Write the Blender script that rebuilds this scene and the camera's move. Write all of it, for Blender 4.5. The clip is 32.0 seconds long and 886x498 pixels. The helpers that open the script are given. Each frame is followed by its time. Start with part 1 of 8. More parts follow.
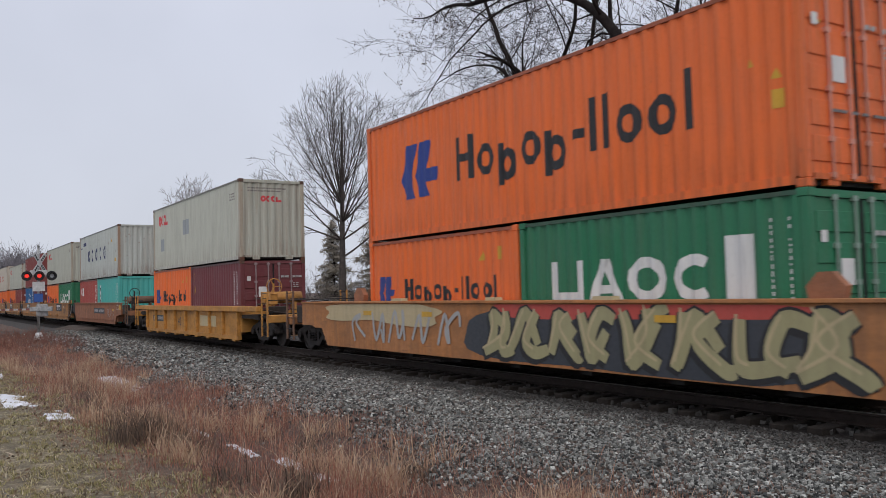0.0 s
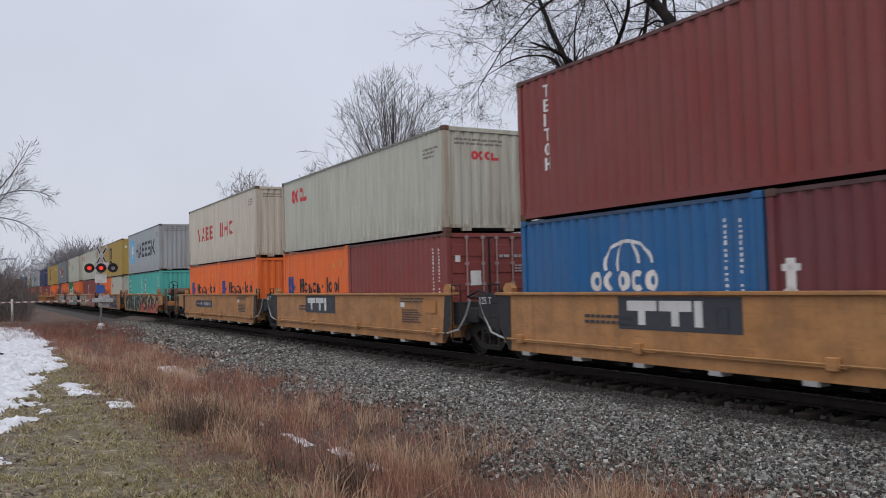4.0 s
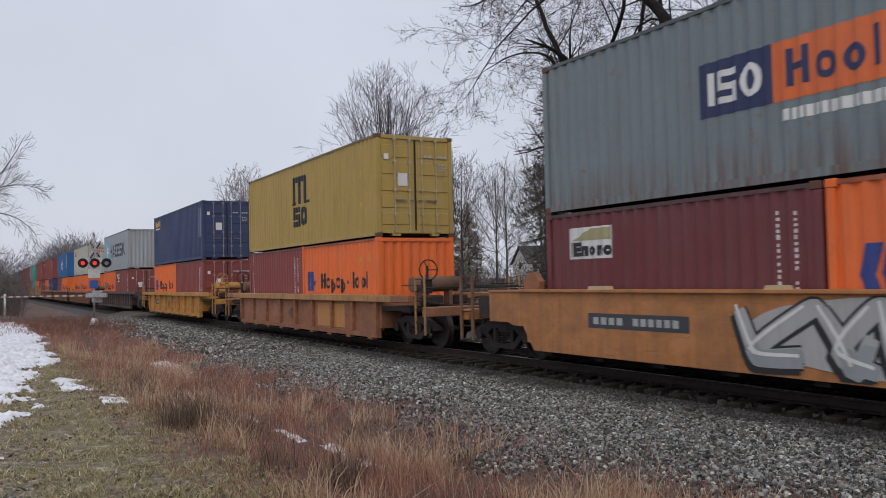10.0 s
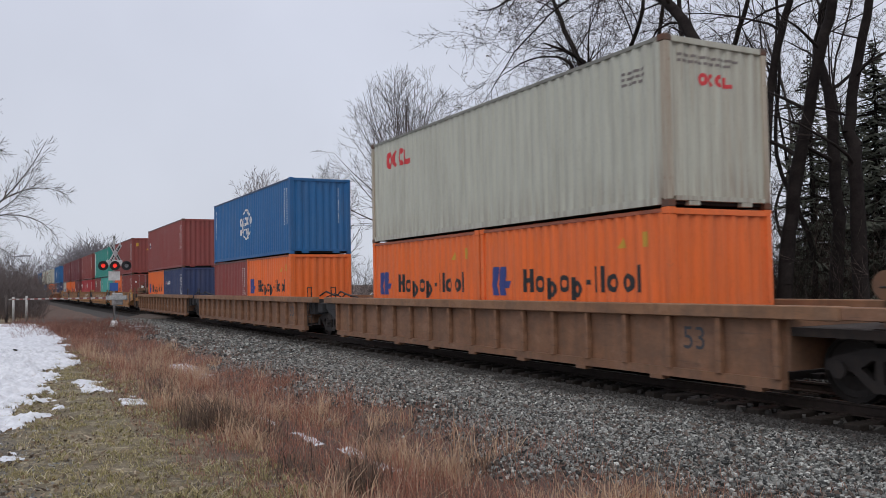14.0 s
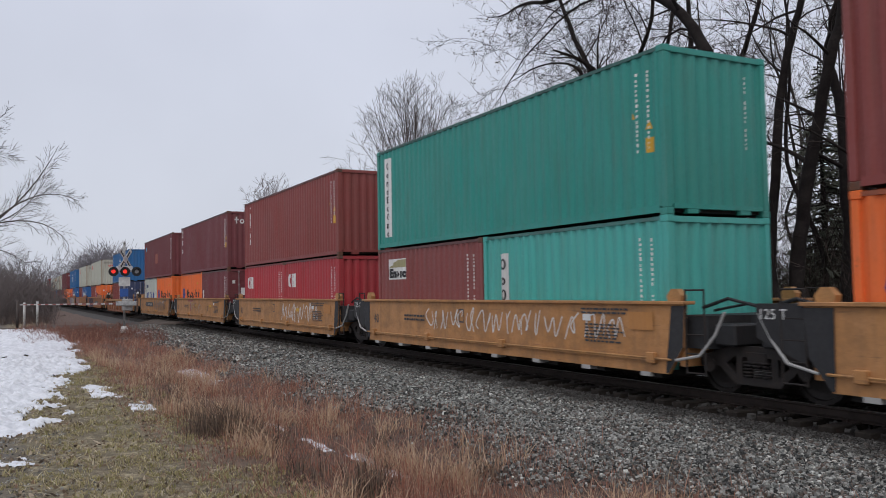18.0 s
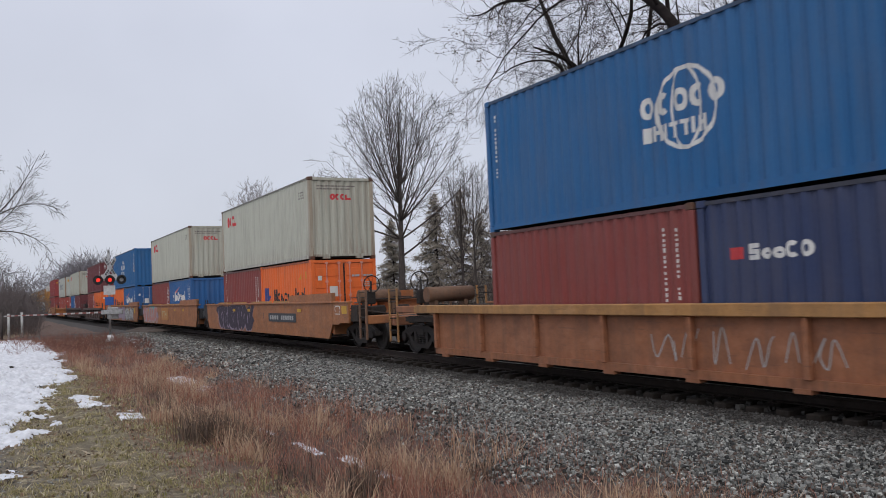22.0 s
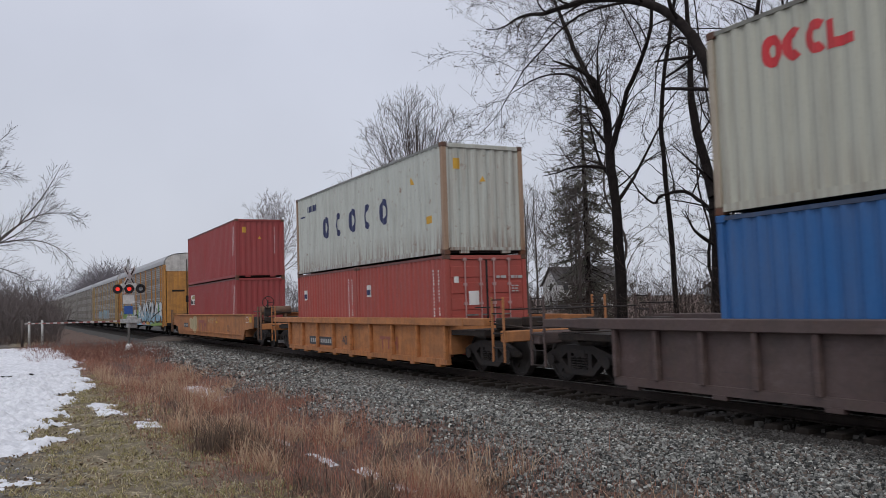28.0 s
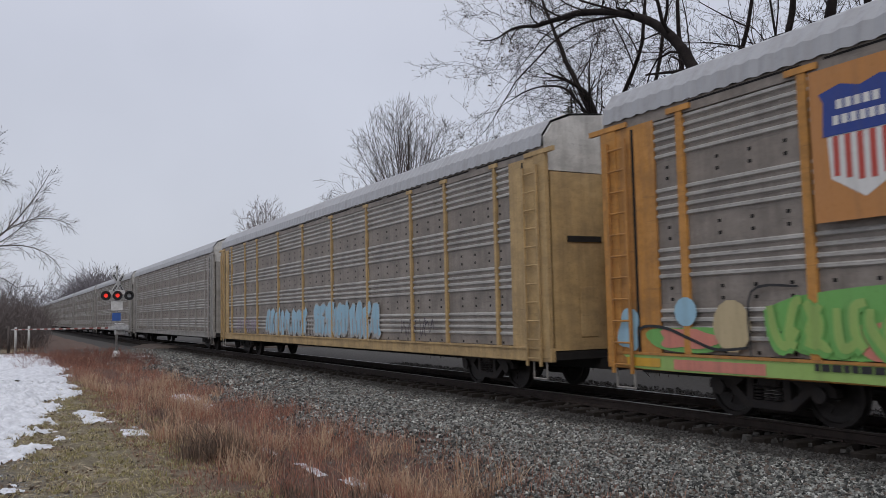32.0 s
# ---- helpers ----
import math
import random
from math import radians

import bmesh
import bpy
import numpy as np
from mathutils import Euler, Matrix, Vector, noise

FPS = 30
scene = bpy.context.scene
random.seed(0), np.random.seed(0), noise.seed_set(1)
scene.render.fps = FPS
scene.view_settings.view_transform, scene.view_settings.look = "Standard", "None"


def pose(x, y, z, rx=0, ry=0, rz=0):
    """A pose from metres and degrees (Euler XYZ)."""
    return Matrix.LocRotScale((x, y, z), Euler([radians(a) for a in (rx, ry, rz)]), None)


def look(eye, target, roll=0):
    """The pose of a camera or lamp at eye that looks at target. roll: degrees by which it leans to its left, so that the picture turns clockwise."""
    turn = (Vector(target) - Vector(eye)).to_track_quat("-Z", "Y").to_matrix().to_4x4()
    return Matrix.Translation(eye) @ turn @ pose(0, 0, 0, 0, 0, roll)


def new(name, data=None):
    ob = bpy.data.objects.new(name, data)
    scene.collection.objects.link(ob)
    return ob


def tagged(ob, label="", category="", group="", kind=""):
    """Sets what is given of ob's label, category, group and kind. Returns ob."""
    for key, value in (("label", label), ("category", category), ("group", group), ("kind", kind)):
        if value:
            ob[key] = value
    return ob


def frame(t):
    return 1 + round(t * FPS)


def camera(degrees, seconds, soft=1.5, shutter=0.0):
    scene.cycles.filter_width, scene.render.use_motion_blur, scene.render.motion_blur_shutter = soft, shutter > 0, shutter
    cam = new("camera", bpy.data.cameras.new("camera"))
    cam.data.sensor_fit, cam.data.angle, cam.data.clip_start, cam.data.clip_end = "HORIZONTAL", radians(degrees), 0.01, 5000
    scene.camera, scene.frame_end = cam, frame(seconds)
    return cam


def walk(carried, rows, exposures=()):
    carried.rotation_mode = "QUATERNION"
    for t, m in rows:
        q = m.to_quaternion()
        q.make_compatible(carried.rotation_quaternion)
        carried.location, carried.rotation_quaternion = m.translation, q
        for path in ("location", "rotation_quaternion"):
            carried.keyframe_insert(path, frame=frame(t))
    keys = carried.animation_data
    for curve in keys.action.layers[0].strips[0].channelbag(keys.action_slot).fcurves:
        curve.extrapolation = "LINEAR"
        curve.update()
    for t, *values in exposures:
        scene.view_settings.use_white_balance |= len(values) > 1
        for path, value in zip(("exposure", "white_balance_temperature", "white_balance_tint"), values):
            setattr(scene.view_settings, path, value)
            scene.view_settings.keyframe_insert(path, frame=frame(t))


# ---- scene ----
# camera: held by hand at one spot beside the line, turning a little
EYE = (0.0, 0.0, 1.71)
cam = camera(56.0, 32.0, soft=0.7, shutter=0.09)
PATH = [
    (0, -32.67, 2.76, 1.56), (0.5, -31.89, 2.71, 1.72), (1, -31.39, 2.68, 1.85), (1.5, -31.19, 2.59, 1.77),
    (2, -30.81, 2.51, 1.69), (2.5, -30.23, 2.4, 1.63), (3, -29.58, 2.29, 1.58), (3.5, -29.44, 2.28, 1.62),
    (4, -29.13, 2.29, 1.55), (4.5, -28.77, 2.31, 1.46), (6.5, -28.97, 2.3, 1.16), (7, -29.05, 2.32, 1.2),
    (7.5, -29.16, 2.3, 1.15), (8, -29.21, 2.16, 1.18), (8.5, -29.24, 2.1, 1.11), (9, -29.26, 2.04, 1.14),
    (9.5, -29.44, 2, 1.2), (10, -29.52, 2.06, 1.27), (10.5, -29.52, 2.09, 1.28), (11, -29.23, 2.1, 1.28),
    (11.5, -28.83, 2.12, 1.27), (12, -28.68, 2.14, 1.16), (12.5, -28.59, 2.16, 1.12), (13, -28.48, 2.23, 1.1),
    (13.5, -28.45, 2.28, 1.15), (14, -28.33, 2.35, 1.04), (14.5, -28.3, 2.41, 1.04), (16.5, -27.71, 2.62, 0.95),
    (17, -27.8, 2.68, 0.93), (17.5, -27.83, 2.73, 0.96), (18, -27.72, 2.8, 0.93), (18.5, -27.54, 2.79, 0.99),
    (19, -27.39, 2.79, 1.06), (19.5, -27.32, 2.76, 1.15), (20, -27.37, 2.72, 1.37), (20.5, -27.69, 2.75, 1.82),
    (21, -28.14, 2.77, 2.1), (21.5, -28.41, 2.79, 2.31), (22, -28.6, 2.75, 2.47), (22.5, -28.59, 2.71, 2.61),
    (23, -28.27, 2.71, 2.69), (23.5, -27.8, 2.69, 2.61), (24, -27.54, 2.69, 2.55), (24.5, -27.34, 2.73, 2.37),
    (25, -27.17, 2.8, 2.27), (25.5, -27.02, 2.84, 2.18), (26, -27.07, 2.94, 2.1), (26.5, -27.12, 3.19, 2.01),
    (28.5, -27.59, 3.72, 1.79), (29, -27.77, 3.78, 1.73), (29.5, -27.88, 3.9, 1.66), (30, -28.03, 4.01, 1.69),
    (30.5, -28.11, 4.06, 1.6), (31, -28.12, 4.07, 1.5), (31.5, -28.11, 4.12, 1.34), (32, -28.14, 4.32, 1.26),
]
walk(cam, [(t, pose(*EYE, 90 + p, r, y)) for t, y, p, r in PATH], exposures=[(0, 0.0), (24, 0.0), (29, -0.12), (32, -0.14)])

# overcast winter daylight
scene.view_settings.exposure = 0.0
world = bpy.data.worlds.new("overcast_sky")
scene.world = world
world.use_nodes = True
wn, wl = world.node_tree.nodes, world.node_tree.links
wn.clear()
w_out = wn.new("ShaderNodeOutputWorld")
w_bg = wn.new("ShaderNodeBackground")
w_sky = wn.new("ShaderNodeTexSky")
w_sky.sky_type = 'NISHITA'
w_sky.sun_disc = False
w_sky.sun_elevation = radians(32)
w_sky.sun_rotation = radians(200)
w_sky.air_density, w_sky.dust_density = 1.0, 4.0
w_scale = wn.new("ShaderNodeMix")
w_scale.data_type = 'RGBA'
w_scale.blend_type = 'MULTIPLY'
w_scale.inputs[0].default_value = 1.0
w_scale.inputs[7].default_value = (0.09, 0.09, 0.09, 1)
wl.new(w_sky.outputs[0], w_scale.inputs[6])
# cloud deck: brighter overhead than at the horizon, with faint lumps
w_co = wn.new("ShaderNodeTexCoord")
w_sep = wn.new("ShaderNodeSeparateXYZ")
wl.new(w_co.outputs["Generated"], w_sep.inputs[0])
w_ramp = wn.new("ShaderNodeValToRGB")
e = w_ramp.color_ramp.elements
e[0].position, e[0].color = 0.0, (0.655, 0.687, 0.775, 1)
e[1].position, e[1].color = 1.0, (0.99, 0.99, 1.10, 1)
q = e.new(0.30)
q.color = (0.678, 0.712, 0.83, 1)
wl.new(w_sep.outputs[2], w_ramp.inputs[0])
w_no = wn.new("ShaderNodeTexNoise")
w_no.inputs["Scale"].default_value = 2.6
w_no.inputs["Detail"].default_value = 5
wl.new(w_co.outputs["Generated"], w_no.inputs["Vector"])
w_lump = wn.new("ShaderNodeMapRange")
w_lump.inputs[1].default_value, w_lump.inputs[2].default_value = 0.3, 0.7
w_lump.inputs[3].default_value, w_lump.inputs[4].default_value = 0.94, 1.05
wl.new(w_no.outputs["Fac"], w_lump.inputs[0])
w_mul = wn.new("ShaderNodeVectorMath")
w_mul.operation = 'SCALE'
wl.new(w_ramp.outputs[0], w_mul.inputs[0])
wl.new(w_lump.outputs[0], w_mul.inputs["Scale"])
w_mix = wn.new("ShaderNodeMix")
w_mix.data_type = 'RGBA'
w_mix.inputs[0].default_value = 0.93
wl.new(w_scale.outputs[2], w_mix.inputs[6])
wl.new(w_mul.outputs[0], w_mix.inputs[7])
wl.new(w_mix.outputs[2], w_bg.inputs[0])
w_bg.inputs[1].default_value = 0.985
wl.new(w_bg.outputs[0], w_out.inputs[0])
sun = new("sun", bpy.data.lights.new("sun", 'SUN'))
sun.data.energy, sun.data.angle, sun.data.color = 0.75, radians(25), (1.0, 0.96, 0.9)
sun.matrix_world = look((-20, -30, 40), (0, 0, 0))


# ---- materials ----
def nodes_of(name):
    m = bpy.data.materials.new(name)
    m.use_nodes = True
    nt = m.node_tree
    return m, nt.nodes, nt.links, nt.nodes["Principled BSDF"]


def noise_node(n, l, co, scale, detail=4.0, rough=0.6, stretch=(1, 1, 1)):
    mp = n.new("ShaderNodeMapping")
    mp.inputs["Scale"].default_value = stretch
    l.new(co, mp.inputs[0])
    t = n.new("ShaderNodeTexNoise")
    t.inputs["Scale"].default_value, t.inputs["Detail"].default_value, t.inputs["Roughness"].default_value = scale, detail, rough
    l.new(mp.outputs[0], t.inputs["Vector"])
    return t.outputs["Fac"]


def ramp(n, l, fac, lo, hi, a=0.0, b=1.0):
    r = n.new("ShaderNodeMapRange")
    r.inputs[1].default_value, r.inputs[2].default_value, r.inputs[3].default_value, r.inputs[4].default_value = lo, hi, a, b
    l.new(fac, r.inputs[0])
    return r.outputs[0]


def mix(n, l, fac, a, b, blend='MIX'):
    x = n.new("ShaderNodeMix")
    x.data_type, x.blend_type = 'RGBA', blend
    for sock, v in ((x.inputs[0], fac), (x.inputs[6], a), (x.inputs[7], b)):
        if isinstance(v, (int, float)):
            sock.default_value = v
        elif isinstance(v, tuple):
            sock.default_value = (*v, 1)
        else:
            l.new(v, sock)
    return x.outputs[2]


def bump(n, l, bsdf, height, strength, dist=0.01):
    b = n.new("ShaderNodeBump")
    b.inputs["Strength"].default_value, b.inputs["Distance"].default_value = strength, dist
    l.new(height, b.inputs["Height"])
    l.new(b.outputs[0], bsdf.inputs["Normal"])


def paint(name, rgb, dirt=0.35, rust=0.3, rough=0.55, dirt_rgb=(0.10, 0.075, 0.055), rust_rgb=(0.13, 0.045, 0.018), fade=0.12):
    """Weathered steel paint: faded patches, grime that runs down, rust blooms."""
    m, n, l, b = nodes_of(name)
    co = n.new("ShaderNodeTexCoord").outputs["Object"]
    inf = n.new("ShaderNodeObjectInfo").outputs["Random"]
    big = noise_node(n, l, co, 0.6, 3)
    c = mix(n, l, ramp(n, l, big, 0.35, 0.7, 0, fade * 2.2), rgb, tuple(min(1, v * 0.72 + 0.09) for v in rgb))
    c = mix(n, l, ramp(n, l, inf, 0, 1, 0, 0.14), c, tuple(v * 0.55 for v in rgb))
    streak = noise_node(n, l, co, 2.2, 6, 0.65, (2.0, 2.2, 0.22))
    c = mix(n, l, ramp(n, l, streak, 0.46, 0.78, 0, dirt), c, dirt_rgb)
    fine = noise_node(n, l, co, 16, 4, 0.7)
    c = mix(n, l, ramp(n, l, fine, 0.56, 0.75, 0, dirt * 0.5), c, dirt_rgb)
    if dirt >= 0.4:
        worn = noise_node(n, l, co, 1.5, 7, 0.72, (1, 1, 1.7))
        c = mix(n, l, ramp(n, l, worn, 0.46, 0.62, 0, 0.55), c, tuple(v * 0.45 + 0.02 for v in rgb))
        c = mix(n, l, ramp(n, l, worn, 0.44, 0.34, 0, 0.35), c, tuple(min(1, v * 1.15 + 0.06) for v in rgb))
        scuff = noise_node(n, l, co, 7.0, 5, 0.7, (1, 0.16, 2.2))
        c = mix(n, l, ramp(n, l, scuff, 0.60, 0.68, 0, 0.5), c, tuple(v * 0.3 + 0.03 for v in rgb))
    spot = noise_node(n, l, co, 3.3, 8, 0.72)
    c = mix(n, l, ramp(n, l, spot, 0.66, 0.73, 0, rust), c, rust_rgb)
    run = noise_node(n, l, co, 3.1, 5, 0.7, (2.6, 2.6, 0.12))
    c = mix(n, l, ramp(n, l, run, 0.64, 0.80, 0, rust * 0.8), c, rust_rgb)
    if rust > 0.5:
        sp = n.new("ShaderNodeSeparateXYZ")
        l.new(co, sp.inputs[0])
        ab = n.new("ShaderNodeMath")
        ab.operation = 'ABSOLUTE'
        l.new(sp.outputs[1], ab.inputs[0])
        pr = n.new("ShaderNodeMath")
        pr.operation = 'MULTIPLY'
        l.new(ramp(n, l, ab.outputs[0], 5.3, 6.0), pr.inputs[0])
        l.new(ramp(n, l, run, 0.40, 0.62), pr.inputs[1])
        c = mix(n, l, ramp(n, l, pr.outputs[0], 0, 1, 0, 0.32), c, (0.20, 0.10, 0.05))
        lo = n.new("ShaderNodeMath")
        lo.operation = 'MULTIPLY'
        l.new(ramp(n, l, sp.outputs[2], 0.8, 0.1), lo.inputs[0])
        l.new(ramp(n, l, run, 0.44, 0.60), lo.inputs[1])
        c = mix(n, l, ramp(n, l, lo.outputs[0], 0, 1, 0, 0.75 if rust > 0.8 else 0.35), c, rust_rgb)
        if rust > 0.8:
            c = mix(n, l, ramp(n, l, spot, 0.59, 0.68, 0, 0.7), c, (0.19, 0.09, 0.045))
    l.new(c, b.inputs["Base Color"])
    l.new(ramp(n, l, fine, 0.3, 0.7, rough - 0.08, rough + 0.2), b.inputs["Roughness"])
    bump(n, l, b, mix(n, l, 0.35, big, fine), 0.25, 0.012)
    return m


def plain(name, rgb, rough=0.7, metal=0.0, var=0.25, scale=6.0, bumpy=0.2, other=None):
    m, n, l, b = nodes_of(name)
    co = n.new("ShaderNodeTexCoord").outputs["Object"]
    f1, f2 = noise_node(n, l, co, scale, 5, 0.65), noise_node(n, l, co, scale * 7, 3)
    c = mix(n, l, ramp(n, l, f1, 0.35, 0.7, 0, 1), rgb, other or tuple(v * (1 - 2 * var) for v in rgb))
    c = mix(n, l, ramp(n, l, f2, 0.45, 0.7, 0, var), c, tuple(v * 0.5 for v in rgb))
    l.new(c, b.inputs["Base Color"])
    b.inputs["Roughness"].default_value, b.inputs["Metallic"].default_value = rough, metal
    b.inputs["Specular IOR Level"].default_value = 0.15 if rough > 0.85 else 0.4
    bump(n, l, b, f2, bumpy, 0.01)
    return m


RGB = dict(
    orange=(0.84, 0.158, 0.022), green=(0.012, 0.17, 0.075), maroon=(0.235, 0.043, 0.036), wine=(0.15, 0.026, 0.032), rose=(0.24, 0.055, 0.05),
    blue=(0.006, 0.115, 0.31), navy=(0.022, 0.040, 0.115), sky=(0.014, 0.11, 0.32), teal=(0.065, 0.42, 0.37), jade=(0.02, 0.27, 0.225),
    mustard=(0.42, 0.285, 0.065), grey=(0.36, 0.40, 0.42), slate=(0.17, 0.21, 0.225), cream=(0.50, 0.51, 0.43), pale=(0.50, 0.53, 0.485),
    ivory=(0.58, 0.53, 0.44), claret=(0.29, 0.038, 0.038), red=(0.40, 0.026, 0.036), brick=(0.36, 0.062, 0.046))
PAINT = {k: paint("container_" + k, v, rust=0.9 if k in ("pale", "slate") else 0.55 if k in ("cream", "ivory", "grey", "orange") else 0.4, dirt=0.3 if k in ("cream", "pale", "ivory", "grey") else 0.3) for k, v in RGB.items()}
CAR = dict(tan=paint("car_tan", (0.47, 0.185, 0.05), 0.5, 0.55, 0.6), amber=paint("car_amber", (0.53, 0.24, 0.04), 0.4, 0.4, 0.6), rust=paint("car_rust", (0.33, 0.125, 0.055), 0.6, 0.7, 0.7),
           brown=paint("car_brown", (0.235, 0.115, 0.06), 0.6, 0.5, 0.7), dark=paint("car_dark", (0.088, 0.056, 0.052), 0.5, 0.45, 0.7), copper=paint("car_copper", (0.38, 0.14, 0.045), 0.45, 0.5, 0.5),
           ochre=paint("car_ochre", (0.46, 0.215, 0.07), 0.45, 0.4, 0.6), orange=paint("car_orange", (0.48, 0.185, 0.055), 0.5, 0.6, 0.65))
M_IRON = plain("grimy_cast_steel", (0.022, 0.020, 0.020), 0.7, 0.2, other=(0.04, 0.03, 0.025))
M_WHEEL = plain("worn_wheel_steel", (0.035, 0.03, 0.028), 0.55, 0.4)
M_BLACK = plain("black_paint", (0.025, 0.025, 0.027), 0.6)
# Underframe grime; also laid as solid strips that paint the shade of gaps and slots
M_DARKGAP = plain("grimy_underframe_gap_shade", (0.016, 0.014, 0.013), 0.85)
M_CAST = plain("corner_casting_steel", (0.11, 0.075, 0.06), 0.7, 0.2, other=(0.16, 0.06, 0.03))
INK = {k: paint("mark_" + k, v, *((0.12, 0.05, 0.55) if max(v) < 0.11 else (0.3, 0.12, 0.6)), fade=0.03 if max(v) < 0.26 else 0.12) for k, v in dict(white=(0.72, 0.72, 0.70), black=(0.016, 0.017, 0.02), blue=(0.02, 0.05, 0.25), navy=(0.02, 0.03, 0.10), red=(0.62, 0.035, 0.045),
       yellow=(0.62, 0.35, 0.03), cyan=(0.11, 0.47, 0.72), charcoal=(0.04, 0.046, 0.056), orange=(0.75, 0.16, 0.04), lightgrey=(0.40, 0.40, 0.39), green=(0.16, 0.42, 0.10), aqua=(0.12, 0.40, 0.40),
       pink=(0.50, 0.22, 0.20), sand=(0.52, 0.42, 0.24), lilac=(0.34, 0.27, 0.36), purple=(0.035, 0.022, 0.045), lime=(0.30, 0.46, 0.12), sky=(0.30, 0.50, 0.62), crimson=(0.50, 0.07, 0.05), faint=(0.30, 0.33, 0.34), khaki=(0.36, 0.33, 0.17), coral=(0.62, 0.22, 0.16), ochre_paint=(0.50, 0.22, 0.06), dullrose=(0.31, 0.09, 0.065), ghost=(0.20, 0.175, 0.165)).items()}


# ---- mesh helpers ----
def part(name, bm, material, parent=None, label=""):
    me = bpy.data.meshes.new(name)
    bm.to_mesh(me)
    bm.free()
    return put(name, me, material, parent, label)


def put(name, me, material, parent=None, label=""):
    if material is not None and not me.materials:
        me.materials.append(material)
    ob = new(name, me)
    ob.parent = parent
    return tagged(ob, label)


def empty(name, at=(0, 0, 0)):
    ob = new(name)
    ob.location = at
    ob.empty_display_size = 0.3
    return ob


def box(bm, x0, x1, y0, y1, z0, z1, bev=0.0):
    vs = [bm.verts.new((x, y, z)) for z in (z0, z1) for x, y in ((x0, y0), (x1, y0), (x1, y1), (x0, y1))]
    fs = [bm.faces.new([vs[i] for i in f]) for f in ((3, 2, 1, 0), (4, 5, 6, 7), (0, 1, 5, 4), (1, 2, 6, 5), (2, 3, 7, 6), (3, 0, 4, 7))]
    if bev > 0:
        bmesh.ops.bevel(bm, geom=list({e for f in fs for e in f.edges}), offset=bev, segments=1, affect='EDGES', profile=0.5)
    return fs


def cyl(bm, p0, p1, r0, r1=None, n=12, caps=True):
    p0, p1 = Vector(p0), Vector(p1)
    r1 = r0 if r1 is None else r1
    z = (p1 - p0).normalized()
    a = z.orthogonal().normalized()
    b = z.cross(a)
    rings = [[bm.verts.new(p + (a * math.cos(k * math.tau / n) + b * math.sin(k * math.tau / n)) * r) for k in range(n)] for p, r in ((p0, r0), (p1, r1))]
    for k in range(n):
        f = bm.faces.new((rings[0][k], rings[0][(k + 1) % n], rings[1][(k + 1) % n], rings[1][k]))
        f.smooth = n > 6
    if caps:
        bm.faces.new(rings[0][::-1])
        bm.faces.new(rings[1])


def prism(bm, outline, x0, x1):
    """An outline in (y, z), pushed from x0 to x1."""
    a = [bm.verts.new((x0, y, z)) for y, z in outline]
    b = [bm.verts.new((x1, y, z)) for y, z in outline]
    k = len(a)
    for i in range(k):
        bm.faces.new((a[i], a[(i + 1) % k], b[(i + 1) % k], b[i]))
    bm.faces.new(a[::-1])
    bm.faces.new(b)
    bmesh.ops.recalc_face_normals(bm, faces=bm.faces)


def rod(bm, points, r, n=6):
    for p, q in zip(points, points[1:]):
        cyl(bm, p, q, r, n=n)


def soup(name, verts, faces, material, parent=None, label="", smooth=False):
    me = bpy.data.meshes.new(name)
    me.from_pydata(verts, [], faces)
    if smooth:
        me.polygons.foreach_set("use_smooth", [True] * len(me.polygons))
    me.update()
    return put(name, me, material, parent, label)


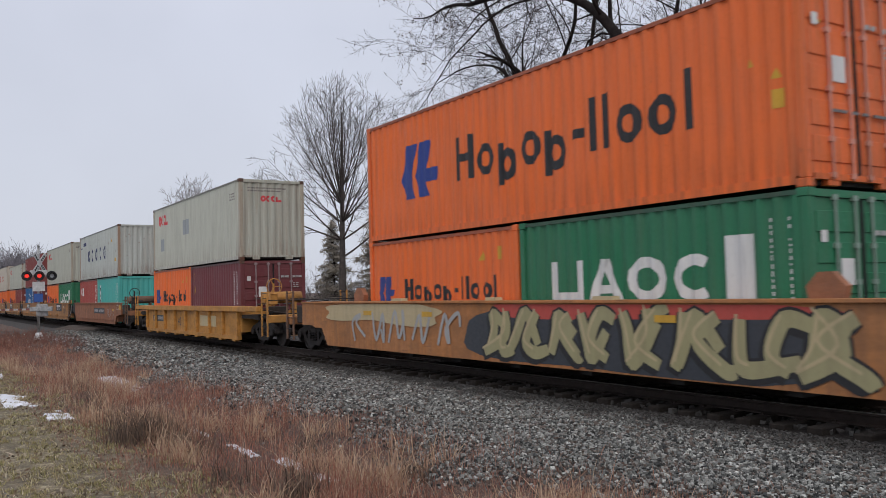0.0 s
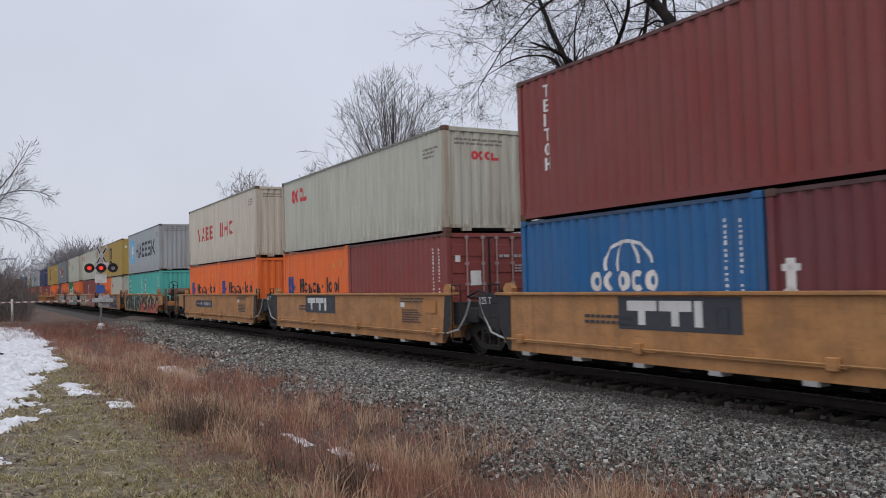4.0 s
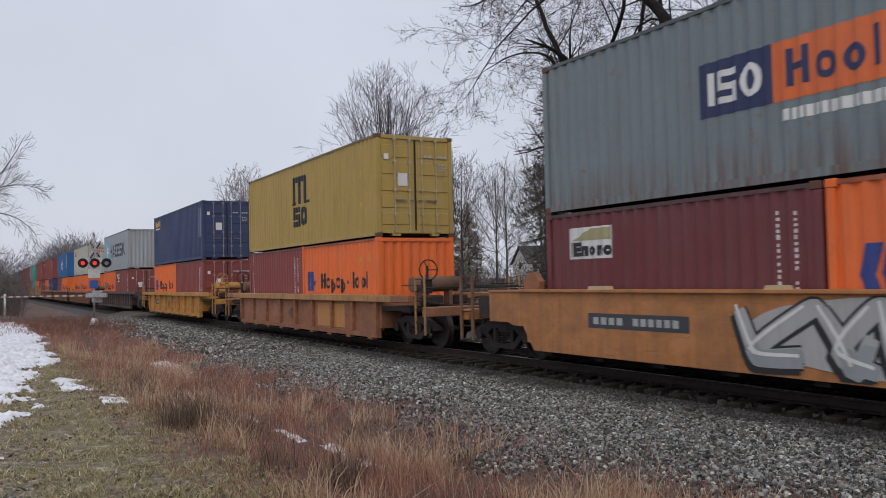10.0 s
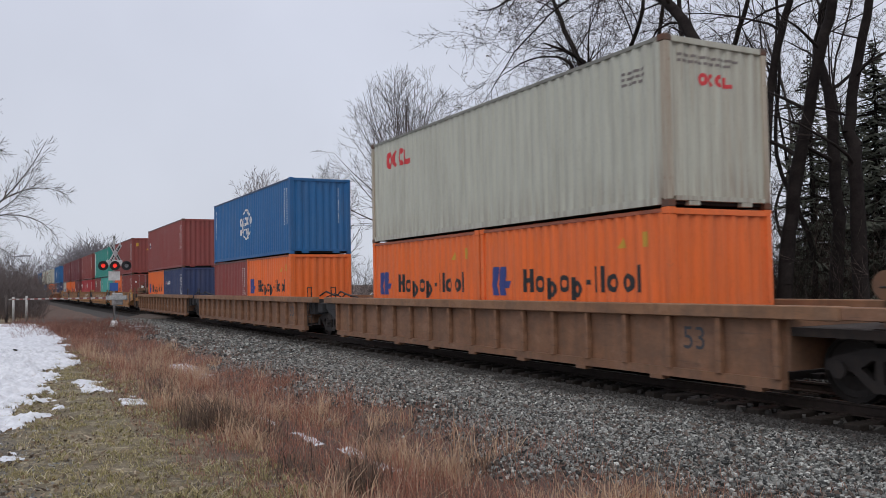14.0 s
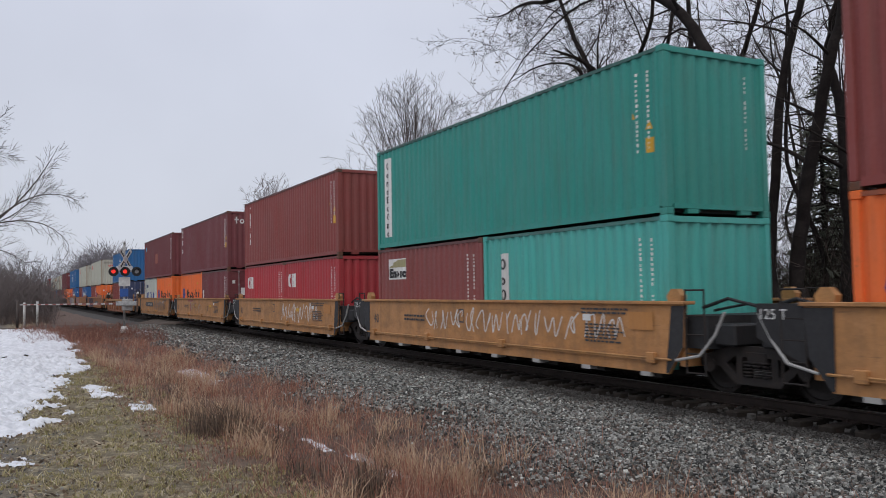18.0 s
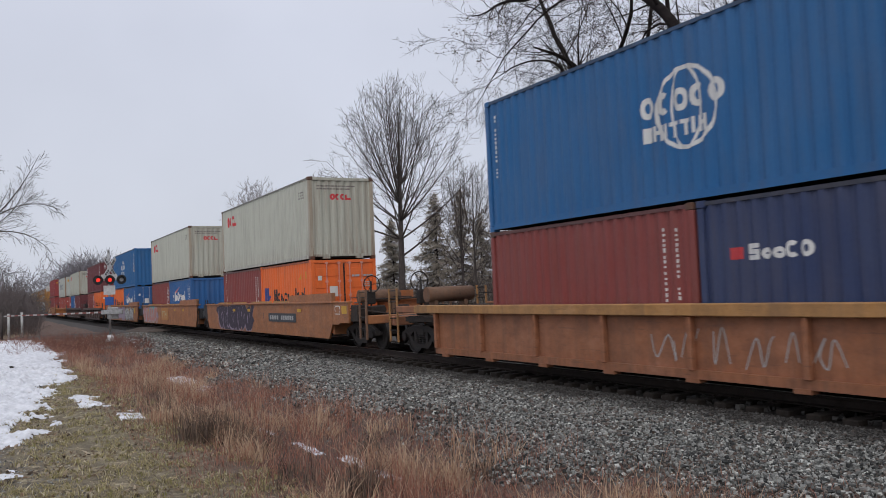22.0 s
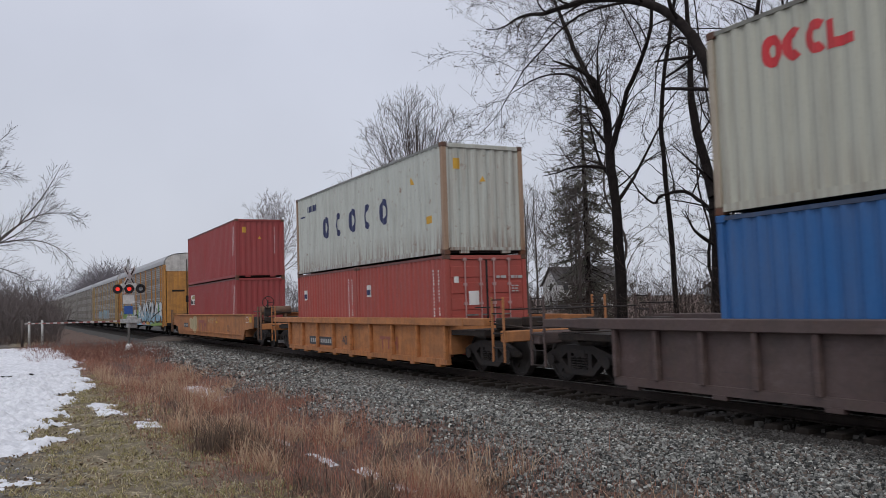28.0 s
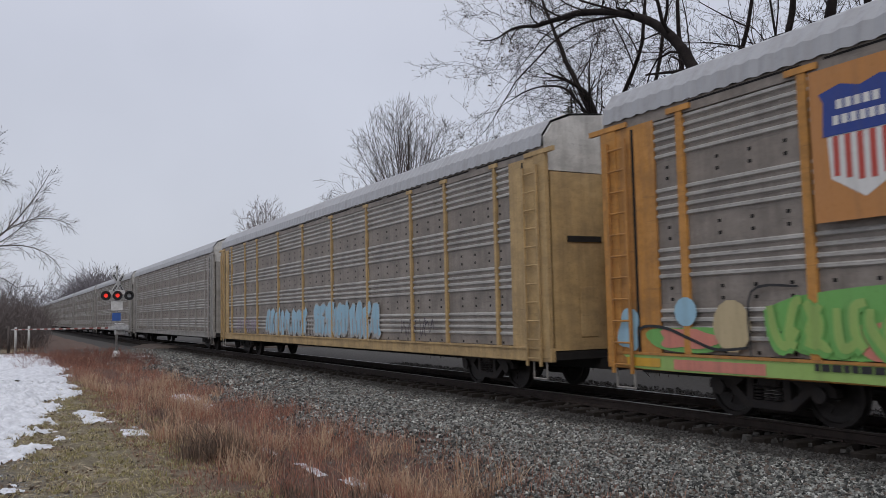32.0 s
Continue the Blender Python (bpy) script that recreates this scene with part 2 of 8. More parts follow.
# ---- ground, track bed and track ----
def ground_material():
    m, n, l, b = nodes_of("winter_turf")
    co = n.new("ShaderNodeNewGeometry").outputs["Position"]
    big, mid, fine = noise_node(n, l, co, 0.35, 4), noise_node(n, l, co, 2.2, 5, 0.7), noise_node(n, l, co, 22, 5, 0.75)
    speck = noise_node(n, l, co, 70, 4, 0.8)
    c = mix(n, l, ramp(n, l, mid, 0.38, 0.62, 0, 1), (0.14, 0.112, 0.07), (0.27, 0.225, 0.14))
    c = mix(n, l, ramp(n, l, noise_node(n, l, co, 0.9, 4), 0.5, 0.62, 0, 0.6), c, (0.36, 0.30, 0.19))
    c = mix(n, l, ramp(n, l, big, 0.45, 0.62, 0, 0.5), c, (0.23, 0.205, 0.11))
    c = mix(n, l, ramp(n, l, fine, 0.52, 0.66, 0, 0.75), c, (0.075, 0.058, 0.042))
    sep = n.new("ShaderNodeSeparateXYZ")
    l.new(co, sep.inputs[0])
    wob = n.new("ShaderNodeMath")
    wob.operation = 'ADD'
    l.new(sep.outputs[0], wob.inputs[0])
    l.new(ramp(n, l, mid, 0, 1, -0.9, 0.9), wob.inputs[1])
    blot = noise_node(n, l, co, 7.5, 4, 0.7)
    c = mix(n, l, ramp(n, l, blot, 0.50, 0.60, 0, 0.7), c, (0.085, 0.07, 0.045))
    c = mix(n, l, ramp(n, l, blot, 0.44, 0.34, 0, 0.75), c, (0.58, 0.51, 0.34))
    c = mix(n, l, ramp(n, l, wob.outputs[0], 2.1, 3.0, 0, 0.9), c, mix(n, l, ramp(n, l, fine, 0.4, 0.65, 0, 1), (0.15, 0.085, 0.068), (0.05, 0.031, 0.027)))
    c = mix(n, l, ramp(n, l, wob.outputs[0], 0.35, -0.25, 0, 0.9), c, (0.12, 0.112, 0.105))
    c = mix(n, l, ramp(n, l, speck, 0.50, 0.62, 0, 0.75), c, (0.05, 0.036, 0.028))
    c = mix(n, l, ramp(n, l, speck, 0.44, 0.34, 0, 0.5), c, (0.38, 0.32, 0.25))
    l.new(c, b.inputs["Base Color"])
    b.inputs["Roughness"].default_value = 0.95
    bump(n, l, b, mix(n, l, 0.4, fine, speck), 1.0, 0.03)
    return m


M_GROUND = ground_material()
M_STONE = None


def stone_material(name, a, bb, dark):
    m, n, l, b = nodes_of(name)
    geo = n.new("ShaderNodeNewGeometry")
    rnd = geo.outputs["Random Per Island"]
    f = noise_node(n, l, geo.outputs["Position"], 30, 4)
    c = mix(n, l, ramp(n, l, rnd, 0.15, 0.9), a, bb)
    c = mix(n, l, ramp(n, l, rnd, 0.93, 0.94), c, tuple(min(0.7, v * 1.5) for v in bb))
    fl = n.new("ShaderNodeMath")
    fl.operation = 'FRACT'
    ml = n.new("ShaderNodeMath")
    ml.operation = 'MULTIPLY'
    ml.inputs[1].default_value = 17.3
    l.new(rnd, ml.inputs[0])
    l.new(ml.outputs[0], fl.inputs[0])
    c = mix(n, l, ramp(n, l, fl.outputs[0], 0.80, 0.84, 0, 0.75), c, dark)
    c = mix(n, l, ramp(n, l, f, 0.45, 0.7, 0, 0.4), c, tuple(v * 0.5 for v in a))
    # grease and brake dust along the rails, plus painted shade below the cars
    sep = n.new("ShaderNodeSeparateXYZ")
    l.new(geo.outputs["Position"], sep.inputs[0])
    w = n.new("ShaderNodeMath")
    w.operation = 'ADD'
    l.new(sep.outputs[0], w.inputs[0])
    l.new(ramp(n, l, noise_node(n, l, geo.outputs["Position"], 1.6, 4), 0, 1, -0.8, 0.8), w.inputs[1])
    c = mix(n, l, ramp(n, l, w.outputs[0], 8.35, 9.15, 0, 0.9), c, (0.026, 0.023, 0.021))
    l.new(c, b.inputs["Base Color"])
    b.inputs["Roughness"].default_value = 0.9
    return m


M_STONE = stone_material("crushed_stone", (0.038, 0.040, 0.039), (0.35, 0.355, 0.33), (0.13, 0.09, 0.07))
M_BED = plain("ballast_bed", (0.10, 0.098, 0.096), 0.95, scale=9, bumpy=1.0, var=0.45, other=(0.06, 0.055, 0.05))
M_TIE = plain("creosoted_tie", (0.018, 0.015, 0.013), 0.9, scale=5, bumpy=0.6, other=(0.034, 0.028, 0.024))
# Oil, with the shade under the train put into the base colour
M_OILED_SHADE = plain("oily_shaded_ballast", (0.03, 0.026, 0.024), 0.9, scale=12, bumpy=1.0, var=0.4)
M_RAIL = plain("rail_side", (0.042, 0.03, 0.025), 0.75, 0.3)
M_RAILTOP = plain("rail_head", (0.32, 0.31, 0.30), 0.28, 0.9)
M_SNOW = plain("old_snow", (0.78, 0.80, 0.835), 0.75, scale=5, bumpy=1.0, var=0.12, other=(0.52, 0.54, 0.575))
GROUND_Z = -0.36


def ground_height(x, y):
    d = 0.05 * math.sin(x * 0.7 + 1.3) * math.sin(y * 0.31) + 0.03 * noise.noise((x * 0.8, y * 0.8, 0.0))
    swale = -0.12 * math.exp(-((x - 4.6) / 1.4) ** 2)
    return GROUND_Z + (d + swale if -20 < x < 60 and -30 < y < 120 else d * 0)


def build_ground():
    xs = np.concatenate([[-3000, -800, -250, -90, -40, -22], np.arange(-16, 8.1, 0.5), [9, 11, 13, 14], np.arange(16, 60, 4), [70, 110, 260, 800, 3000]])
    ys = np.concatenate([[-3000, -800, -300, -100, -40, -15, -6], np.arange(0, 60, 0.6), np.arange(60, 122, 4), [140, 190, 300, 600, 1200, 3500]])
    vs = [(x, y, ground_height(x, y)) for x in xs for y in ys]
    k = len(ys)
    fs = [(i * k + j, (i + 1) * k + j, (i + 1) * k + j + 1, i * k + j + 1) for i in range(len(xs) - 1) for j in range(k - 1)]
    g = soup("ground", vs, fs, M_GROUND, smooth=True)
    tagged(g, "flat winter turf with brown and green patches", "ground", kind="structure")
    # bed of crushed stone: shoulder, slope and toe
    prof = [(5.2, -0.52), (6.3, -0.44), (7.4, -0.34), (8.6, -0.275), (9.35, -0.27), (9.75, -0.25), (12.3, -0.25), (13.6, -0.28), (15.4, -0.33), (18.5, -0.34), (19.5, -0.5)]
    ys = np.concatenate([[-900, -200, -60, -20], np.arange(0, 60, 1.0), [60, 80, 120, 200, 500, 1500]])
    vs, k = [], len(prof)
    for y in ys:
        for i, (x, z) in enumerate(prof):
            w = noise.noise((x, y * 0.45, 3.0))
            vs.append((x + (0.55 * w if i < 2 else 0), y, z + 0.03 * w * (1 if 0 < i < 4 else 0)))
    fs = [(i * k + j, i * k + j + 1, (i + 1) * k + j + 1, (i + 1) * k + j) for i in range(len(ys) - 1) for j in range(k - 1)]
    bed = soup("ballast_bed", vs, fs, M_BED, smooth=True)
    bed.data.materials.append(M_OILED_SHADE)
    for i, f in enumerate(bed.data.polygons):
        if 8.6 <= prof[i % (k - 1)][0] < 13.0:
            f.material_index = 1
    tagged(bed, "bed of grey crushed stone under the track", "ballast", kind="structure")


def bed_z(x):
    p = [(4.6, -0.5), (5.2, -0.52), (6.3, -0.44), (7.4, -0.34), (8.6, -0.275), (9.35, -0.27), (9.75, -0.25), (12.3, -0.25), (13.6, -0.28), (15.4, -0.33), (18.5, -0.34), (19.5, -0.5)]
    return float(np.interp(x, [a for a, _ in p], [b for _, b in p]))


def top_z(x, y):
    return max(bed_z(x), ground_height(x, y)) if x < 8.2 else bed_z(x)


def scatter_stones():
    """Loose stones, each a squashed lump of its own, thinning out at the toe."""
    rng = np.random.default_rng(4)
    base = np.array([(x, y, z) for x in (-1, 1) for y in (-1, 1) for z in (-1, 1)], float)
    quads = np.array([(0, 1, 3, 2), (4, 6, 7, 5), (0, 4, 5, 1), (2, 3, 7, 6), (1, 5, 7, 3)])
    P = []
    def zone(n, x0, x1, y0, y1, s0, s1, toe=0.0):
        x = rng.uniform(x0, x1, n)
        y = y0 + (y1 - y0) * rng.random(n)
        keep = (y > 0.55 * x) & (rng.random(n) < np.clip((x - 5.0 + 0.5 * np.sin(y * 0.9) + 0.3 * np.sin(y * 2.3 + 1)) / 2.1, toe, 1) ** 1.6)
        for a, b, s in zip(x[keep], y[keep], rng.uniform(s0, s1, n)[keep]):
            P.append((a, b, top_z(a, b) + rng.uniform(-0.008, 0.02), s))
    zone(58000, 4.2, 9.5, 3.2, 12, 0.009, 0.019, 0.04)
    zone(50000, 4.3, 9.5, 12, 24, 0.012, 0.024, 0.04)
    zone(24000, 4.5, 9.5, 24, 58, 0.020, 0.038, 0.05)
    zone(6000, 9.7, 14.5, 5, 30, 0.02, 0.04)
    P = np.array(P)
    n = len(P)
    v = base[None] * (1 + 0.42 * rng.standard_normal((n, 8, 3)) * 0.7) * P[:, None, 3:4] * rng.uniform(0.6, 1.3, (n, 1, 3))
    a = rng.uniform(0, math.tau, n)
    c, s = np.cos(a)[:, None], np.sin(a)[:, None]
    t = rng.uniform(-0.7, 0.7, n)[:, None]
    x, y, z = v[..., 0], v[..., 1], v[..., 2]
    x, z = x * np.cos(t) - z * np.sin(t), x * np.sin(t) + z * np.cos(t)
    v = np.stack([x * c - y * s, x * s + y * c, z], -1) + P[:, None, :3] + np.array([0, 0, 0.012])
    f = (quads[None] + 8 * np.arange(n)[:, None, None]).reshape(-1, 4)
    ob = soup("loose_ballast", v.reshape(-1, 3).tolist(), f.tolist(), M_STONE)
    tagged(ob, "loose grey crushed stones of the track bed", "ballast", kind="stuff")


def build_track():
    tr = empty("railway_track", (TRACK_X0, 0, 0))
    for sx in (-1, 1):
        bm = bmesh.new()
        prof = [(-0.07, -0.17), (0.07, -0.17), (0.07, -0.155), (0.012, -0.135), (0.012, -0.045), (0.036, -0.035), (0.036, -0.004), (-0.036, -0.004), (-0.036, -0.035), (-0.012, -0.045), (-0.012, -0.135), (-0.07, -0.155)]
        a, b = [[bm.verts.new((sx * 0.7525 + x, y, z)) for x, z in prof] for y in (-900, 1500)]
        for i in range(len(prof)):
            bm.faces.new((a[i], b[i], b[(i + 1) % len(prof)], a[(i + 1) % len(prof)]))
        bmesh.ops.recalc_face_normals(bm, faces=bm.faces)
        r = part("rail", bm, M_RAIL, tr, "rusty steel rail")
        bm = bmesh.new()
        box(bm, sx * 0.7525 - 0.034, sx * 0.7525 + 0.034, -900, 1500, -0.006, 0.0)
        part("rail_head", bm, M_RAILTOP, r, "polished running surface")
    bm = bmesh.new()
    box(bm, -1.38, 1.38, -0.115, 0.115, -0.36, -0.17, 0.012)
    tie = bpy.data.meshes.new("tie")
    bm.to_mesh(tie)
    bm.free()
    bm = bmesh.new()
    for sx in (-1, 1):
        box(bm, sx * 0.7525 - 0.17, sx * 0.7525 + 0.17, -0.09, 0.09, -0.18, -0.162)
        for dx, dy in ((-0.1, 0.05), (0.1, -0.05)):
            box(bm, sx * 0.7525 + dx - 0.016, sx * 0.7525 + dx + 0.016, dy - 0.016, dy + 0.016, -0.165, -0.135)
    tp = bpy.data.meshes.new("tie_plate")
    bm.to_mesh(tp)
    bm.free()
    rnd = random.Random(8)
    for k in range(150):
        t = put("tie", tie, M_TIE, tr)
        t.location = (rnd.uniform(-0.06, 0.06), 1.0 + k * 0.54 + rnd.uniform(-0.04, 0.04), rnd.uniform(-0.012, 0.012))
        t.rotation_euler = (0, 0, rnd.uniform(-0.02, 0.02))
        put("tie_plate", tp, M_RAIL, t)
    tagged(tr, "steel rails on dark wooden ties", "track", kind="structure")


TRACK_X0 = 11.0


# ---- grass, snow ----
def blades(name, spots, h0, h1, w, lean, mat, label, seed, category="grass", droop=0.35):
    rng = np.random.default_rng(seed)
    n = len(spots)
    S = np.array(spots)
    a, b = rng.uniform(0, math.tau, n), rng.uniform(0, math.tau, n)
    h = rng.uniform(h0, h1, n) * S[:, 3]
    ln = np.abs(rng.normal(0, lean, n)) * h
    dx, dy = np.cos(a) * ln, np.sin(a) * ln
    ww = w * rng.uniform(0.6, 1.3, n)
    wx, wy = np.cos(b) * ww / 2, np.sin(b) * ww / 2
    V = np.empty((n, 5, 3))
    V[:, 0] = np.stack([S[:, 0] - wx, S[:, 1] - wy, S[:, 2] - 0.02], 1)
    V[:, 1] = np.stack([S[:, 0] + wx, S[:, 1] + wy, S[:, 2] - 0.02], 1)
    V[:, 2] = np.stack([S[:, 0] + dx * 0.4 + wx * 0.8, S[:, 1] + dy * 0.4 + wy * 0.8, S[:, 2] + h * 0.6], 1)
    V[:, 3] = np.stack([S[:, 0] + dx * 0.4 - wx * 0.8, S[:, 1] + dy * 0.4 - wy * 0.8, S[:, 2] + h * 0.6], 1)
    V[:, 4] = np.stack([S[:, 0] + dx, S[:, 1] + dy, S[:, 2] + h * (1 - droop * rng.random(n) * 0.4)], 1)
    i = 5 * np.arange(n)[:, None]
    f = np.concatenate([i + np.array([[0, 1, 2, 3]])], 0).tolist() + (i + np.array([[3, 2, 4]])).tolist()
    ob = soup(name, V.reshape(-1, 3).tolist(), f, mat)
    return tagged(ob, label, category, kind="stuff")


def blade_material(name, cols):
    m, n, l, b = nodes_of(name)
    rnd = n.new("ShaderNodeNewGeometry").outputs["Random Per Island"]
    r = n.new("ShaderNodeValToRGB")
    el = r.color_ramp.elements
    el[0].position, el[0].color = 0.0, (*cols[0], 1)
    el[1].position, el[1].color = 1.0, (*cols[-1], 1)
    for k, c in enumerate(cols[1:-1]):
        q = el.new((k + 1) / (len(cols) - 1))
        q.color = (*c, 1)
    l.new(rnd, r.inputs[0])
    l.new(r.outputs[0], b.inputs["Base Color"])
    b.inputs["Roughness"].default_value = 0.85
    b.inputs["Specular IOR Level"].default_value = 0.15
    tr, ad = n.new("ShaderNodeBsdfTranslucent"), n.new("ShaderNodeMixShader")
    l.new(r.outputs[0], tr.inputs["Color"])
    ad.inputs[0].default_value = 0.4
    l.new(b.outputs[0], ad.inputs[1])
    l.new(tr.outputs[0], ad.inputs[2])
    l.new(ad.outputs[0], n["Material Output"].inputs["Surface"])
    return m


def build_grass():
    red = blade_material("russet_stalks", [(0.46, 0.19, 0.13), (0.24, 0.10, 0.075), (0.54, 0.27, 0.19), (0.11, 0.055, 0.045), (0.62, 0.44, 0.32), (0.36, 0.14, 0.10)])
    straw = blade_material("straw_stalks", [(0.64, 0.47, 0.31), (0.40, 0.24, 0.16), (0.74, 0.58, 0.41), (0.30, 0.15, 0.11)])
    turf = blade_material("turf_blades", [(0.46, 0.39, 0.22), (0.30, 0.28, 0.11), (0.66, 0.57, 0.37), (0.32, 0.27, 0.15), (0.25, 0.24, 0.09), (0.52, 0.44, 0.26), (0.10, 0.08, 0.05), (0.78, 0.71, 0.54)])
    rng = np.random.default_rng(12)
    R, S, T, B, K = [], [], [], [], []
    while len(R) < 21000:
        y = 3.2 + 50 * rng.random() ** 1.45
        x = rng.uniform(2.2, 7.2)
        edge = min(1.0, max(0.0, (x - 2.15) * 1.4)) * min(1.0, max(0.03, (6.5 - x) * 0.75))
        d = 0.7 * noise.noise((x * 0.9, y * 0.6, 7.0)) + 0.8 * noise.noise((x * 3.1, y * 2.4, 17.0))
        if rng.random() > edge * min(1.0, max(0.04, 0.28 + 1.9 * d)):
            continue
        k = (0.55 + 0.75 * max(0, d + 0.2)) * (1 if x < 5.4 else 0.75)
        for _ in range(2):
            xx, yy = x + rng.normal(0, 0.03), y + rng.normal(0, 0.03)
            R.append((xx, yy, top_z(xx, yy), k))
    while len(K) < 34000:
        y = 3.2 + 40 * rng.random() ** 1.6
        x = rng.uniform(1.9, 7.4)
        if x > 5.2 and rng.random() < (x - 5.2) / 2.0:
            continue
        K.append((x, y, top_z(x, y), 1.0))
    # tufts of many stalks that spring from one foot
    while len(S) < 9000:
        c = (rng.uniform(2.5, 5.6), 4.0 + 28 * rng.random() ** 1.5)
        if noise.noise((c[0] * 0.7, c[1] * 0.5, 19.0)) < 0.0 + 0.12 * max(0.0, c[0] - 4.0):
            continue
        k = rng.uniform(0.6, 1.2)
        for _ in range(22):
            x, y = rng.normal(c[0], 0.08), rng.normal(c[1], 0.09)
            S.append((x, y, ground_height(x, y), k * rng.uniform(0.6, 1.1)))
    for c, r, n, k in [((2.75, 12.5), 0.16, 300, 1.25), ((3.0, 12.7), 0.15, 220, 1.1), ((2.6, 12.9), 0.14, 160, 0.9), ((3.1, 12.2), 0.16, 180, 0.95), ((3.3, 8.0), 0.13, 200, 1.0), ((3.5, 8.3), 0.12, 140, 0.9), ((3.0, 9.2), 0.2, 110, 0.8),
                    ((2.75, 16.2), 0.2, 90, 0.9), ((3.4, 21.0), 0.25, 90, 0.9), ((3.1, 18.4), 0.2, 90, 0.9), ((3.6, 6.6), 0.15, 150, 0.9), ((4.6, 10.6), 0.15, 90, 0.7), ((4.9, 8.4), 0.15, 90, 0.8), ((2.9, 14.6), 0.2, 130, 0.9), ((3.2, 11.1), 0.15, 130, 0.9)]:
        for _ in range(n):
            x, y = rng.normal(c[0], r), rng.normal(c[1], r)
            B.append((x, y, ground_height(x, y), k * rng.uniform(0.5, 1.15)))
    while len(T) < 52000:
        y = 5.0 + 26 * rng.random() ** 1.6
        x = rng.uniform(-3.0, 3.0)
        if x < 0.25 + 0.25 * math.sin(y) and y < 15 and rng.random() < 0.9:
            continue
        d = noise.noise((x * 1.4, y * 1.4, 2.0)) + 0.7 * noise.noise((x * 4, y * 3, 5.0))
        if d < -0.15:
            continue
        k = rng.uniform(0.6, 1.5) * (0.9 + 0.5 * min(1.0, d))
        for _ in range(11):
            xx, yy = rng.normal(x, 0.035), rng.normal(y, 0.035)
            T.append((xx, yy, ground_height(xx, yy), k))
    blades("russet_grass", R, 0.06, 0.44, 0.0065, 0.6, red, "russet dry grass stalks beside the ballast", 5)
    blades("leaf_litter", K, 0.02, 0.12, 0.008, 1.3, blade_material("litter", [(0.22, 0.105, 0.085), (0.36, 0.18, 0.14), (0.08, 0.045, 0.038), (0.48, 0.32, 0.24), (0.32, 0.12, 0.095)]), "brown leaf litter and broken stalks", 11)
    blades("straw_grass", S, 0.16, 0.55, 0.009, 0.75, straw, "straw-coloured dry grass tufts", 6)
    blades("brown_weed", B, 0.2, 0.6, 0.009, 0.55, blade_material("brown_weed", [(0.12, 0.09, 0.072), (0.24, 0.18, 0.14), (0.05, 0.038, 0.032), (0.36, 0.25, 0.18)]), "tangled grey-brown dead weeds", 7)
    blades("short_turf", T, 0.015, 0.065, 0.014, 1.5, turf, "short worn winter turf", 8)
    L = []
    while len(L) < 6000:
        x, y = rng.uniform(-2.5, 3.2), 5.0 + 20 * rng.random() ** 1.4
        if noise.noise((x * 1.1, y * 0.9, 31.0)) > -0.15:
            L.append((x, y, ground_height(x, y), 1.0))
    blades("dead_leaf_scatter", L, 0.015, 0.05, 0.045, 2.6, blade_material("fallen_leaves", [(0.10, 0.065, 0.045), (0.40, 0.32, 0.22), (0.05, 0.035, 0.028), (0.58, 0.50, 0.38), (0.24, 0.15, 0.10)]), "dead brown leaves scattered on the turf", 21, "leaf litter")
    vs, fs = [], []
    for _ in range(2600):
        x, y = rng.uniform(-1.5, 0.9), 7.5 + 7 * rng.random()
        r, i = rng.uniform(0.008, 0.028), len(vs)
        z = ground_height(x, y)
        vs += [(x + r * dx, y + r * dy, z + r * dz) for dx, dy, dz in ((1, 0, 0), (-0.4, 0.9, 0), (-0.5, -0.8, 0), (0.1, 0, 0.7))]
        fs += [(i, i + 1, i + 3), (i + 1, i + 2, i + 3), (i + 2, i, i + 3)]
    tagged(soup("track_gravel", vs, fs, M_STONE), "loose gravel on the dirt track", "gravel", kind="stuff")


def snow_sheet(x0, x1, y0, y1, step, inside, thick, seed, label):
    """Old snow as a lumpy sheet that breaks up along its edge. inside(x, y): over 0 within the patch."""
    vs, fs, ids = [], [], {}
    nx, ny = int((x1 - x0) / step), int((y1 - y0) / step)
    for i in range(nx + 1):
        for j in range(ny + 1):
            x, y = x0 + i * step, y0 + j * step * 1.0
            n1, n2 = noise.noise((x * 1.3, y * 0.8, seed)), noise.noise((x * 4.2, y * 2.6, seed + 5))
            e = inside(x, y) + 0.55 * n1 + 0.38 * n2 + 0.24 * noise.noise((x * 10, y * 5, seed + 2))
            if e > -0.1:
                lump = 0.75 + 0.7 * noise.noise((x * 2.4, y * 1.6, seed + 9)) + 0.6 * noise.noise((x * 6.5, y * 5, seed)) + 0.5 * noise.noise((x * 13, y * 9, seed))
                h = thick * min(1.0, max(e, 0) * 1.2) ** 0.6 * max(0.15, lump)
                ids[i, j] = len(vs)
                vs.append((x, y, ground_height(x, y) + (0.012 + h if e > 0 else -0.02)))
    for i in range(nx):
        for j in range(ny):
            q = [(i, j), (i + 1, j), (i + 1, j + 1), (i, j + 1)]
            if all(c in ids for c in q):
                fs.append([ids[c] for c in q])
    ob = soup("snow_patch", vs, fs, M_SNOW, smooth=True)
    return tagged(ob, label, "snow", kind="structure")


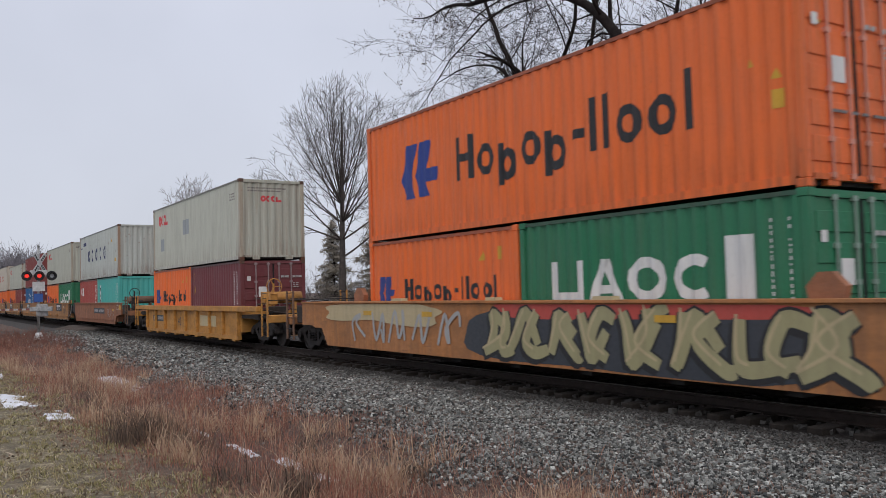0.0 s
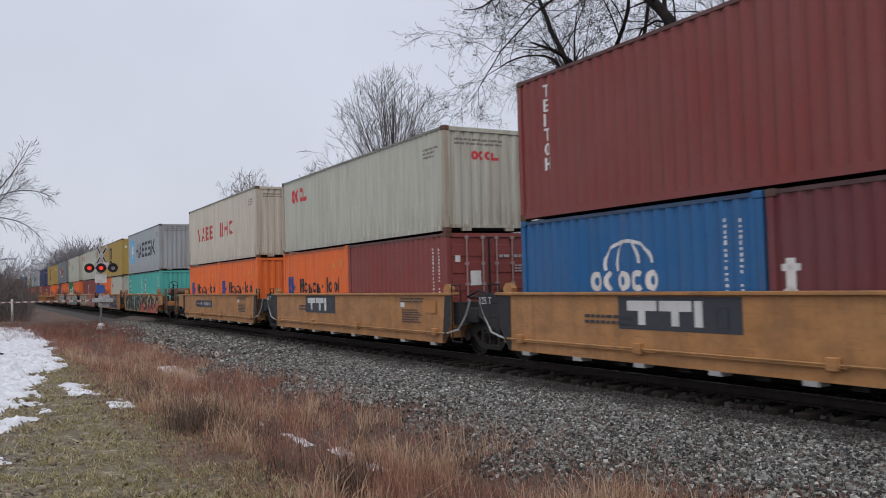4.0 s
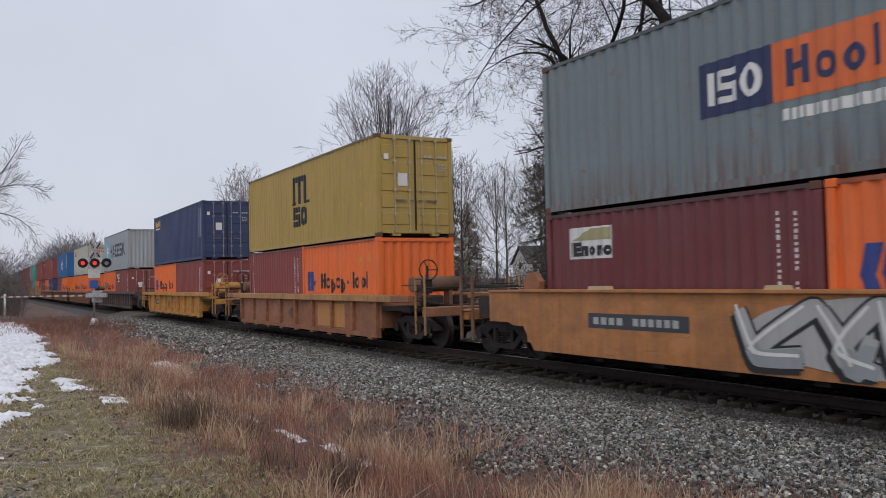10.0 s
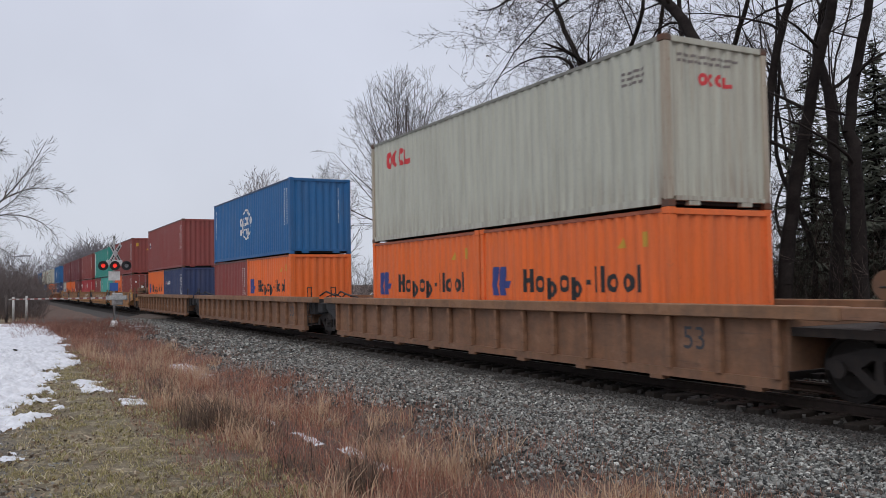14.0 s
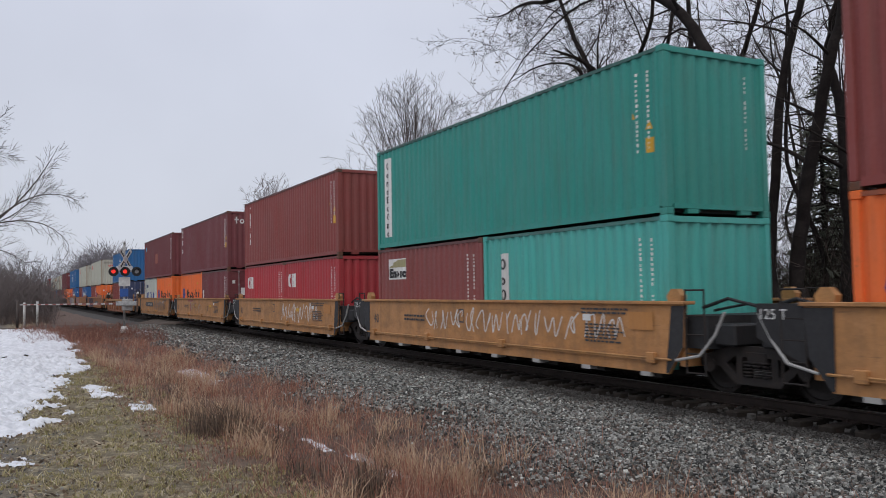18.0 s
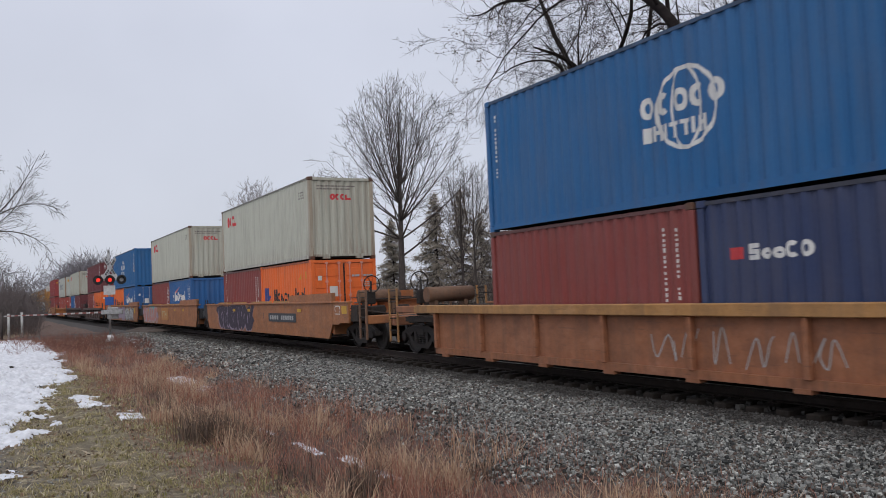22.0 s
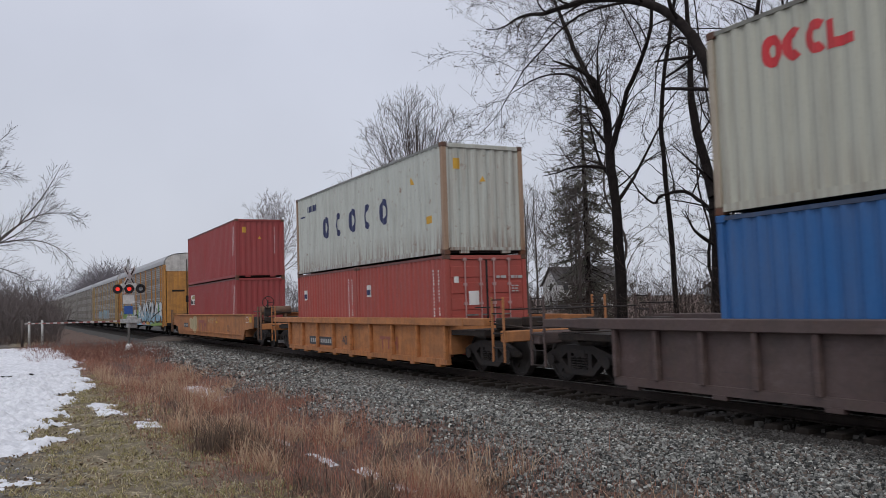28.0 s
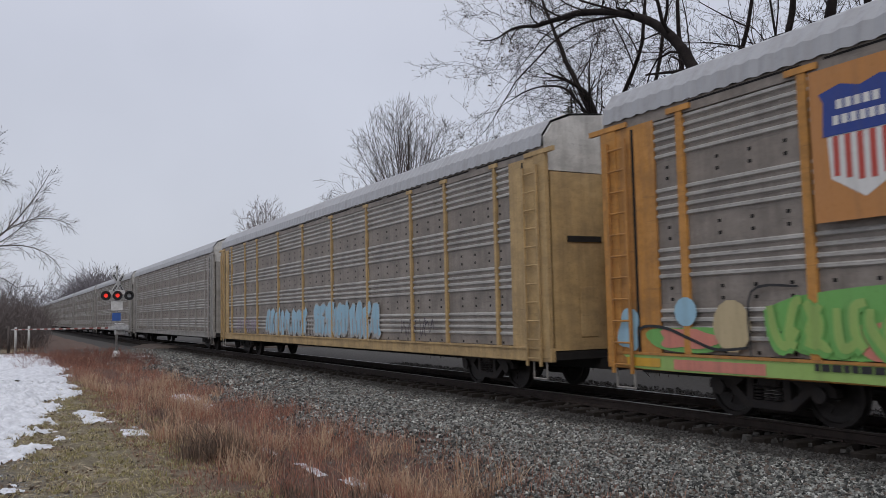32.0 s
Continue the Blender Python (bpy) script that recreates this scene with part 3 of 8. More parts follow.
def build_snow():
    ey = [13.6, 14.4, 15.2, 19, 22.6, 24.9, 30, 39, 47, 60]
    ex = [-0.6, 0.2, 0.5, 0.8, 1.15, 1.7, 2.1, 2.5, 2.6, 1.8]
    bank = lambda x, y: min(1.0, (float(np.interp(y, ey, ex)) - x) * 0.8, (y - 13.4) * 0.7, (58 - y) * 0.3)
    snow_sheet(-6.0, 3.2, 12.8, 30.0, 0.05, bank, 0.17, 3.0, "melting lumpy snow bank on the turf")
    snow_sheet(-9.0, 3.6, 30.0, 59.0, 0.2, bank, 0.2, 3.0, "melting snow bank beside the road")
    snow_sheet(-3.0, 0.5, 9.4, 13.6, 0.05, lambda x, y: -0.28 + 0.25 * (0 - x), 0.03, 8.0, "thin slushy snow on a gravel track")
    for k, (x0, x1, y0, y1, th) in enumerate([(3.74, 4.0, 10.6, 12.0, 0.04), (3.98, 4.24, 8.9, 10.5, 0.04), (3.68, 3.95, 12.5, 13.6, 0.03), (4.3, 5.0, 20.3, 26.0, 0.06), (1.5, 2.15, 18.0, 20.6, 0.05), (2.0, 2.5, 15.8, 17.4, 0.05), (6.2, 7.6, 44, 54, 0.05)]):
        cx, cy, hx, hy = (x0 + x1) / 2, (y0 + y1) / 2, (x1 - x0) / 2, (y1 - y0) / 2
        snow_sheet(x0 - 0.2, x1 + 0.2, y0 - 0.3, y1 + 0.3, 0.05 if y1 < 30 else 0.2, lambda x, y: 0.45 - 0.7 * max(abs(x - cx) / hx, abs(y - cy) / hy) ** 2, th, 20.0 + k, "thin strip of old snow between dry grass")


build_ground()
build_track()


# ---- the train ----
TRACK_X = 11.0
SPEED = [(0, 0.0), (2, 38.7), (4, 77.43), (6, 116.03), (8, 154.48), (10, 192.77), (12, 230.9), (14, 268.94), (16, 306.88), (18, 344.74), (20, 382.54), (22, 420.33), (24, 458.14), (26, 495.85), (28, 533.5),
         (30, 571.07), (32, 608.63)]
MOVING = []
WHEELSETS = []
WHEEL_R = 0.46
PITCH, DEPTH = 0.2785, 0.036
BOX_W = 1.219
MESHES = {}


def shared(key, build):
    if key not in MESHES:
        bm = bmesh.new()
        build(bm)
        me = bpy.data.meshes.new(key[0])
        bm.to_mesh(me)
        bm.free()
        MESHES[key] = me
    return MESHES[key]


def shared_part(name, key, build, material, parent, label=""):
    return put(name, shared((name, material.name, *key), build), material, parent, label)


def wave(u, pitch=PITCH):
    """Depth of the trapezoid corrugation at u: 0 on the outer flats."""
    v = (u / pitch) % 1.0
    return DEPTH * (0 if v < 0.27 else (v - 0.27) / 0.23 if v < 0.5 else 1 if v < 0.77 else (1.0 - v) / 0.23)


def breaks(a, b, pitch=PITCH):
    k = math.floor(a / pitch) - 1
    out = []
    while k * pitch < b:
        out += [c for c in (k * pitch, (k + 0.27) * pitch, (k + 0.5) * pitch, (k + 0.77) * pitch) if a < c < b]
        k += 1
    return [a, *out, b]


def corrugated(bm, u0, u1, z0, z1, place):
    """A folded sheet between u0 and u1; place(u, depth, z) gives the corner."""
    col = [(bm.verts.new(place(u, wave(u), z0)), bm.verts.new(place(u, wave(u), z1))) for u in breaks(u0, u1)]
    for (a, b), (c, d) in zip(col, col[1:]):
        bm.faces.new((a, c, d, b))


# ---- plain shapes that stand for company names and for writing ----
def rect(u, v, w, h):
    return [(u, v), (u + w, v), (u + w, v + h), (u, v + h)]


def ring(u, v, w, h, t, gap=False):
    out = [rect(u, v, t, h), rect(u + t, v, w - 2 * t, t), rect(u + t, v + h - t, w - 2 * t, t)]
    return out + [rect(u + w - t, v, t, h)] if not gap else out


def rounded(u, v, w, h, t, gap=False, n=14):
    """An oval ring, or one that is open on its right."""
    out, cu, cv = [], u + w / 2, v + h / 2
    for k in range(n):
        a, b = math.tau * k / n, math.tau * (k + 1) / n
        if gap and (math.cos((a + b) / 2) > 0.78):
            continue
        out.append([(cu + w / 2 * math.cos(a), cv + h / 2 * math.sin(a)), (cu + w / 2 * math.cos(b), cv + h / 2 * math.sin(b)),
                    (cu + (w / 2 - t) * math.cos(b), cv + (h / 2 - t) * math.sin(b)), (cu + (w / 2 - t) * math.cos(a), cv + (h / 2 - t) * math.sin(a))])
    return out


def strip(pattern, u, v, h, t=0.17, wide=0.62, gap=0.16):
    """A row of plain bars, rings and blocks, h high, from u on to the right."""
    out = []
    for c in pattern:
        w, s, k = wide * h, h * 0.7, t * h
        if c == 'I':
            out.append(rect(u, v, k, h)); w = k
        elif c == 'i':
            out.append(rect(u, v, k, s)); w = k
        elif c == 'O':
            out += rounded(u, v, w, h, k)
        elif c == 'o':
            out += rounded(u, v, w * 0.9, s, k); w *= 0.9
        elif c == 'p':
            out += rounded(u, v - 0.22 * h, w * 0.9, s, k); out.append(rect(u, v - 0.3 * h, k, s + 0.2 * h)); w *= 0.9
        elif c == 'C':
            out += rounded(u, v, w, h, k, True)
        elif c == 'H':
            out += [rect(u, v, k, h), rect(u + w - k, v, k, h), rect(u + k, v + h * 0.42, w - 2 * k, k)]
        elif c == 'E':
            out += [rect(u, v, k, h), rect(u + k, v, w * 0.7, k), rect(u + k, v + h - k, w * 0.7, k), rect(u + k, v + (h - k) / 2, w * 0.55, k)]; w *= 0.9
        elif c == 'A':
            out += [[(u, v), (u + k * 1.2, v), (u + w * 0.62, v + h), (u + w * 0.38, v + h)], [(u + w - k * 1.2, v), (u + w, v), (u + w * 0.62, v + h), (u + w * 0.42, v + h)], rect(u + w * 0.3, v + h * 0.2, w * 0.4, k * 0.8)]
        elif c == 'n':
            out += [rect(u, v, k, s), rect(u + k, v + s - k, w * 0.75 - 2 * k, k), rect(u + w * 0.75 - k, v, k, s)]; w *= 0.75
        elif c == 'B':
            out.append(rect(u, v, w, h))
        elif c == 'b':
            out.append(rect(u, v, w * 0.8, s)); w *= 0.8
        elif c == '-':
            out.append(rect(u, v + h * 0.3, w * 0.5, k)); w *= 0.5
        elif c == 'S':
            out += [rect(u, v, w, k), rect(u, v + h - k, w, k), rect(u, v + (h - k) / 2, w, k), rect(u, v + h / 2, k, h / 2), rect(u + w - k, v, k, h / 2)]
        elif c == 'U':
            out += [rect(u, v, k, h), rect(u + w - k, v, k, h), rect(u + k, v, w - 2 * k, k)]
        elif c == 'T':
            out += [rect(u, v + h - k, w, k), rect(u + (w - k) / 2, v, k, h - k)]
        elif c == 'V':
            out += [[(u + w * 0.4, v), (u + w * 0.6, v), (u + k * 1.2, v + h), (u, v + h)], [(u + w * 0.4, v), (u + w * 0.62, v), (u + w, v + h), (u + w - k * 1.2, v + h)]]
        u += w + gap * h
    return out


def stack(pattern, u, v, h, step=1.15):
    out = []
    for k, c in enumerate(pattern):
        out += strip(c, u, v - k * h * step, h)
    return out


def code_bars(u, v, h, n=2, pitch=0.13, w=0.033):
    """Columns of small ticks: serial marks too small to read."""
    rnd = random.Random(int(u * 100) + n)
    out = []
    for k in range(n):
        z = v
        while z > v - h:
            d = rnd.uniform(0.05, 0.09)
            if rnd.random() < 0.92:
                a = u + k * pitch * 2.2
                out.append(rect(a, z - d, w * rnd.uniform(0.75, 1.1), d * rnd.uniform(0.55, 0.95)))
            z -= d + 0.022
    return out


def small_rows(u, v, w, rows=3, h=0.05):
    rnd = random.Random(int(u * 77 + v * 31))
    out = []
    for k in range(rows):
        x = u
        while x < u + w * rnd.uniform(0.7, 1):
            d = rnd.uniform(0.05, 0.16)
            out.append(rect(x, v - k * h * 2.0, d, h))
            x += d + 0.03
    return out


def star(u, v, r, n=7):
    pts = []
    for k in range(2 * n):
        a = math.pi / 2 + math.pi * k / n
        q = r if k % 2 == 0 else r * 0.36
        pts.append((u + q * math.cos(a), v + q * math.sin(a)))
    return [[(u, v), pts[k], pts[(k + 1) % (2 * n)]] for k in range(2 * n)]


def emblem(u, v, k):
    """Two slanted blue bars with a bent foot and an arm."""
    left = [(0.25, 1.25), (0.0, 0.45), (0.2, 0.0), (0.6, 0.0), (0.45, 0.45), (0.7, 1.25)]
    right = [(0.85, 1.25), (0.6, 0.5), (0.8, 0.0), (1.2, 0.0), (1.08, 0.32), (1.5, 0.32), (1.58, 0.62), (1.12, 0.62), (1.3, 1.25)]
    return [[(u + x * k, v + y * k) for x, y in o] for o in (left, right)]


def decal(name, key, polys, ink, parent, at, face="side", lift=0.006, fold=True, label=""):
    """Thin paint that follows the folds of a container's side or end. u runs to the right as one looks at that face."""
    if name in ("yellow_sticker", "reflector", "door_placard", "faded_patch") and len(polys) > 1:
        return [decal(name, f"{key}.{i}", [p], ink, parent, at, face, lift, fold, label) for i, p in enumerate(polys)]
    def build(bm):
        for p in polys:
            bm.faces.new([bm.verts.new((u, 0, z)) for u, z in p])
        bmesh.ops.remove_doubles(bm, verts=bm.verts[:], dist=0.002)
        if fold and polys:
            lo = min(u for p in polys for u, z in p)
            hi = max(u for p in polys for u, z in p)
            for c in breaks(lo, hi)[1:-1]:
                g = bm.verts[:] + bm.edges[:] + bm.faces[:]
                bmesh.ops.bisect_plane(bm, geom=g, plane_co=(c, 0, 0), plane_no=(1, 0, 0))
        for vtx in bm.verts:
            u, z = vtx.co.x, vtx.co.z
            d = (wave(u) if fold else 0) - lift
            vtx.co = (-at + d, -u, z) if face == "side" else (u, -at + d, z)
        bmesh.ops.recalc_face_normals(bm, faces=bm.faces)
    ob = put(name, shared((name, key, ink, face, round(at, 3)), build), INK[ink], parent, label)
    return tagged(ob, kind="stuff") if name.startswith(("spray", "serial", "door_writing", "stencil_rows", "number_blocks", "small", "white_rows")) else ob


# ---- containers ----
def end_doors(ob, half, H, mat, length_key):
    def leaf(sx):
        def build(bm):
            x0, x1 = (-1.13, -0.012) if sx < 0 else (0.012, 1.13)
            box(bm, x0, x1, -half + 0.03, -half + 0.075, 0.17, H - 0.13)
            k = 5
            for i in range(k):
                z0 = 0.26 + (H - 0.52) * i / k
                box(bm, x0 + 0.07, x1 - 0.07, -half + 0.012, -half + 0.031, z0 + 0.09, z0 + (H - 0.52) / k - 0.04, 0.008)
        return build
    for sx in (-1, 1):
        d = shared_part("door", (half, H, sx), leaf(sx), mat, ob)
        for u, w in ((0.20, 0.15), (0.66, 0.34)):
            def bar(bm):
                cyl(bm, (sx * u, -half - 0.02, 0.12), (sx * u, -half - 0.02, H - 0.08), 0.02, n=6)
                for z in (0.14, 0.62, 1.3, H - 0.8, H - 0.16):
                    box(bm, sx * u - 0.05, sx * u + 0.05, -half - 0.035, -half + 0.03, z, z + 0.07)
            shared_part("locking_bar", (half, H, sx, u), bar, BARS[mat.name], d, "paler locking bar with brackets")
            def handle(bm):
                box(bm, sx * u - (0 if sx < 0 else w), sx * u + (w if sx < 0 else 0), -half - 0.045, -half - 0.02, 1.02, 1.06)
            shared_part("handle", (half, H, sx, u), handle, PALEBAR, d, "galvanised door handle")
        def gasket(bm):
            box(bm, sx * 0.004, sx * 0.024, -half + 0.006, -half + 0.032, 0.18, H - 0.14)
            box(bm, sx * 1.115, sx * 1.135, -half + 0.006, -half + 0.032, 0.18, H - 0.14)
        shared_part("door_seal", (half, H, sx), gasket, M_BLACK, d, "black rubber door seal")
    decal("door_writing", f"doors{half}{H}", small_rows(0.28, H - 0.62, 0.3, 1, 0.07) + small_rows(0.72, H - 0.62, 0.3, 1, 0.07) + small_rows(0.74, H - 0.84, 0.28, 3, 0.035), "lightgrey", ob, half - 0.012, "end", 0.014, False)
    decal("door_placard", f"doors{half}{H}", [rect(-0.98, H - 0.72, 0.14, 0.16), rect(-0.56, H * 0.5, 0.3, 0.36)], "white", ob, half - 0.012, "end", 0.014, False)


PALEBAR = plain("galvanised_bar", (0.26, 0.25, 0.24), 0.5, 0.6)
BARS = {PAINT[k].name: paint("bar_" + k, tuple(c * 0.6 + 0.22 for c in v), 0.35, 0.6) for k, v in RGB.items()}


POSTS = {k: paint("post_" + k, tuple(a * (0.7 if k == "cream" else 0.25) + b * (0.3 if k == "cream" else 0.75) for a, b in zip(v, (0.38, 0.20, 0.085) if k == "cream" else (0.34, 0.17, 0.07))) if k in ("cream", "pale") else v, 0.35, 0.95 if sum(v) > 0.9 else 0.5) for k, v in RGB.items()}


# Grimy rails, the container paint darkened further to put shade along the roof edge
SHADED_RAILS = {k: paint("shaded_roof_rail_" + k, tuple(c * 0.4 + 0.015 for c in v), 0.5, 0.5) for k, v in RGB.items()}


def container(colour, length, H, at, doors=False, label="", marks=()):
    """A shipping container, base centre at the origin, its near end towards -y. Length 12.19 or 6.06."""
    mat, half = PAINT[colour], length / 2
    ob = empty("shipping_container")
    for sx in (-1, 1):
        shared_part("side_panel", (length, H, sx), lambda bm: corrugated(bm, -half + 0.11, half - 0.11, 0.15, H - 0.06, lambda u, d, z: (sx * (BOX_W - 0.006 - d), -u, z)), mat, ob)
        shared_part("top_rail", (length, H, sx), lambda bm: box(bm, sx * BOX_W, sx * (BOX_W - 0.06), -half + 0.17, half - 0.17, H - 0.085, H - 0.022), SHADED_RAILS[colour], ob)
        shared_part("bottom_rail", (length, H, sx), lambda bm: box(bm, sx * BOX_W, sx * (BOX_W - 0.05), -half + 0.17, half - 0.17, 0.045, 0.17), mat, ob)
        for sy in (-1, 1):
            shared_part("corner_post", (length, H, sx, sy), lambda bm: box(bm, sx * BOX_W, sx * (BOX_W - 0.13), sy * half, sy * (half - 0.13), 0.118, H - 0.118, 0.012), POSTS[colour], ob)
            for nm, z in (("foot", 0.0), ("head", H - 0.118)):
                def cast(bm, z=z):
                    box(bm, sx * (BOX_W + 0.004), sx * (BOX_W - 0.162), sy * (half + 0.004), sy * (half - 0.178), z, z + 0.118, 0.01)
                    cyl(bm, (sx * (BOX_W + 0.005), sy * (half - 0.09), z + 0.06), (sx * (BOX_W + 0.006), sy * (half - 0.09), z + 0.06), 0.03, n=8)
                shared_part("corner_casting", (length, sx, sy, z), cast, POSTS[colour] if colour in ("blue", "sky", "navy", "teal", "jade", "green", "orange") else M_CAST, ob)
    def roof(bm):
        k, last = max(4, int(length / 0.56)), None
        for i in range(k):
            y0, w = -half + 0.05 + (length - 0.1) * i / k, (length - 0.1) / k
            for y, z in ((y0, H - 0.026), (y0 + 0.05, H - 0.008), (y0 + 0.55 * w, H - 0.008), (y0 + 0.55 * w + 0.05, H - 0.026), (y0 + w - 0.001, H - 0.026)):
                pair = [bm.verts.new((x, y, z)) for x in (-BOX_W + 0.03, BOX_W - 0.03)]
                if last:
                    bm.faces.new((last[0], last[1], pair[1], pair[0]))
                last = pair
    shared_part("roof", (length, H), roof, mat, ob)
    shared_part("floor", (length,), lambda bm: box(bm, -BOX_W + 0.06, BOX_W - 0.06, -half + 0.1, half - 0.1, 0.05, 0.16), M_DARKGAP, ob)
    for sy in ((1,) if doors else (-1, 1)):
        shared_part("end_wall", (length, H, sy), lambda bm: corrugated(bm, -BOX_W + 0.12, BOX_W - 0.12, 0.17, H - 0.1, lambda u, d, z: (u, sy * (half - 0.02 - d), z)), mat, ob)
    for sy in (-1, 1):
        shared_part("end_header", (length, H, sy), lambda bm: box(bm, -BOX_W + 0.16, BOX_W - 0.16, sy * half, sy * (half - 0.1), H - 0.12, H - 0.02), mat, ob)
        shared_part("end_sill", (length, sy), lambda bm: prism(bm, [(sy * half, 0.11), (sy * (half - 0.1), 0.11), (sy * (half - 0.1), 0.19), (sy * half, 0.19)], -BOX_W + 0.16, BOX_W - 0.16), mat, ob)
    for u in (-0.62, 0.62):
        shared_part("sill_lug", (length, u), lambda bm: box(bm, u - 0.13, u + 0.13, -half + 0.005, -half + 0.12, 0.03, 0.112, 0.008), mat, ob)
    if doors:
        end_doors(ob, half, H, mat, length)
    for m in marks:
        m(ob, half, H)
    ob.matrix_basis = pose(*at)
    MOVING.append(ob)
    return tagged(ob, label, "container", "containers on the train")


def side_mark(kind):
    """Company marks as plain shapes, and the small serial marks."""
    def add(ob, half, H):
        L = -half                                   # u of the far end
        R = half                                    # u of the near end
        def d(nm, polys, ink, face="side", fold=True):
            decal(nm, f"{kind}{half}{H}", polys, ink, ob, BOX_W - 0.006 if face == "side" else half - 0.02, face, 0.005, fold)
        big = half > 4
        if kind == "serial":
            d("serial_mark", code_bars(R - 0.72, H - 0.35, 1.4), "white")
        elif kind == "serial_dark":
            d("serial_mark", small_rows(R - 1.1, H - 0.5, 0.7), "ghost")
            d("serial_row", small_rows(-0.9, H - 0.34, 1.5, 2), "ghost", "end")
        elif kind == "sticker":
            d("yellow_sticker", [rect(R - 0.48, H * 0.38, 0.17, 0.26), [(R - 0.48, H * 0.52), (R - 0.33, H * 0.52), (R - 0.405, H * 0.57)], [(R - 0.85, H * 0.6), (R - 0.74, H * 0.6), (R - 0.795, H * 0.64)]], "yellow")
        elif kind == "sticker_end":
            d("yellow_sticker", [rect(-0.88, H - 0.68, 0.2, 0.28), [(-0.1, H * 0.66), (0.06, H * 0.66), (-0.02, H * 0.71)]], "yellow", "end")
        elif kind == "serial_end":
            d("serial_mark", code_bars(0.72, H - 0.35, 1.3, 1), "white", "end")
        elif kind == "red_small":
            d("company_mark", strip("OCC", L + 1.05, H - 0.866, 0.48, 0.3, 0.8, -0.02) + [rect(L + 2.14, H - 0.866, 0.13, 0.4), rect(L + 2.14, H - 0.866, 0.42, 0.14)], "red")
            d("company_mark_end", strip("OCC", -0.42, H - 0.80, 0.22, 0.32, 0.85, 0.0) + [rect(0.15, H - 0.80, 0.07, 0.19), rect(0.15, H - 0.80, 0.2, 0.07)], "red", "end")
        elif kind == "red_low":
            d("company_mark", strip("OCC", L + 0.55, H - 0.85, 0.26, 0.3, 0.8, 0.02) + [rect(L + 1.28, H - 0.85, 0.25, 0.09)], "red")
            d("company_mark_end", strip("OCC", -0.25, H - 0.95, 0.22, 0.3, 0.8, 0.02), "red", "end")
        elif kind == "patch":
            d("faded_patch", [rect(L + 1.35, H * 0.3, 0.6, 0.55), rect(L + 5.0, H * 0.48, 0.9, 0.62)], "faint")
        elif kind == "arrow_word":
            if big:
                u, z = L + 1.7, 0.9
                d("company_emblem", emblem(u, z, 1.0), "blue")
                d("company_word", strip("Hopop-IIooI", L + 4.0, 1.08, 0.92, 0.18, 0.70, 0.155), "black")
            else:
                u, z = L + 0.42, 1.10
                d("company_emblem", emblem(u, z, 0.5), "blue")
                d("company_word", strip("Hopop-IIooI", L + 1.72, 1.17, 0.48, 0.19, 0.72, 0.2), "black")
                d("yellow_sticker", [rect(R - 0.68, 1.95, 0.16, 0.26), [(R - 1.3, 1.95), (R - 1.08, 1.95), (R - 1.19, 2.14)]], "yellow")
        elif kind == "white_word":
            d("company_word", strip("UAOC", L + 0.9, 1.10, 0.72, 0.24, 1.15, 0.16), "white")
            d("white_plate", [rect(L + 4.72, 1.0, 0.46, 1.04)], "white")
            d("serial_mark", code_bars(R - 0.62, H - 0.35, 1.6), "white")
        elif kind == "tex":
            d("company_word", [rect(L + 0.34, H - 0.62, 0.1, 0.5), rect(L + 0.26, H - 0.32, 0.28, 0.09), rect(L + 0.26, H - 0.62, 0.26, 0.09)] + rounded(L + 0.26, H - 1.12, 0.3, 0.36, 0.09) + [rect(L + 0.26, H - 1.45, 0.28, 0.09), rect(L + 0.3, H - 1.6, 0.2, 0.12)], "white")
            d("company_word_end", [rect(-0.80, H - 0.62, 0.08, 0.34), rect(-0.86, H - 0.46, 0.22, 0.07)] + rounded(-0.60, H - 0.62, 0.24, 0.24, 0.07) + [rect(-0.32, H - 0.62, 0.22, 0.09), rect(-0.32, H - 0.46, 0.22, 0.08)], "white", "end")
        elif kind == "column":
            d("company_word", stack("TEITOH" if big else "TEITOH", L + 0.9 if big else L + 0.45, 2.4, 0.25, 1.16), "white")
        elif kind == "column_side":
            d("company_word", [rect(L + 0.3, 1.0, 0.13, 0.6), rect(L + 0.2, 1.42, 0.34, 0.1)] + rounded(L + 0.2, 0.9, 0.3, 0.3, 0.09), "white")
        elif kind == "rings_navy":
            d("company_word", strip("OCOCO", L + 3.0, 1.12, 0.78, 0.25, 0.80, 0.82), "navy")
            d("company_emblem", [rect(L + 0.42, 2.1, 0.62, 0.06), rect(L + 0.7, 2.1, 0.07, 0.42)] + small_rows(L + 1.3, 2.24, 1.2, 1, 0.22), "navy")
            d("yellow_sticker", [rect(R - 1.0, H * 0.3, 0.3, 0.2), [(R - 2.0, H * 0.7), (R - 1.75, H * 0.7), (R - 1.87, H * 0.78)]], "yellow")
        elif kind == "rings_navy_small":
            d("company_word", strip("OCOCO", L + 1.1, 0.98, 0.62, 0.24, 0.72, 0.5), "blue")
            d("company_emblem", [rect(L + 0.35, 1.65, 0.55, 0.06), rect(L + 0.58, 1.65, 0.08, 0.45)] + small_rows(L + 1.1, 1.9, 1.2, 1, 0.24), "navy")
        elif kind == "globe":
            z, r, u = 1.54, 0.68, L + 6.0
            d("company_emblem", rounded(u - r, z - r, 2 * r, 2 * r, 0.07, n=28) + rounded(u - r * 0.5, z - r, r, 2 * r, 0.05, n=20), "white")
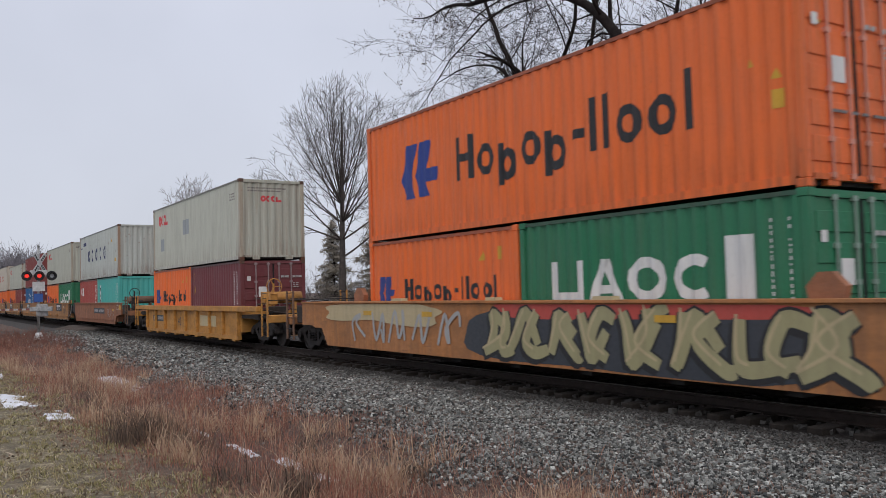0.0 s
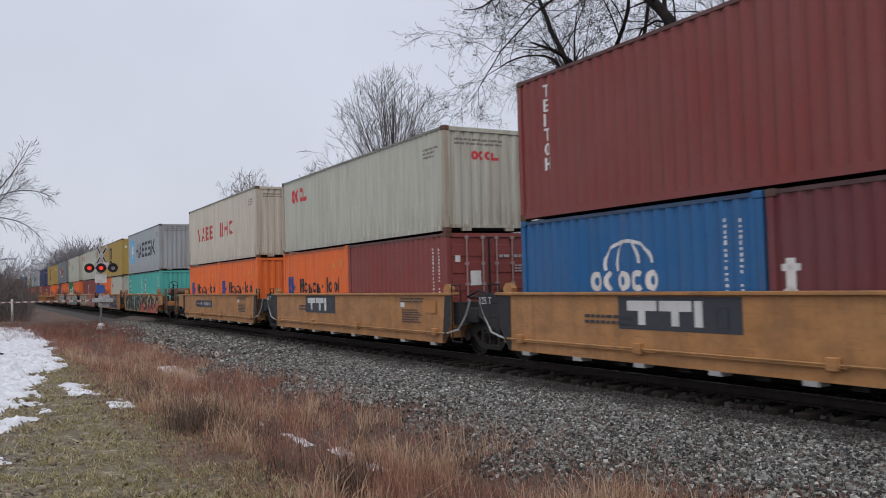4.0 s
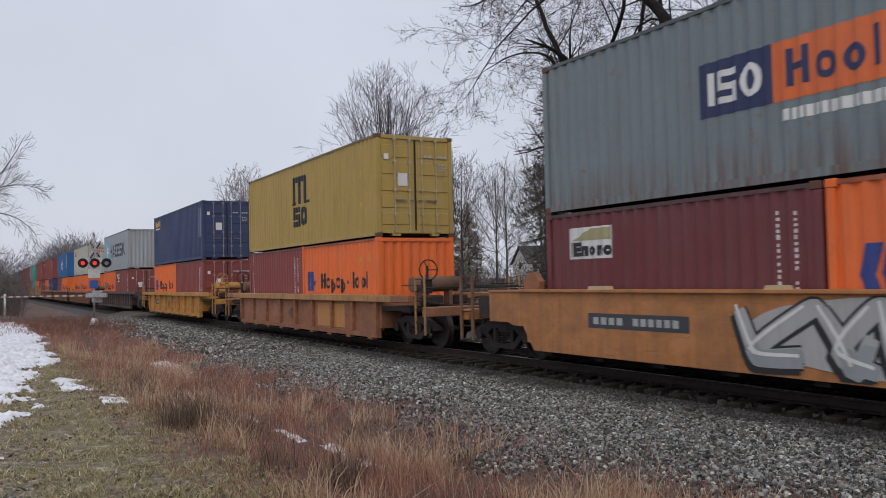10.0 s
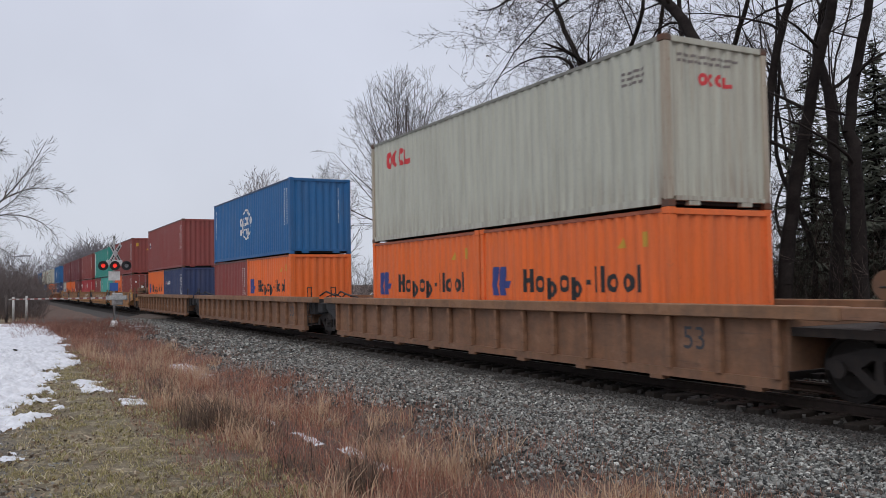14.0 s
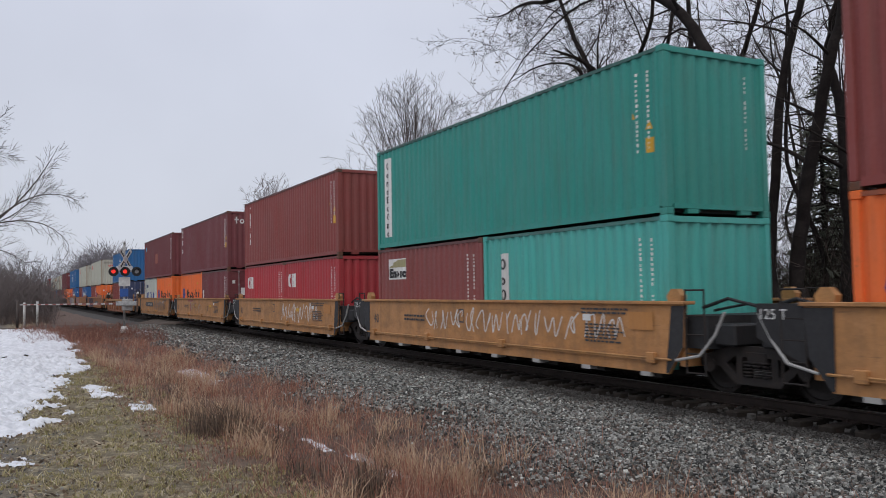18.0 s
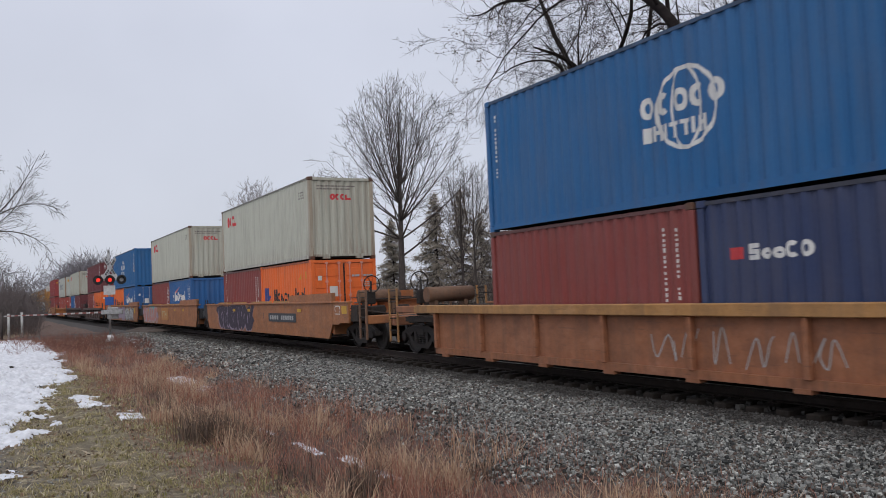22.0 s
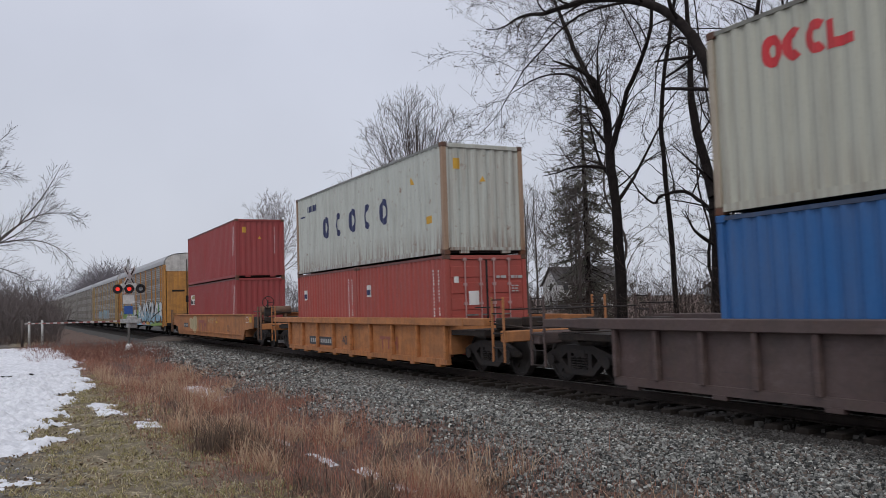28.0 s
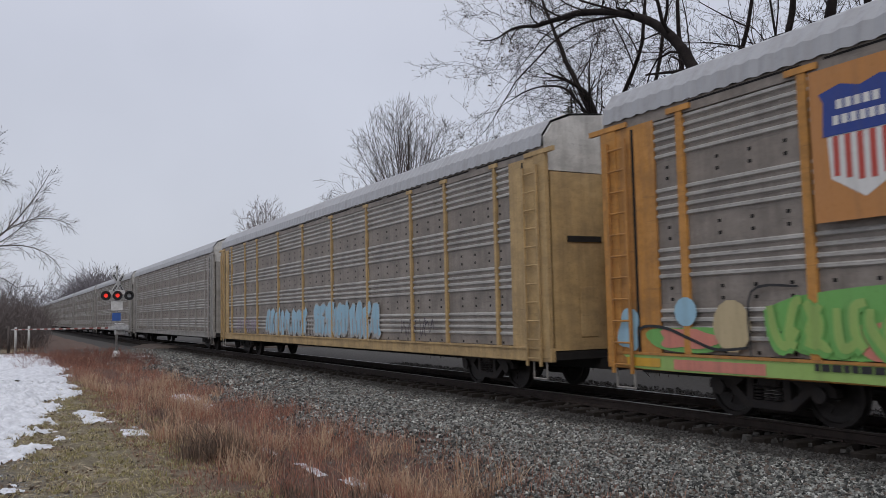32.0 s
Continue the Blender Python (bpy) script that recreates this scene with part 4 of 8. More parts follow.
            d("company_word", strip("OCOCO", u - 1.02, z - 0.05, 0.38, 0.27, 0.85, 0.14) + strip("BHITTIH", u - 0.98, z - 0.45, 0.26, 0.26, 0.75, 0.2), "white")
            d("serial_column", code_bars(L + 0.35, H - 0.35, 1.4, 1), "white")
        elif kind == "globe_small":
            z, u = 1.5, L + 3.17
            d("company_emblem", [p for p in rounded(u - 0.62, z - 0.3, 1.24, 0.85, 0.06, n=24) if p[0][1] > z + 0.1] + [p for p in rounded(u - 0.3, z - 0.3, 0.6, 0.85, 0.05, n=20) if p[0][1] > z + 0.1], "white")
            d("company_word", strip("OCOCO", u - 0.98, z - 0.35, 0.36, 0.28, 0.85, 0.14) + small_rows(u - 0.7, 0.75, 1.4, 1, 0.1), "white")
        elif kind == "two_rows":
            u = L + 5.3 if big else L + 2.0
            d("company_word", [rect(u, 1.48, 0.24, 0.95), rect(u + 0.5, 1.48, 0.22, 0.92), rect(u + 1.0, 1.48, 0.24, 0.9), rect(u, 2.22, 1.2, 0.2), rect(u - 0.18, 1.46, 0.5, 0.09), rect(u + 1.0, 1.46, 0.55, 0.09)] + strip("SO", u + 0.02, 0.7, 0.68, 0.28, 0.92, 0.1), "black")
            d("serial_column", code_bars(L + 0.5, H - 0.4, 1.7, 1), "black")
            d("yellow_sticker", [rect(R - 1.2, H * 0.32, 0.2, 0.14), [(R - 1.25, H * 0.62), (R - 1.05, H * 0.62), (R - 1.15, H * 0.7)]], "yellow")
        elif kind == "star_word":
            d("blue_panel", [rect(L + 1.18, 0.78, 1.56, 1.62)], "cyan")
            decal("star_emblem", f"{kind}{half}", star(L + 1.96, 1.6, 0.66), "white", ob, BOX_W - 0.006, "side", 0.011)
            d("company_word", strip("HAEESI", L + 3.43, 1.07, 0.98, 0.2, 0.98, 0.27) + [[(L + 9.62, 1.5), (L + 10.25, 2.05), (L + 10.6, 2.05), (L + 9.85, 1.42)], [(L + 9.72, 1.56), (L + 9.98, 1.66), (L + 10.68, 1.07), (L + 10.32, 1.07)]], "charcoal")
        elif kind == "panel_word":
            d("navy_panel", [rect(L + 4.0, 1.16, 1.36, 0.84)], "navy")
            d("orange_panel", [rect(L + 5.36, 1.16, 2.9, 0.84)], "orange")
            decal("company_word", f"{kind}{half}", strip("ISO", L + 4.2, 1.33, 0.5, 0.2, 0.75, 0.12), "white", ob, BOX_W - 0.006, "side", 0.011)
            decal("company_word_dark", f"{kind}{half}", strip("HooIIooI", L + 5.6, 1.34, 0.52, 0.18, 0.66, 0.2), "navy", ob, BOX_W - 0.006, "side", 0.011)
            d("white_rows", small_rows(L + 5.5, 0.88, 2.0, 1, 0.16), "white")
        elif kind == "gold_small":
            d("company_word", strip("SooCO", L + 0.5, 2.28, 0.34, 0.28, 0.85, 0.04), "yellow")
            d("white_rows", small_rows(L + 0.6, 2.12, 1.2, 1, 0.08), "white")
        elif kind == "white_small":
            d("company_word", strip("SooCO", L + 0.95, 1.62, 0.24, 0.28, 0.9, 0.08), "white")
            d("red_bar", [rect(L + 0.62, 1.64, 0.26, 0.18)], "red")
        elif kind == "slant_word":
            d("company_word", strip("HiIoOnooI", L + 0.95, 1.34, 0.56, 0.26, 0.85, 0.12), "white")
            d("orange_stroke", [[(L + 1.7, 1.9), (L + 3.1, 2.2), (L + 1.85, 1.78)]], "coral")
        elif kind == "corner_word":
            d("company_word", strip("CHI", L + 0.5, 1.58, 0.52, 0.26, 0.72, 0.06), "white")
        elif kind == "plate":
            d("white_plate", [rect(L + 0.68, 1.7, 1.22, 0.58)], "white")
            decal("plate_mark", f"{kind}{half}", strip("IEnono", L + 0.74, 1.75, 0.26, 0.28, 0.85, 0.1), "black", ob, BOX_W - 0.006, "side", 0.011)
            decal("plate_gold", f"{kind}{half}", [[(L + 0.8, 2.04), (L + 1.84, 2.04), (L + 1.84, 2.25), (L + 1.3, 2.25)]], "khaki", ob, BOX_W - 0.006, "side", 0.011)
        elif kind == "plate_small":
            d("white_plate", [rect(L + 0.72, 1.62, 0.42, 0.36)], "white")
            decal("plate_mark", f"{kind}{half}", [rect(L + 0.78, 1.68, 0.3, 0.16)], "navy", ob, BOX_W - 0.006, "side", 0.011)
        elif kind == "label":
            d("white_plate", [rect(L + 0.72, 0.75, 0.36, 1.42)], "white")
            decal("label_marks", f"{kind}{half}", stack("OoOn", L + 0.77, 1.8, 0.26, 1.3), "black", ob, BOX_W - 0.006, "side", 0.011)
        elif kind == "label_tall":
            d("white_plate", [rect(L + 0.55, 0.34, 0.4, 2.28)], "white")
            decal("label_marks", f"{kind}{half}", stack("OonoEoOno", L + 0.64, 2.3, 0.2, 1.22), "black", ob, BOX_W - 0.006, "side", 0.011)
        elif kind == "gold_column":
            d("company_word", strip("C", L + 0.4, 1.95, 0.34) + strip("O", L + 0.4, 1.45, 0.34) + strip("I", L + 0.42, 1.0, 0.34), "yellow")
        elif kind == "red_word":
            d("company_word", strip("VAEE", L + 1.9, 1.16, 0.66, 0.22, 1.0, 0.3) + strip("IIHC", L + 6.4, 1.16, 0.66, 0.22, 1.0, 0.3), "crimson")
        elif kind == "dot":
            d("blue_dot", [rect(L + 0.85, H - 0.75, 0.32, 0.3)], "cyan")
            d("faded_patch", [rect(L + 5.1, H * 0.36, 1.2, 0.7)], "dullrose")
    return add


# ---- running gear ----
def wheelset_mesh(bm):
    for sx in (-1, 1):
        xs = 0.735 * sx
        prof = [(0.00, 0.10), (0.01, 0.30), (0.005, WHEEL_R - 0.075), (-0.025 * 1, WHEEL_R - 0.06), (-0.02, WHEEL_R), (0.075, WHEEL_R), (0.105, WHEEL_R + 0.025), (0.11, WHEEL_R - 0.07), (0.06, 0.30), (0.08, 0.10)]
        n, rings = 22, []
        for dx, r in prof:
            rings.append([bm.verts.new((xs - sx * dx + sx * 0.06, r * math.cos(k * math.tau / n), r * math.sin(k * math.tau / n))) for k in range(n)])
        for a, b in zip(rings, rings[1:] + rings[:1]):
            for k in range(n):
                bm.faces.new((a[k], a[(k + 1) % n], b[(k + 1) % n], b[k]))
        box(bm, xs + sx * 0.045, xs + sx * 0.07, -0.05, 0.05, 0.15, 0.27)
    cyl(bm, (-1.1, 0, 0), (1.1, 0, 0), 0.085, n=10)
    bmesh.ops.recalc_face_normals(bm, faces=bm.faces)


def sideframe_mesh(bm, x):
    """Cast side frame: a bowed top member, tension member and columns round the spring nest."""
    w = 0.07
    top = [(-1.12, 0.56), (-1.0, 0.63), (-0.45, 0.78), (0.45, 0.78), (1.0, 0.63), (1.12, 0.56), (1.12, 0.44), (0.66, 0.46), (0.42, 0.62), (-0.42, 0.62), (-0.66, 0.46), (-1.12, 0.44)]
    low = [(-0.78, 0.50), (-0.42, 0.20), (0.42, 0.20), (0.78, 0.50), (0.66, 0.56), (0.36, 0.32), (-0.36, 0.32), (-0.66, 0.56)]
    for o in (top, low):
        a = [bm.verts.new((x - w, y, z)) for y, z in o]
        b = [bm.verts.new((x + w, y, z)) for y, z in o]
        for i in range(len(o)):
            bm.faces.new((a[i], a[(i + 1) % len(o)], b[(i + 1) % len(o)], b[i]))
        bmesh.ops.triangulate(bm, faces=[bm.faces.new(a[::-1]), bm.faces.new(b)])
    for y in (-0.33, 0.33):
        box(bm, x - w, x + w, y - 0.06, y + 0.06, 0.30, 0.64)
    for y in (-0.89, 0.89):
        cyl(bm, (x - 0.11, y, 0.47), (x + 0.13 * (1 if x > 0 else -1), y, 0.47), 0.12, n=10)
    bmesh.ops.recalc_face_normals(bm, faces=bm.faces)


def springs_mesh(bm, x):
    for y in (-0.17, 0.0, 0.17):
        for k in range(5):
            cyl(bm, (x, y, 0.33 + k * 0.05), (x, y, 0.36 + k * 0.05), 0.075, n=8)


def bogie(parent, y):
    b = put("bogie", shared(("bogie",), lambda bm: (box(bm, -1.1, 1.1, -0.2, 0.2, 0.5, 0.72, 0.03), cyl(bm, (0, 0, 0.7), (0, 0, 0.86), 0.26, n=12))), M_IRON, parent, "grimy cast steel bogie")
    b.location = (0, y, 0)
    for sx in (-1, 1):
        put("side_frame", shared(("side_frame", sx), lambda bm: sideframe_mesh(bm, sx * 1.02)), M_IRON, b)
        put("spring_nest", shared(("spring_nest", sx), lambda bm: springs_mesh(bm, sx * 1.06)), M_IRON, b)
    for k, dy in enumerate((-0.89, 0.89)):
        w = put("wheelset", shared(("wheelset",), wheelset_mesh), M_WHEEL, b, "steel wheels on an axle")
        w.location = (0, dy, WHEEL_R)
        WHEELSETS.append((w, dy))
    return b


# ---- spray paint ----
def stroke(points, width, sub=5):
    """A pen line through the points, rounded between them, as short quads."""
    path = []
    for i in range(len(points) - 1):
        p0, p1, p2, p3 = points[max(i - 1, 0)], points[i], points[i + 1], points[min(i + 2, len(points) - 1)]
        for j in range(sub):
            t = j / sub
            path.append(tuple(0.5 * (2 * b + (c - a) * t + (2 * a - 5 * b + 4 * c - d) * t * t + (3 * b - a - 3 * c + d) * t ** 3) for a, b, c, d in zip(p0, p1, p2, p3)))
    path.append(points[-1])
    left, right = [], []
    for i, p in enumerate(path):
        q, r = path[max(i - 1, 0)], path[min(i + 1, len(path) - 1)]
        dx, dz = r[0] - q[0], r[1] - q[1]
        n = math.hypot(dx, dz) or 1
        w = width / 2 * (0.75 + 0.25 * math.sin(math.pi * i / max(1, len(path) - 1)))
        left.append((p[0] - dz / n * w, p[1] + dx / n * w))
        right.append((p[0] + dz / n * w, p[1] - dx / n * w))
    return [[left[i], left[i + 1], right[i + 1], right[i]] for i in range(len(path) - 1)]


def spray(seed, u0, u1, z0, z1, fat=0.10, lean=0.25):
    """Hand writing that says nothing: linked up and down strokes with loops."""
    rnd, out, u, h = random.Random(seed), [], u0, z1 - z0
    while u < u1 - 0.25 * h:
        pts, up = [], rnd.random() < 0.5
        for _ in range(rnd.randint(3, 5)):
            zz = z0 + h * (rnd.uniform(0.72, 1.0) if up else rnd.uniform(0.0, 0.26))
            pts.append((u + lean * 0.5 * (zz - z0), zz))
            if rnd.random() < 0.4:
                pts.append((u + rnd.uniform(-0.22, 0.3) * h, z0 + h * rnd.uniform(0.35, 0.65)))
            up = not up
            u += h * rnd.uniform(0.08, 0.34)
        out += stroke(pts, fat * h)
        u += h * rnd.uniform(0.02, 0.14)
    return out


def outline(seed, u0, u1, z0, z1, n=34, grow=0.0):
    """The edge of a rounded, lobed shape that fills its box."""
    rnd = random.Random(seed)
    f = [(rnd.choice((2, 3, 3, 4, 5)), rnd.uniform(0, math.tau), rnd.uniform(0.05, 0.13)) for _ in range(3)]
    cu, cz, pts = (u0 + u1) / 2, (z0 + z1) / 2, []
    for k in range(n):
        a = math.tau * k / n
        c, d = math.cos(a), math.sin(a)
        q = (abs(c) ** 3.2 + abs(d) ** 3.2) ** (-1 / 3.2) * (0.88 + sum(w * math.sin(m * a + p) for m, p, w in f))
        pts.append((cu + ((u1 - u0) / 2 + grow) * c * q, cz + ((z1 - z0) / 2 + grow) * d * q))
    return (cu, cz), pts


def blob(seed, u0, u1, z0, z1, n=34, grow=0.0):
    mid, pts = outline(seed, u0, u1, z0, z1, n, grow)
    return [[mid, pts[k], pts[(k + 1) % n]] for k in range(n)]


def clip(polys, z0, z1):
    return [[(u, min(max(z, z0), z1)) for u, z in p] for p in polys]


def words(text, u, z, h):
    c = bpy.data.curves.new("lettering", 'FONT')
    c.body, c.size = text, h * 1.4
    ob = bpy.data.objects.new("lettering", c)
    scene.collection.objects.link(ob)
    me = bpy.data.meshes.new_from_object(ob.evaluated_get(bpy.context.evaluated_depsgraph_get()))
    bpy.data.objects.remove(ob)
    polys = [[(u + me.vertices[i].co.x, z + me.vertices[i].co.y) for i in p.vertices] for p in me.polygons]
    bpy.data.meshes.remove(me)
    return polys


# ---- well cars ----
SIDE_X = 1.42
CHORD = dict(rust=paint("chord_ochre", (0.44, 0.22, 0.07), 0.6, 0.6, 0.65), brown=paint("chord_brown", (0.27, 0.135, 0.065), 0.6, 0.5, 0.65))
M_STILE = paint("grimy_ladder", (0.17, 0.085, 0.045), 0.6, 0.5, 0.7)
M_DECK = plain("greasy_deck", (0.022, 0.018, 0.016), 0.8, other=(0.05, 0.034, 0.026))


def well_car(near_y, style, colour, size, near, far, label, paintwork=(), seen=True):
    """One well unit. near_y: the near end of its load at 0 s; near, far: ('c', reach) for a coupled end with its own bogie, ('a', reach) for a joint."""
    car = empty("well_car")
    mat, rnd = CAR[colour], random.Random(int(near_y * 10))
    ext = 0.42 if size == 40 else 2.35
    hb = 6.095 + ext
    zt, zb = (1.44, 0.28) if style == "smooth" else (1.32, 0.24)
    for sx in (-1, 1):
        x0, x1 = sx * (SIDE_X + 0.03), sx * (SIDE_X - 0.03)
        if style == "smooth":
            o = [(-hb + 0.25, zb), (hb - 0.25, zb), (hb + 0.1, zb + 0.45), (hb + 0.15, zt), (-hb - 0.15, zt), (-hb - 0.1, zb + 0.45)]
            shared_part("side_wall", (size, sx), lambda bm: prism(bm, o, x0, x1), mat, car)
            shared_part("top_flange", (size, sx), lambda bm: box(bm, sx * (SIDE_X + 0.09), sx * (SIDE_X - 0.16), -hb - 0.2, hb + 0.2, zt - 0.03, zt + 0.025, 0.008), mat, car)
            if colour == "ochre":
                mat_lug = INK["lightgrey"]
            else:
                mat_lug = mat
            def ledge(bm):
                for a, b in ((-hb + 0.6, -1.9), (-1.4, 1.6), (2.0, hb - 0.7)):
                    box(bm, sx * (SIDE_X + 0.03), sx * (SIDE_X + 0.08), a, b, zb + 0.20, zb + 0.235)
            if colour in ("ochre", "orange", "rust"):
                shared_part("side_ledge", (size, sx), ledge, mat, car)
            k = (8 if size == 40 else 11) if colour == "ochre" else 0
            for i in range(k):
                r = put("bottom_lug", shared(("smooth_lug", mat_lug.name, sx), lambda bm: box(bm, sx * (SIDE_X + 0.035), sx * (SIDE_X - 0.2), -0.12, 0.12, zb - 0.07, zb + 0.005)), mat_lug, car)
                r.location = (0, -hb + 0.8 + (2 * hb - 1.6) * i / (k - 1), 0)
        else:
            shared_part("side_web", (size, sx), lambda bm: prism(bm, [(-hb, zb), (hb, zb), (hb, zt - 0.17), (-hb, zt - 0.17)], sx * (SIDE_X - 0.02), sx * (SIDE_X - 0.06)), mat, car)
            shared_part("top_chord", (size, sx), lambda bm: box(bm, sx * (SIDE_X + 0.12), sx * (SIDE_X - 0.12), -hb - 0.95, hb + 0.95, zt - 0.19, zt, 0.012), CHORD.get(colour, mat), car)
            shared_part("bottom_chord", (size, sx), lambda bm: box(bm, sx * (SIDE_X + 0.05), sx * (SIDE_X - 0.08), -hb + 0.02, hb - 0.02, zb - 0.08, zb + 0.06), mat, car)
            k = 17 if size == 53 and colour in ("brown", "dark") else 9
            for i in range(k):
                y = -hb + 0.08 + (2 * hb - 0.16) * i / (k - 1)
                r = put("rib", shared(("rib", mat.name, sx), lambda bm: box(bm, sx * (SIDE_X - 0.02), sx * (SIDE_X + 0.09), -0.05, 0.05, zb + 0.05, zt - 0.19, 0.012)), mat, car)
                r.location = (0, y, 0)
    def floor(bm):
        for k in range(9):
            y = -hb + 0.6 + (2 * hb - 1.2) * k / 8
            box(bm, -SIDE_X + 0.04, SIDE_X - 0.04, y - 0.12, y + 0.12, 0.2, 0.32)
        box(bm, -0.3, 0.3, -hb + 0.3, hb - 0.3, 0.19, 0.27)
    shared_part("well_floor", (size, style), floor, M_DARKGAP, car)
    for sy, (kind, reach) in ((-1, near), (1, far)):
        e, yb = 6.095, sy * (6.095 + reach)
        inner = sy * (hb - 0.05)
        def bulkhead(bm):
            box(bm, -SIDE_X + 0.04, SIDE_X - 0.04, inner, inner + sy * 0.12, 0.42, 1.12)
        shared_part("end_bulkhead", (size, sy, style), bulkhead, mat, car)
        if kind == 'c':
            tip = yb + sy * 1.55
            key = (size, sy, round(reach, 2), style)
            shared_part("end_deck", key, lambda bm: box(bm, -SIDE_X + 0.06, SIDE_X - 0.06, inner, yb + sy * 0.3, 0.9, 1.02), M_DECK, car, "grimy black end deck")
            shared_part("draft_sill", key, lambda bm: box(bm, -0.42, 0.42, inner, tip, 0.68, 1.0, 0.02), M_DECK, car)
            shared_part("end_beam", key, lambda bm: box(bm, -1.36, 1.36, yb + sy * 0.98, yb + sy * 1.22, 0.78, 1.03, 0.02), mat, car)
            shared_part("bolster_beam", key, lambda bm: box(bm, -1.3, 1.3, yb - sy * 0.25, yb + sy * 0.25, 0.86, 1.04), M_DECK, car)
            zl = zt if style == "smooth" else zt - 0.19
            for sx in (-1, 1):
                xo, xi = sx * (SIDE_X + (0.024 if style == "smooth" else -0.02)), sx * (SIDE_X - 0.04)
                out = yb - sy * 0.05 if style == "smooth" else yb + sy * 0.45
                if style == "smooth":
                    shared_part("end_side_plate", (*key, sx), lambda bm: prism(bm, [(sy * (hb + 0.08), zl), (sy * (hb + 0.08), 0.74), (yb - sy * 0.9, 0.74), (yb - sy * 0.75, 0.80), (out, 0.80), (out, zl)], xo, xi), mat, car)
                if style == "smooth":
                    shared_part("end_flange", (*key, sx), lambda bm: box(bm, sx * (SIDE_X + 0.05), sx * (SIDE_X - 0.14), sy * (hb + 0.2), out, zt - 0.03, zt + 0.015, 0.006), mat, car)
                    shared_part("corner_bracket", (*key, sx), lambda bm: box(bm, sx * (SIDE_X - 0.04), sx * (SIDE_X - 0.3), yb - sy * 0.02, yb + sy * 0.5, 0.84, 1.34, 0.02), M_DECK, car)
                else:
                    shared_part("chord_end", (*key, sx), lambda bm: box(bm, sx * (SIDE_X + 0.1), sx * (SIDE_X - 0.1), sy * (hb + 0.95), yb + sy * 0.55, zt - 0.18, zt - 0.01, 0.012), mat, car)
                x, wd = sx * 1.40, 0.04 if style == "smooth" else 0.022
                for y in (yb + sy * 0.72, yb + sy * 1.2):
                    shared_part("ladder_stile", (*key, sx, round(y, 2), wd), lambda bm: box(bm, x - 0.02, x + 0.03, y - wd, y + wd, 0.34, 1.78, 0.008), M_STILE if style == "smooth" else CHORD.get(colour, mat), car)
                for z in (0.36, 0.66, 0.98, 1.42, 1.72):
                    shared_part("ladder_rung", (*key, sx, z), lambda bm: cyl(bm, (x, yb + sy * 0.72, z), (x, yb + sy * 1.2, z), 0.014, n=6), M_IRON, car)
                shared_part("side_rail", (*key, sx), lambda bm: (rod(bm, [(sx * 1.36, yb - sy * 0.1, 1.56), (sx * 1.36, yb + sy * 1.0, 1.56)], 0.014), rod(bm, [(sx * 1.36, yb - sy * 0.1, 1.24), (sx * 1.36, yb + sy * 1.0, 1.24)], 0.014)), M_IRON, car)
            shared_part("end_rail", key, lambda bm: rod(bm, [(-1.4, yb + sy * 1.18, 1.5), (1.4, yb + sy * 1.18, 1.5)], 0.016), M_IRON, car)
            for nm, build in (("brake_valve", lambda bm: box(bm, -0.95, -0.45, yb + sy * 0.1, yb + sy * 0.5, 1.04, 1.3, 0.03)),
                              ("brake_reservoir", lambda bm: box(bm, 0.3, 0.75, yb - sy * 0.75, yb - sy * 0.3, 1.04, 1.28, 0.03)),
                              ("brake_cylinder", lambda bm: cyl(bm, (-0.2, yb - sy * 0.9, 1.15), (-0.2, yb - sy * 0.2, 1.15), 0.1, n=10)),
                              ("brake_pipe", lambda bm: rod(bm, [(0.9, yb - sy * 1.1, 1.1), (0.85, yb + sy * 0.2, 1.22), (0.5, yb + sy * 0.9, 1.08)], 0.025)),
                              ("brake_rod", lambda bm: rod(bm, [(-1.1, yb - sy * 1.1, 1.12), (-1.15, yb + sy * 0.3, 1.18), (-0.6, yb + sy * 0.95, 1.06)], 0.022))):
                shared_part(nm, key, build, M_DECK, car)
            if style == "smooth" and sy < 0:
                u = -yb
                decal("white_frame", f"c{size}{reach}", ring(u - 1.16, 1.06, 0.42, 0.27, 0.025), "white", car, SIDE_X + 0.024, "side", 0.004, False)
                decal("yellow_square", f"c{size}{reach}", [rect(u - 0.60, 1.08, 0.42, 0.24)], "yellow", car, SIDE_X + 0.024, "side", 0.004, False)
            def coupler(bm):
                box(bm, -0.09, 0.09, tip, tip + sy * 0.34, 0.76, 0.92, 0.02)
                box(bm, -0.17, 0.15, tip + sy * 0.3, tip + sy * 0.56, 0.72, 0.98, 0.03)
            shared_part("coupler", (sy, round(tip, 2)), coupler, M_IRON, car)
            def hose(bm):
                pts = [(-0.32, tip, 0.72), (-0.34, tip + sy * 0.15, 0.45), (-0.3, tip + sy * 0.35, 0.34), (-0.2, tip + sy * 0.5, 0.4)]
                rod(bm, pts, 0.025)
            shared_part("air_hose", (sy, round(tip, 2)), hose, M_BLACK, car)
            if (sy < 0 and colour not in ("dark", "orange")) or rnd.random() < 0.2:
                def tank(bm):
                    cyl(bm, (-1.0, yb - sy * 0.25, 1.58), (0.35, yb - sy * 0.25, 1.58), 0.2, n=14)
                    [box(bm, q - 0.05, q + 0.05, yb - sy * 0.40, yb - sy * 0.1, 1.02, 1.42) for q in (-0.8, 0.1)]
                shared_part("air_tank", (size, sy, round(reach, 2)), tank, M_IRON if colour == "dark" else mat if colour == "amber" else M_STILE, car)
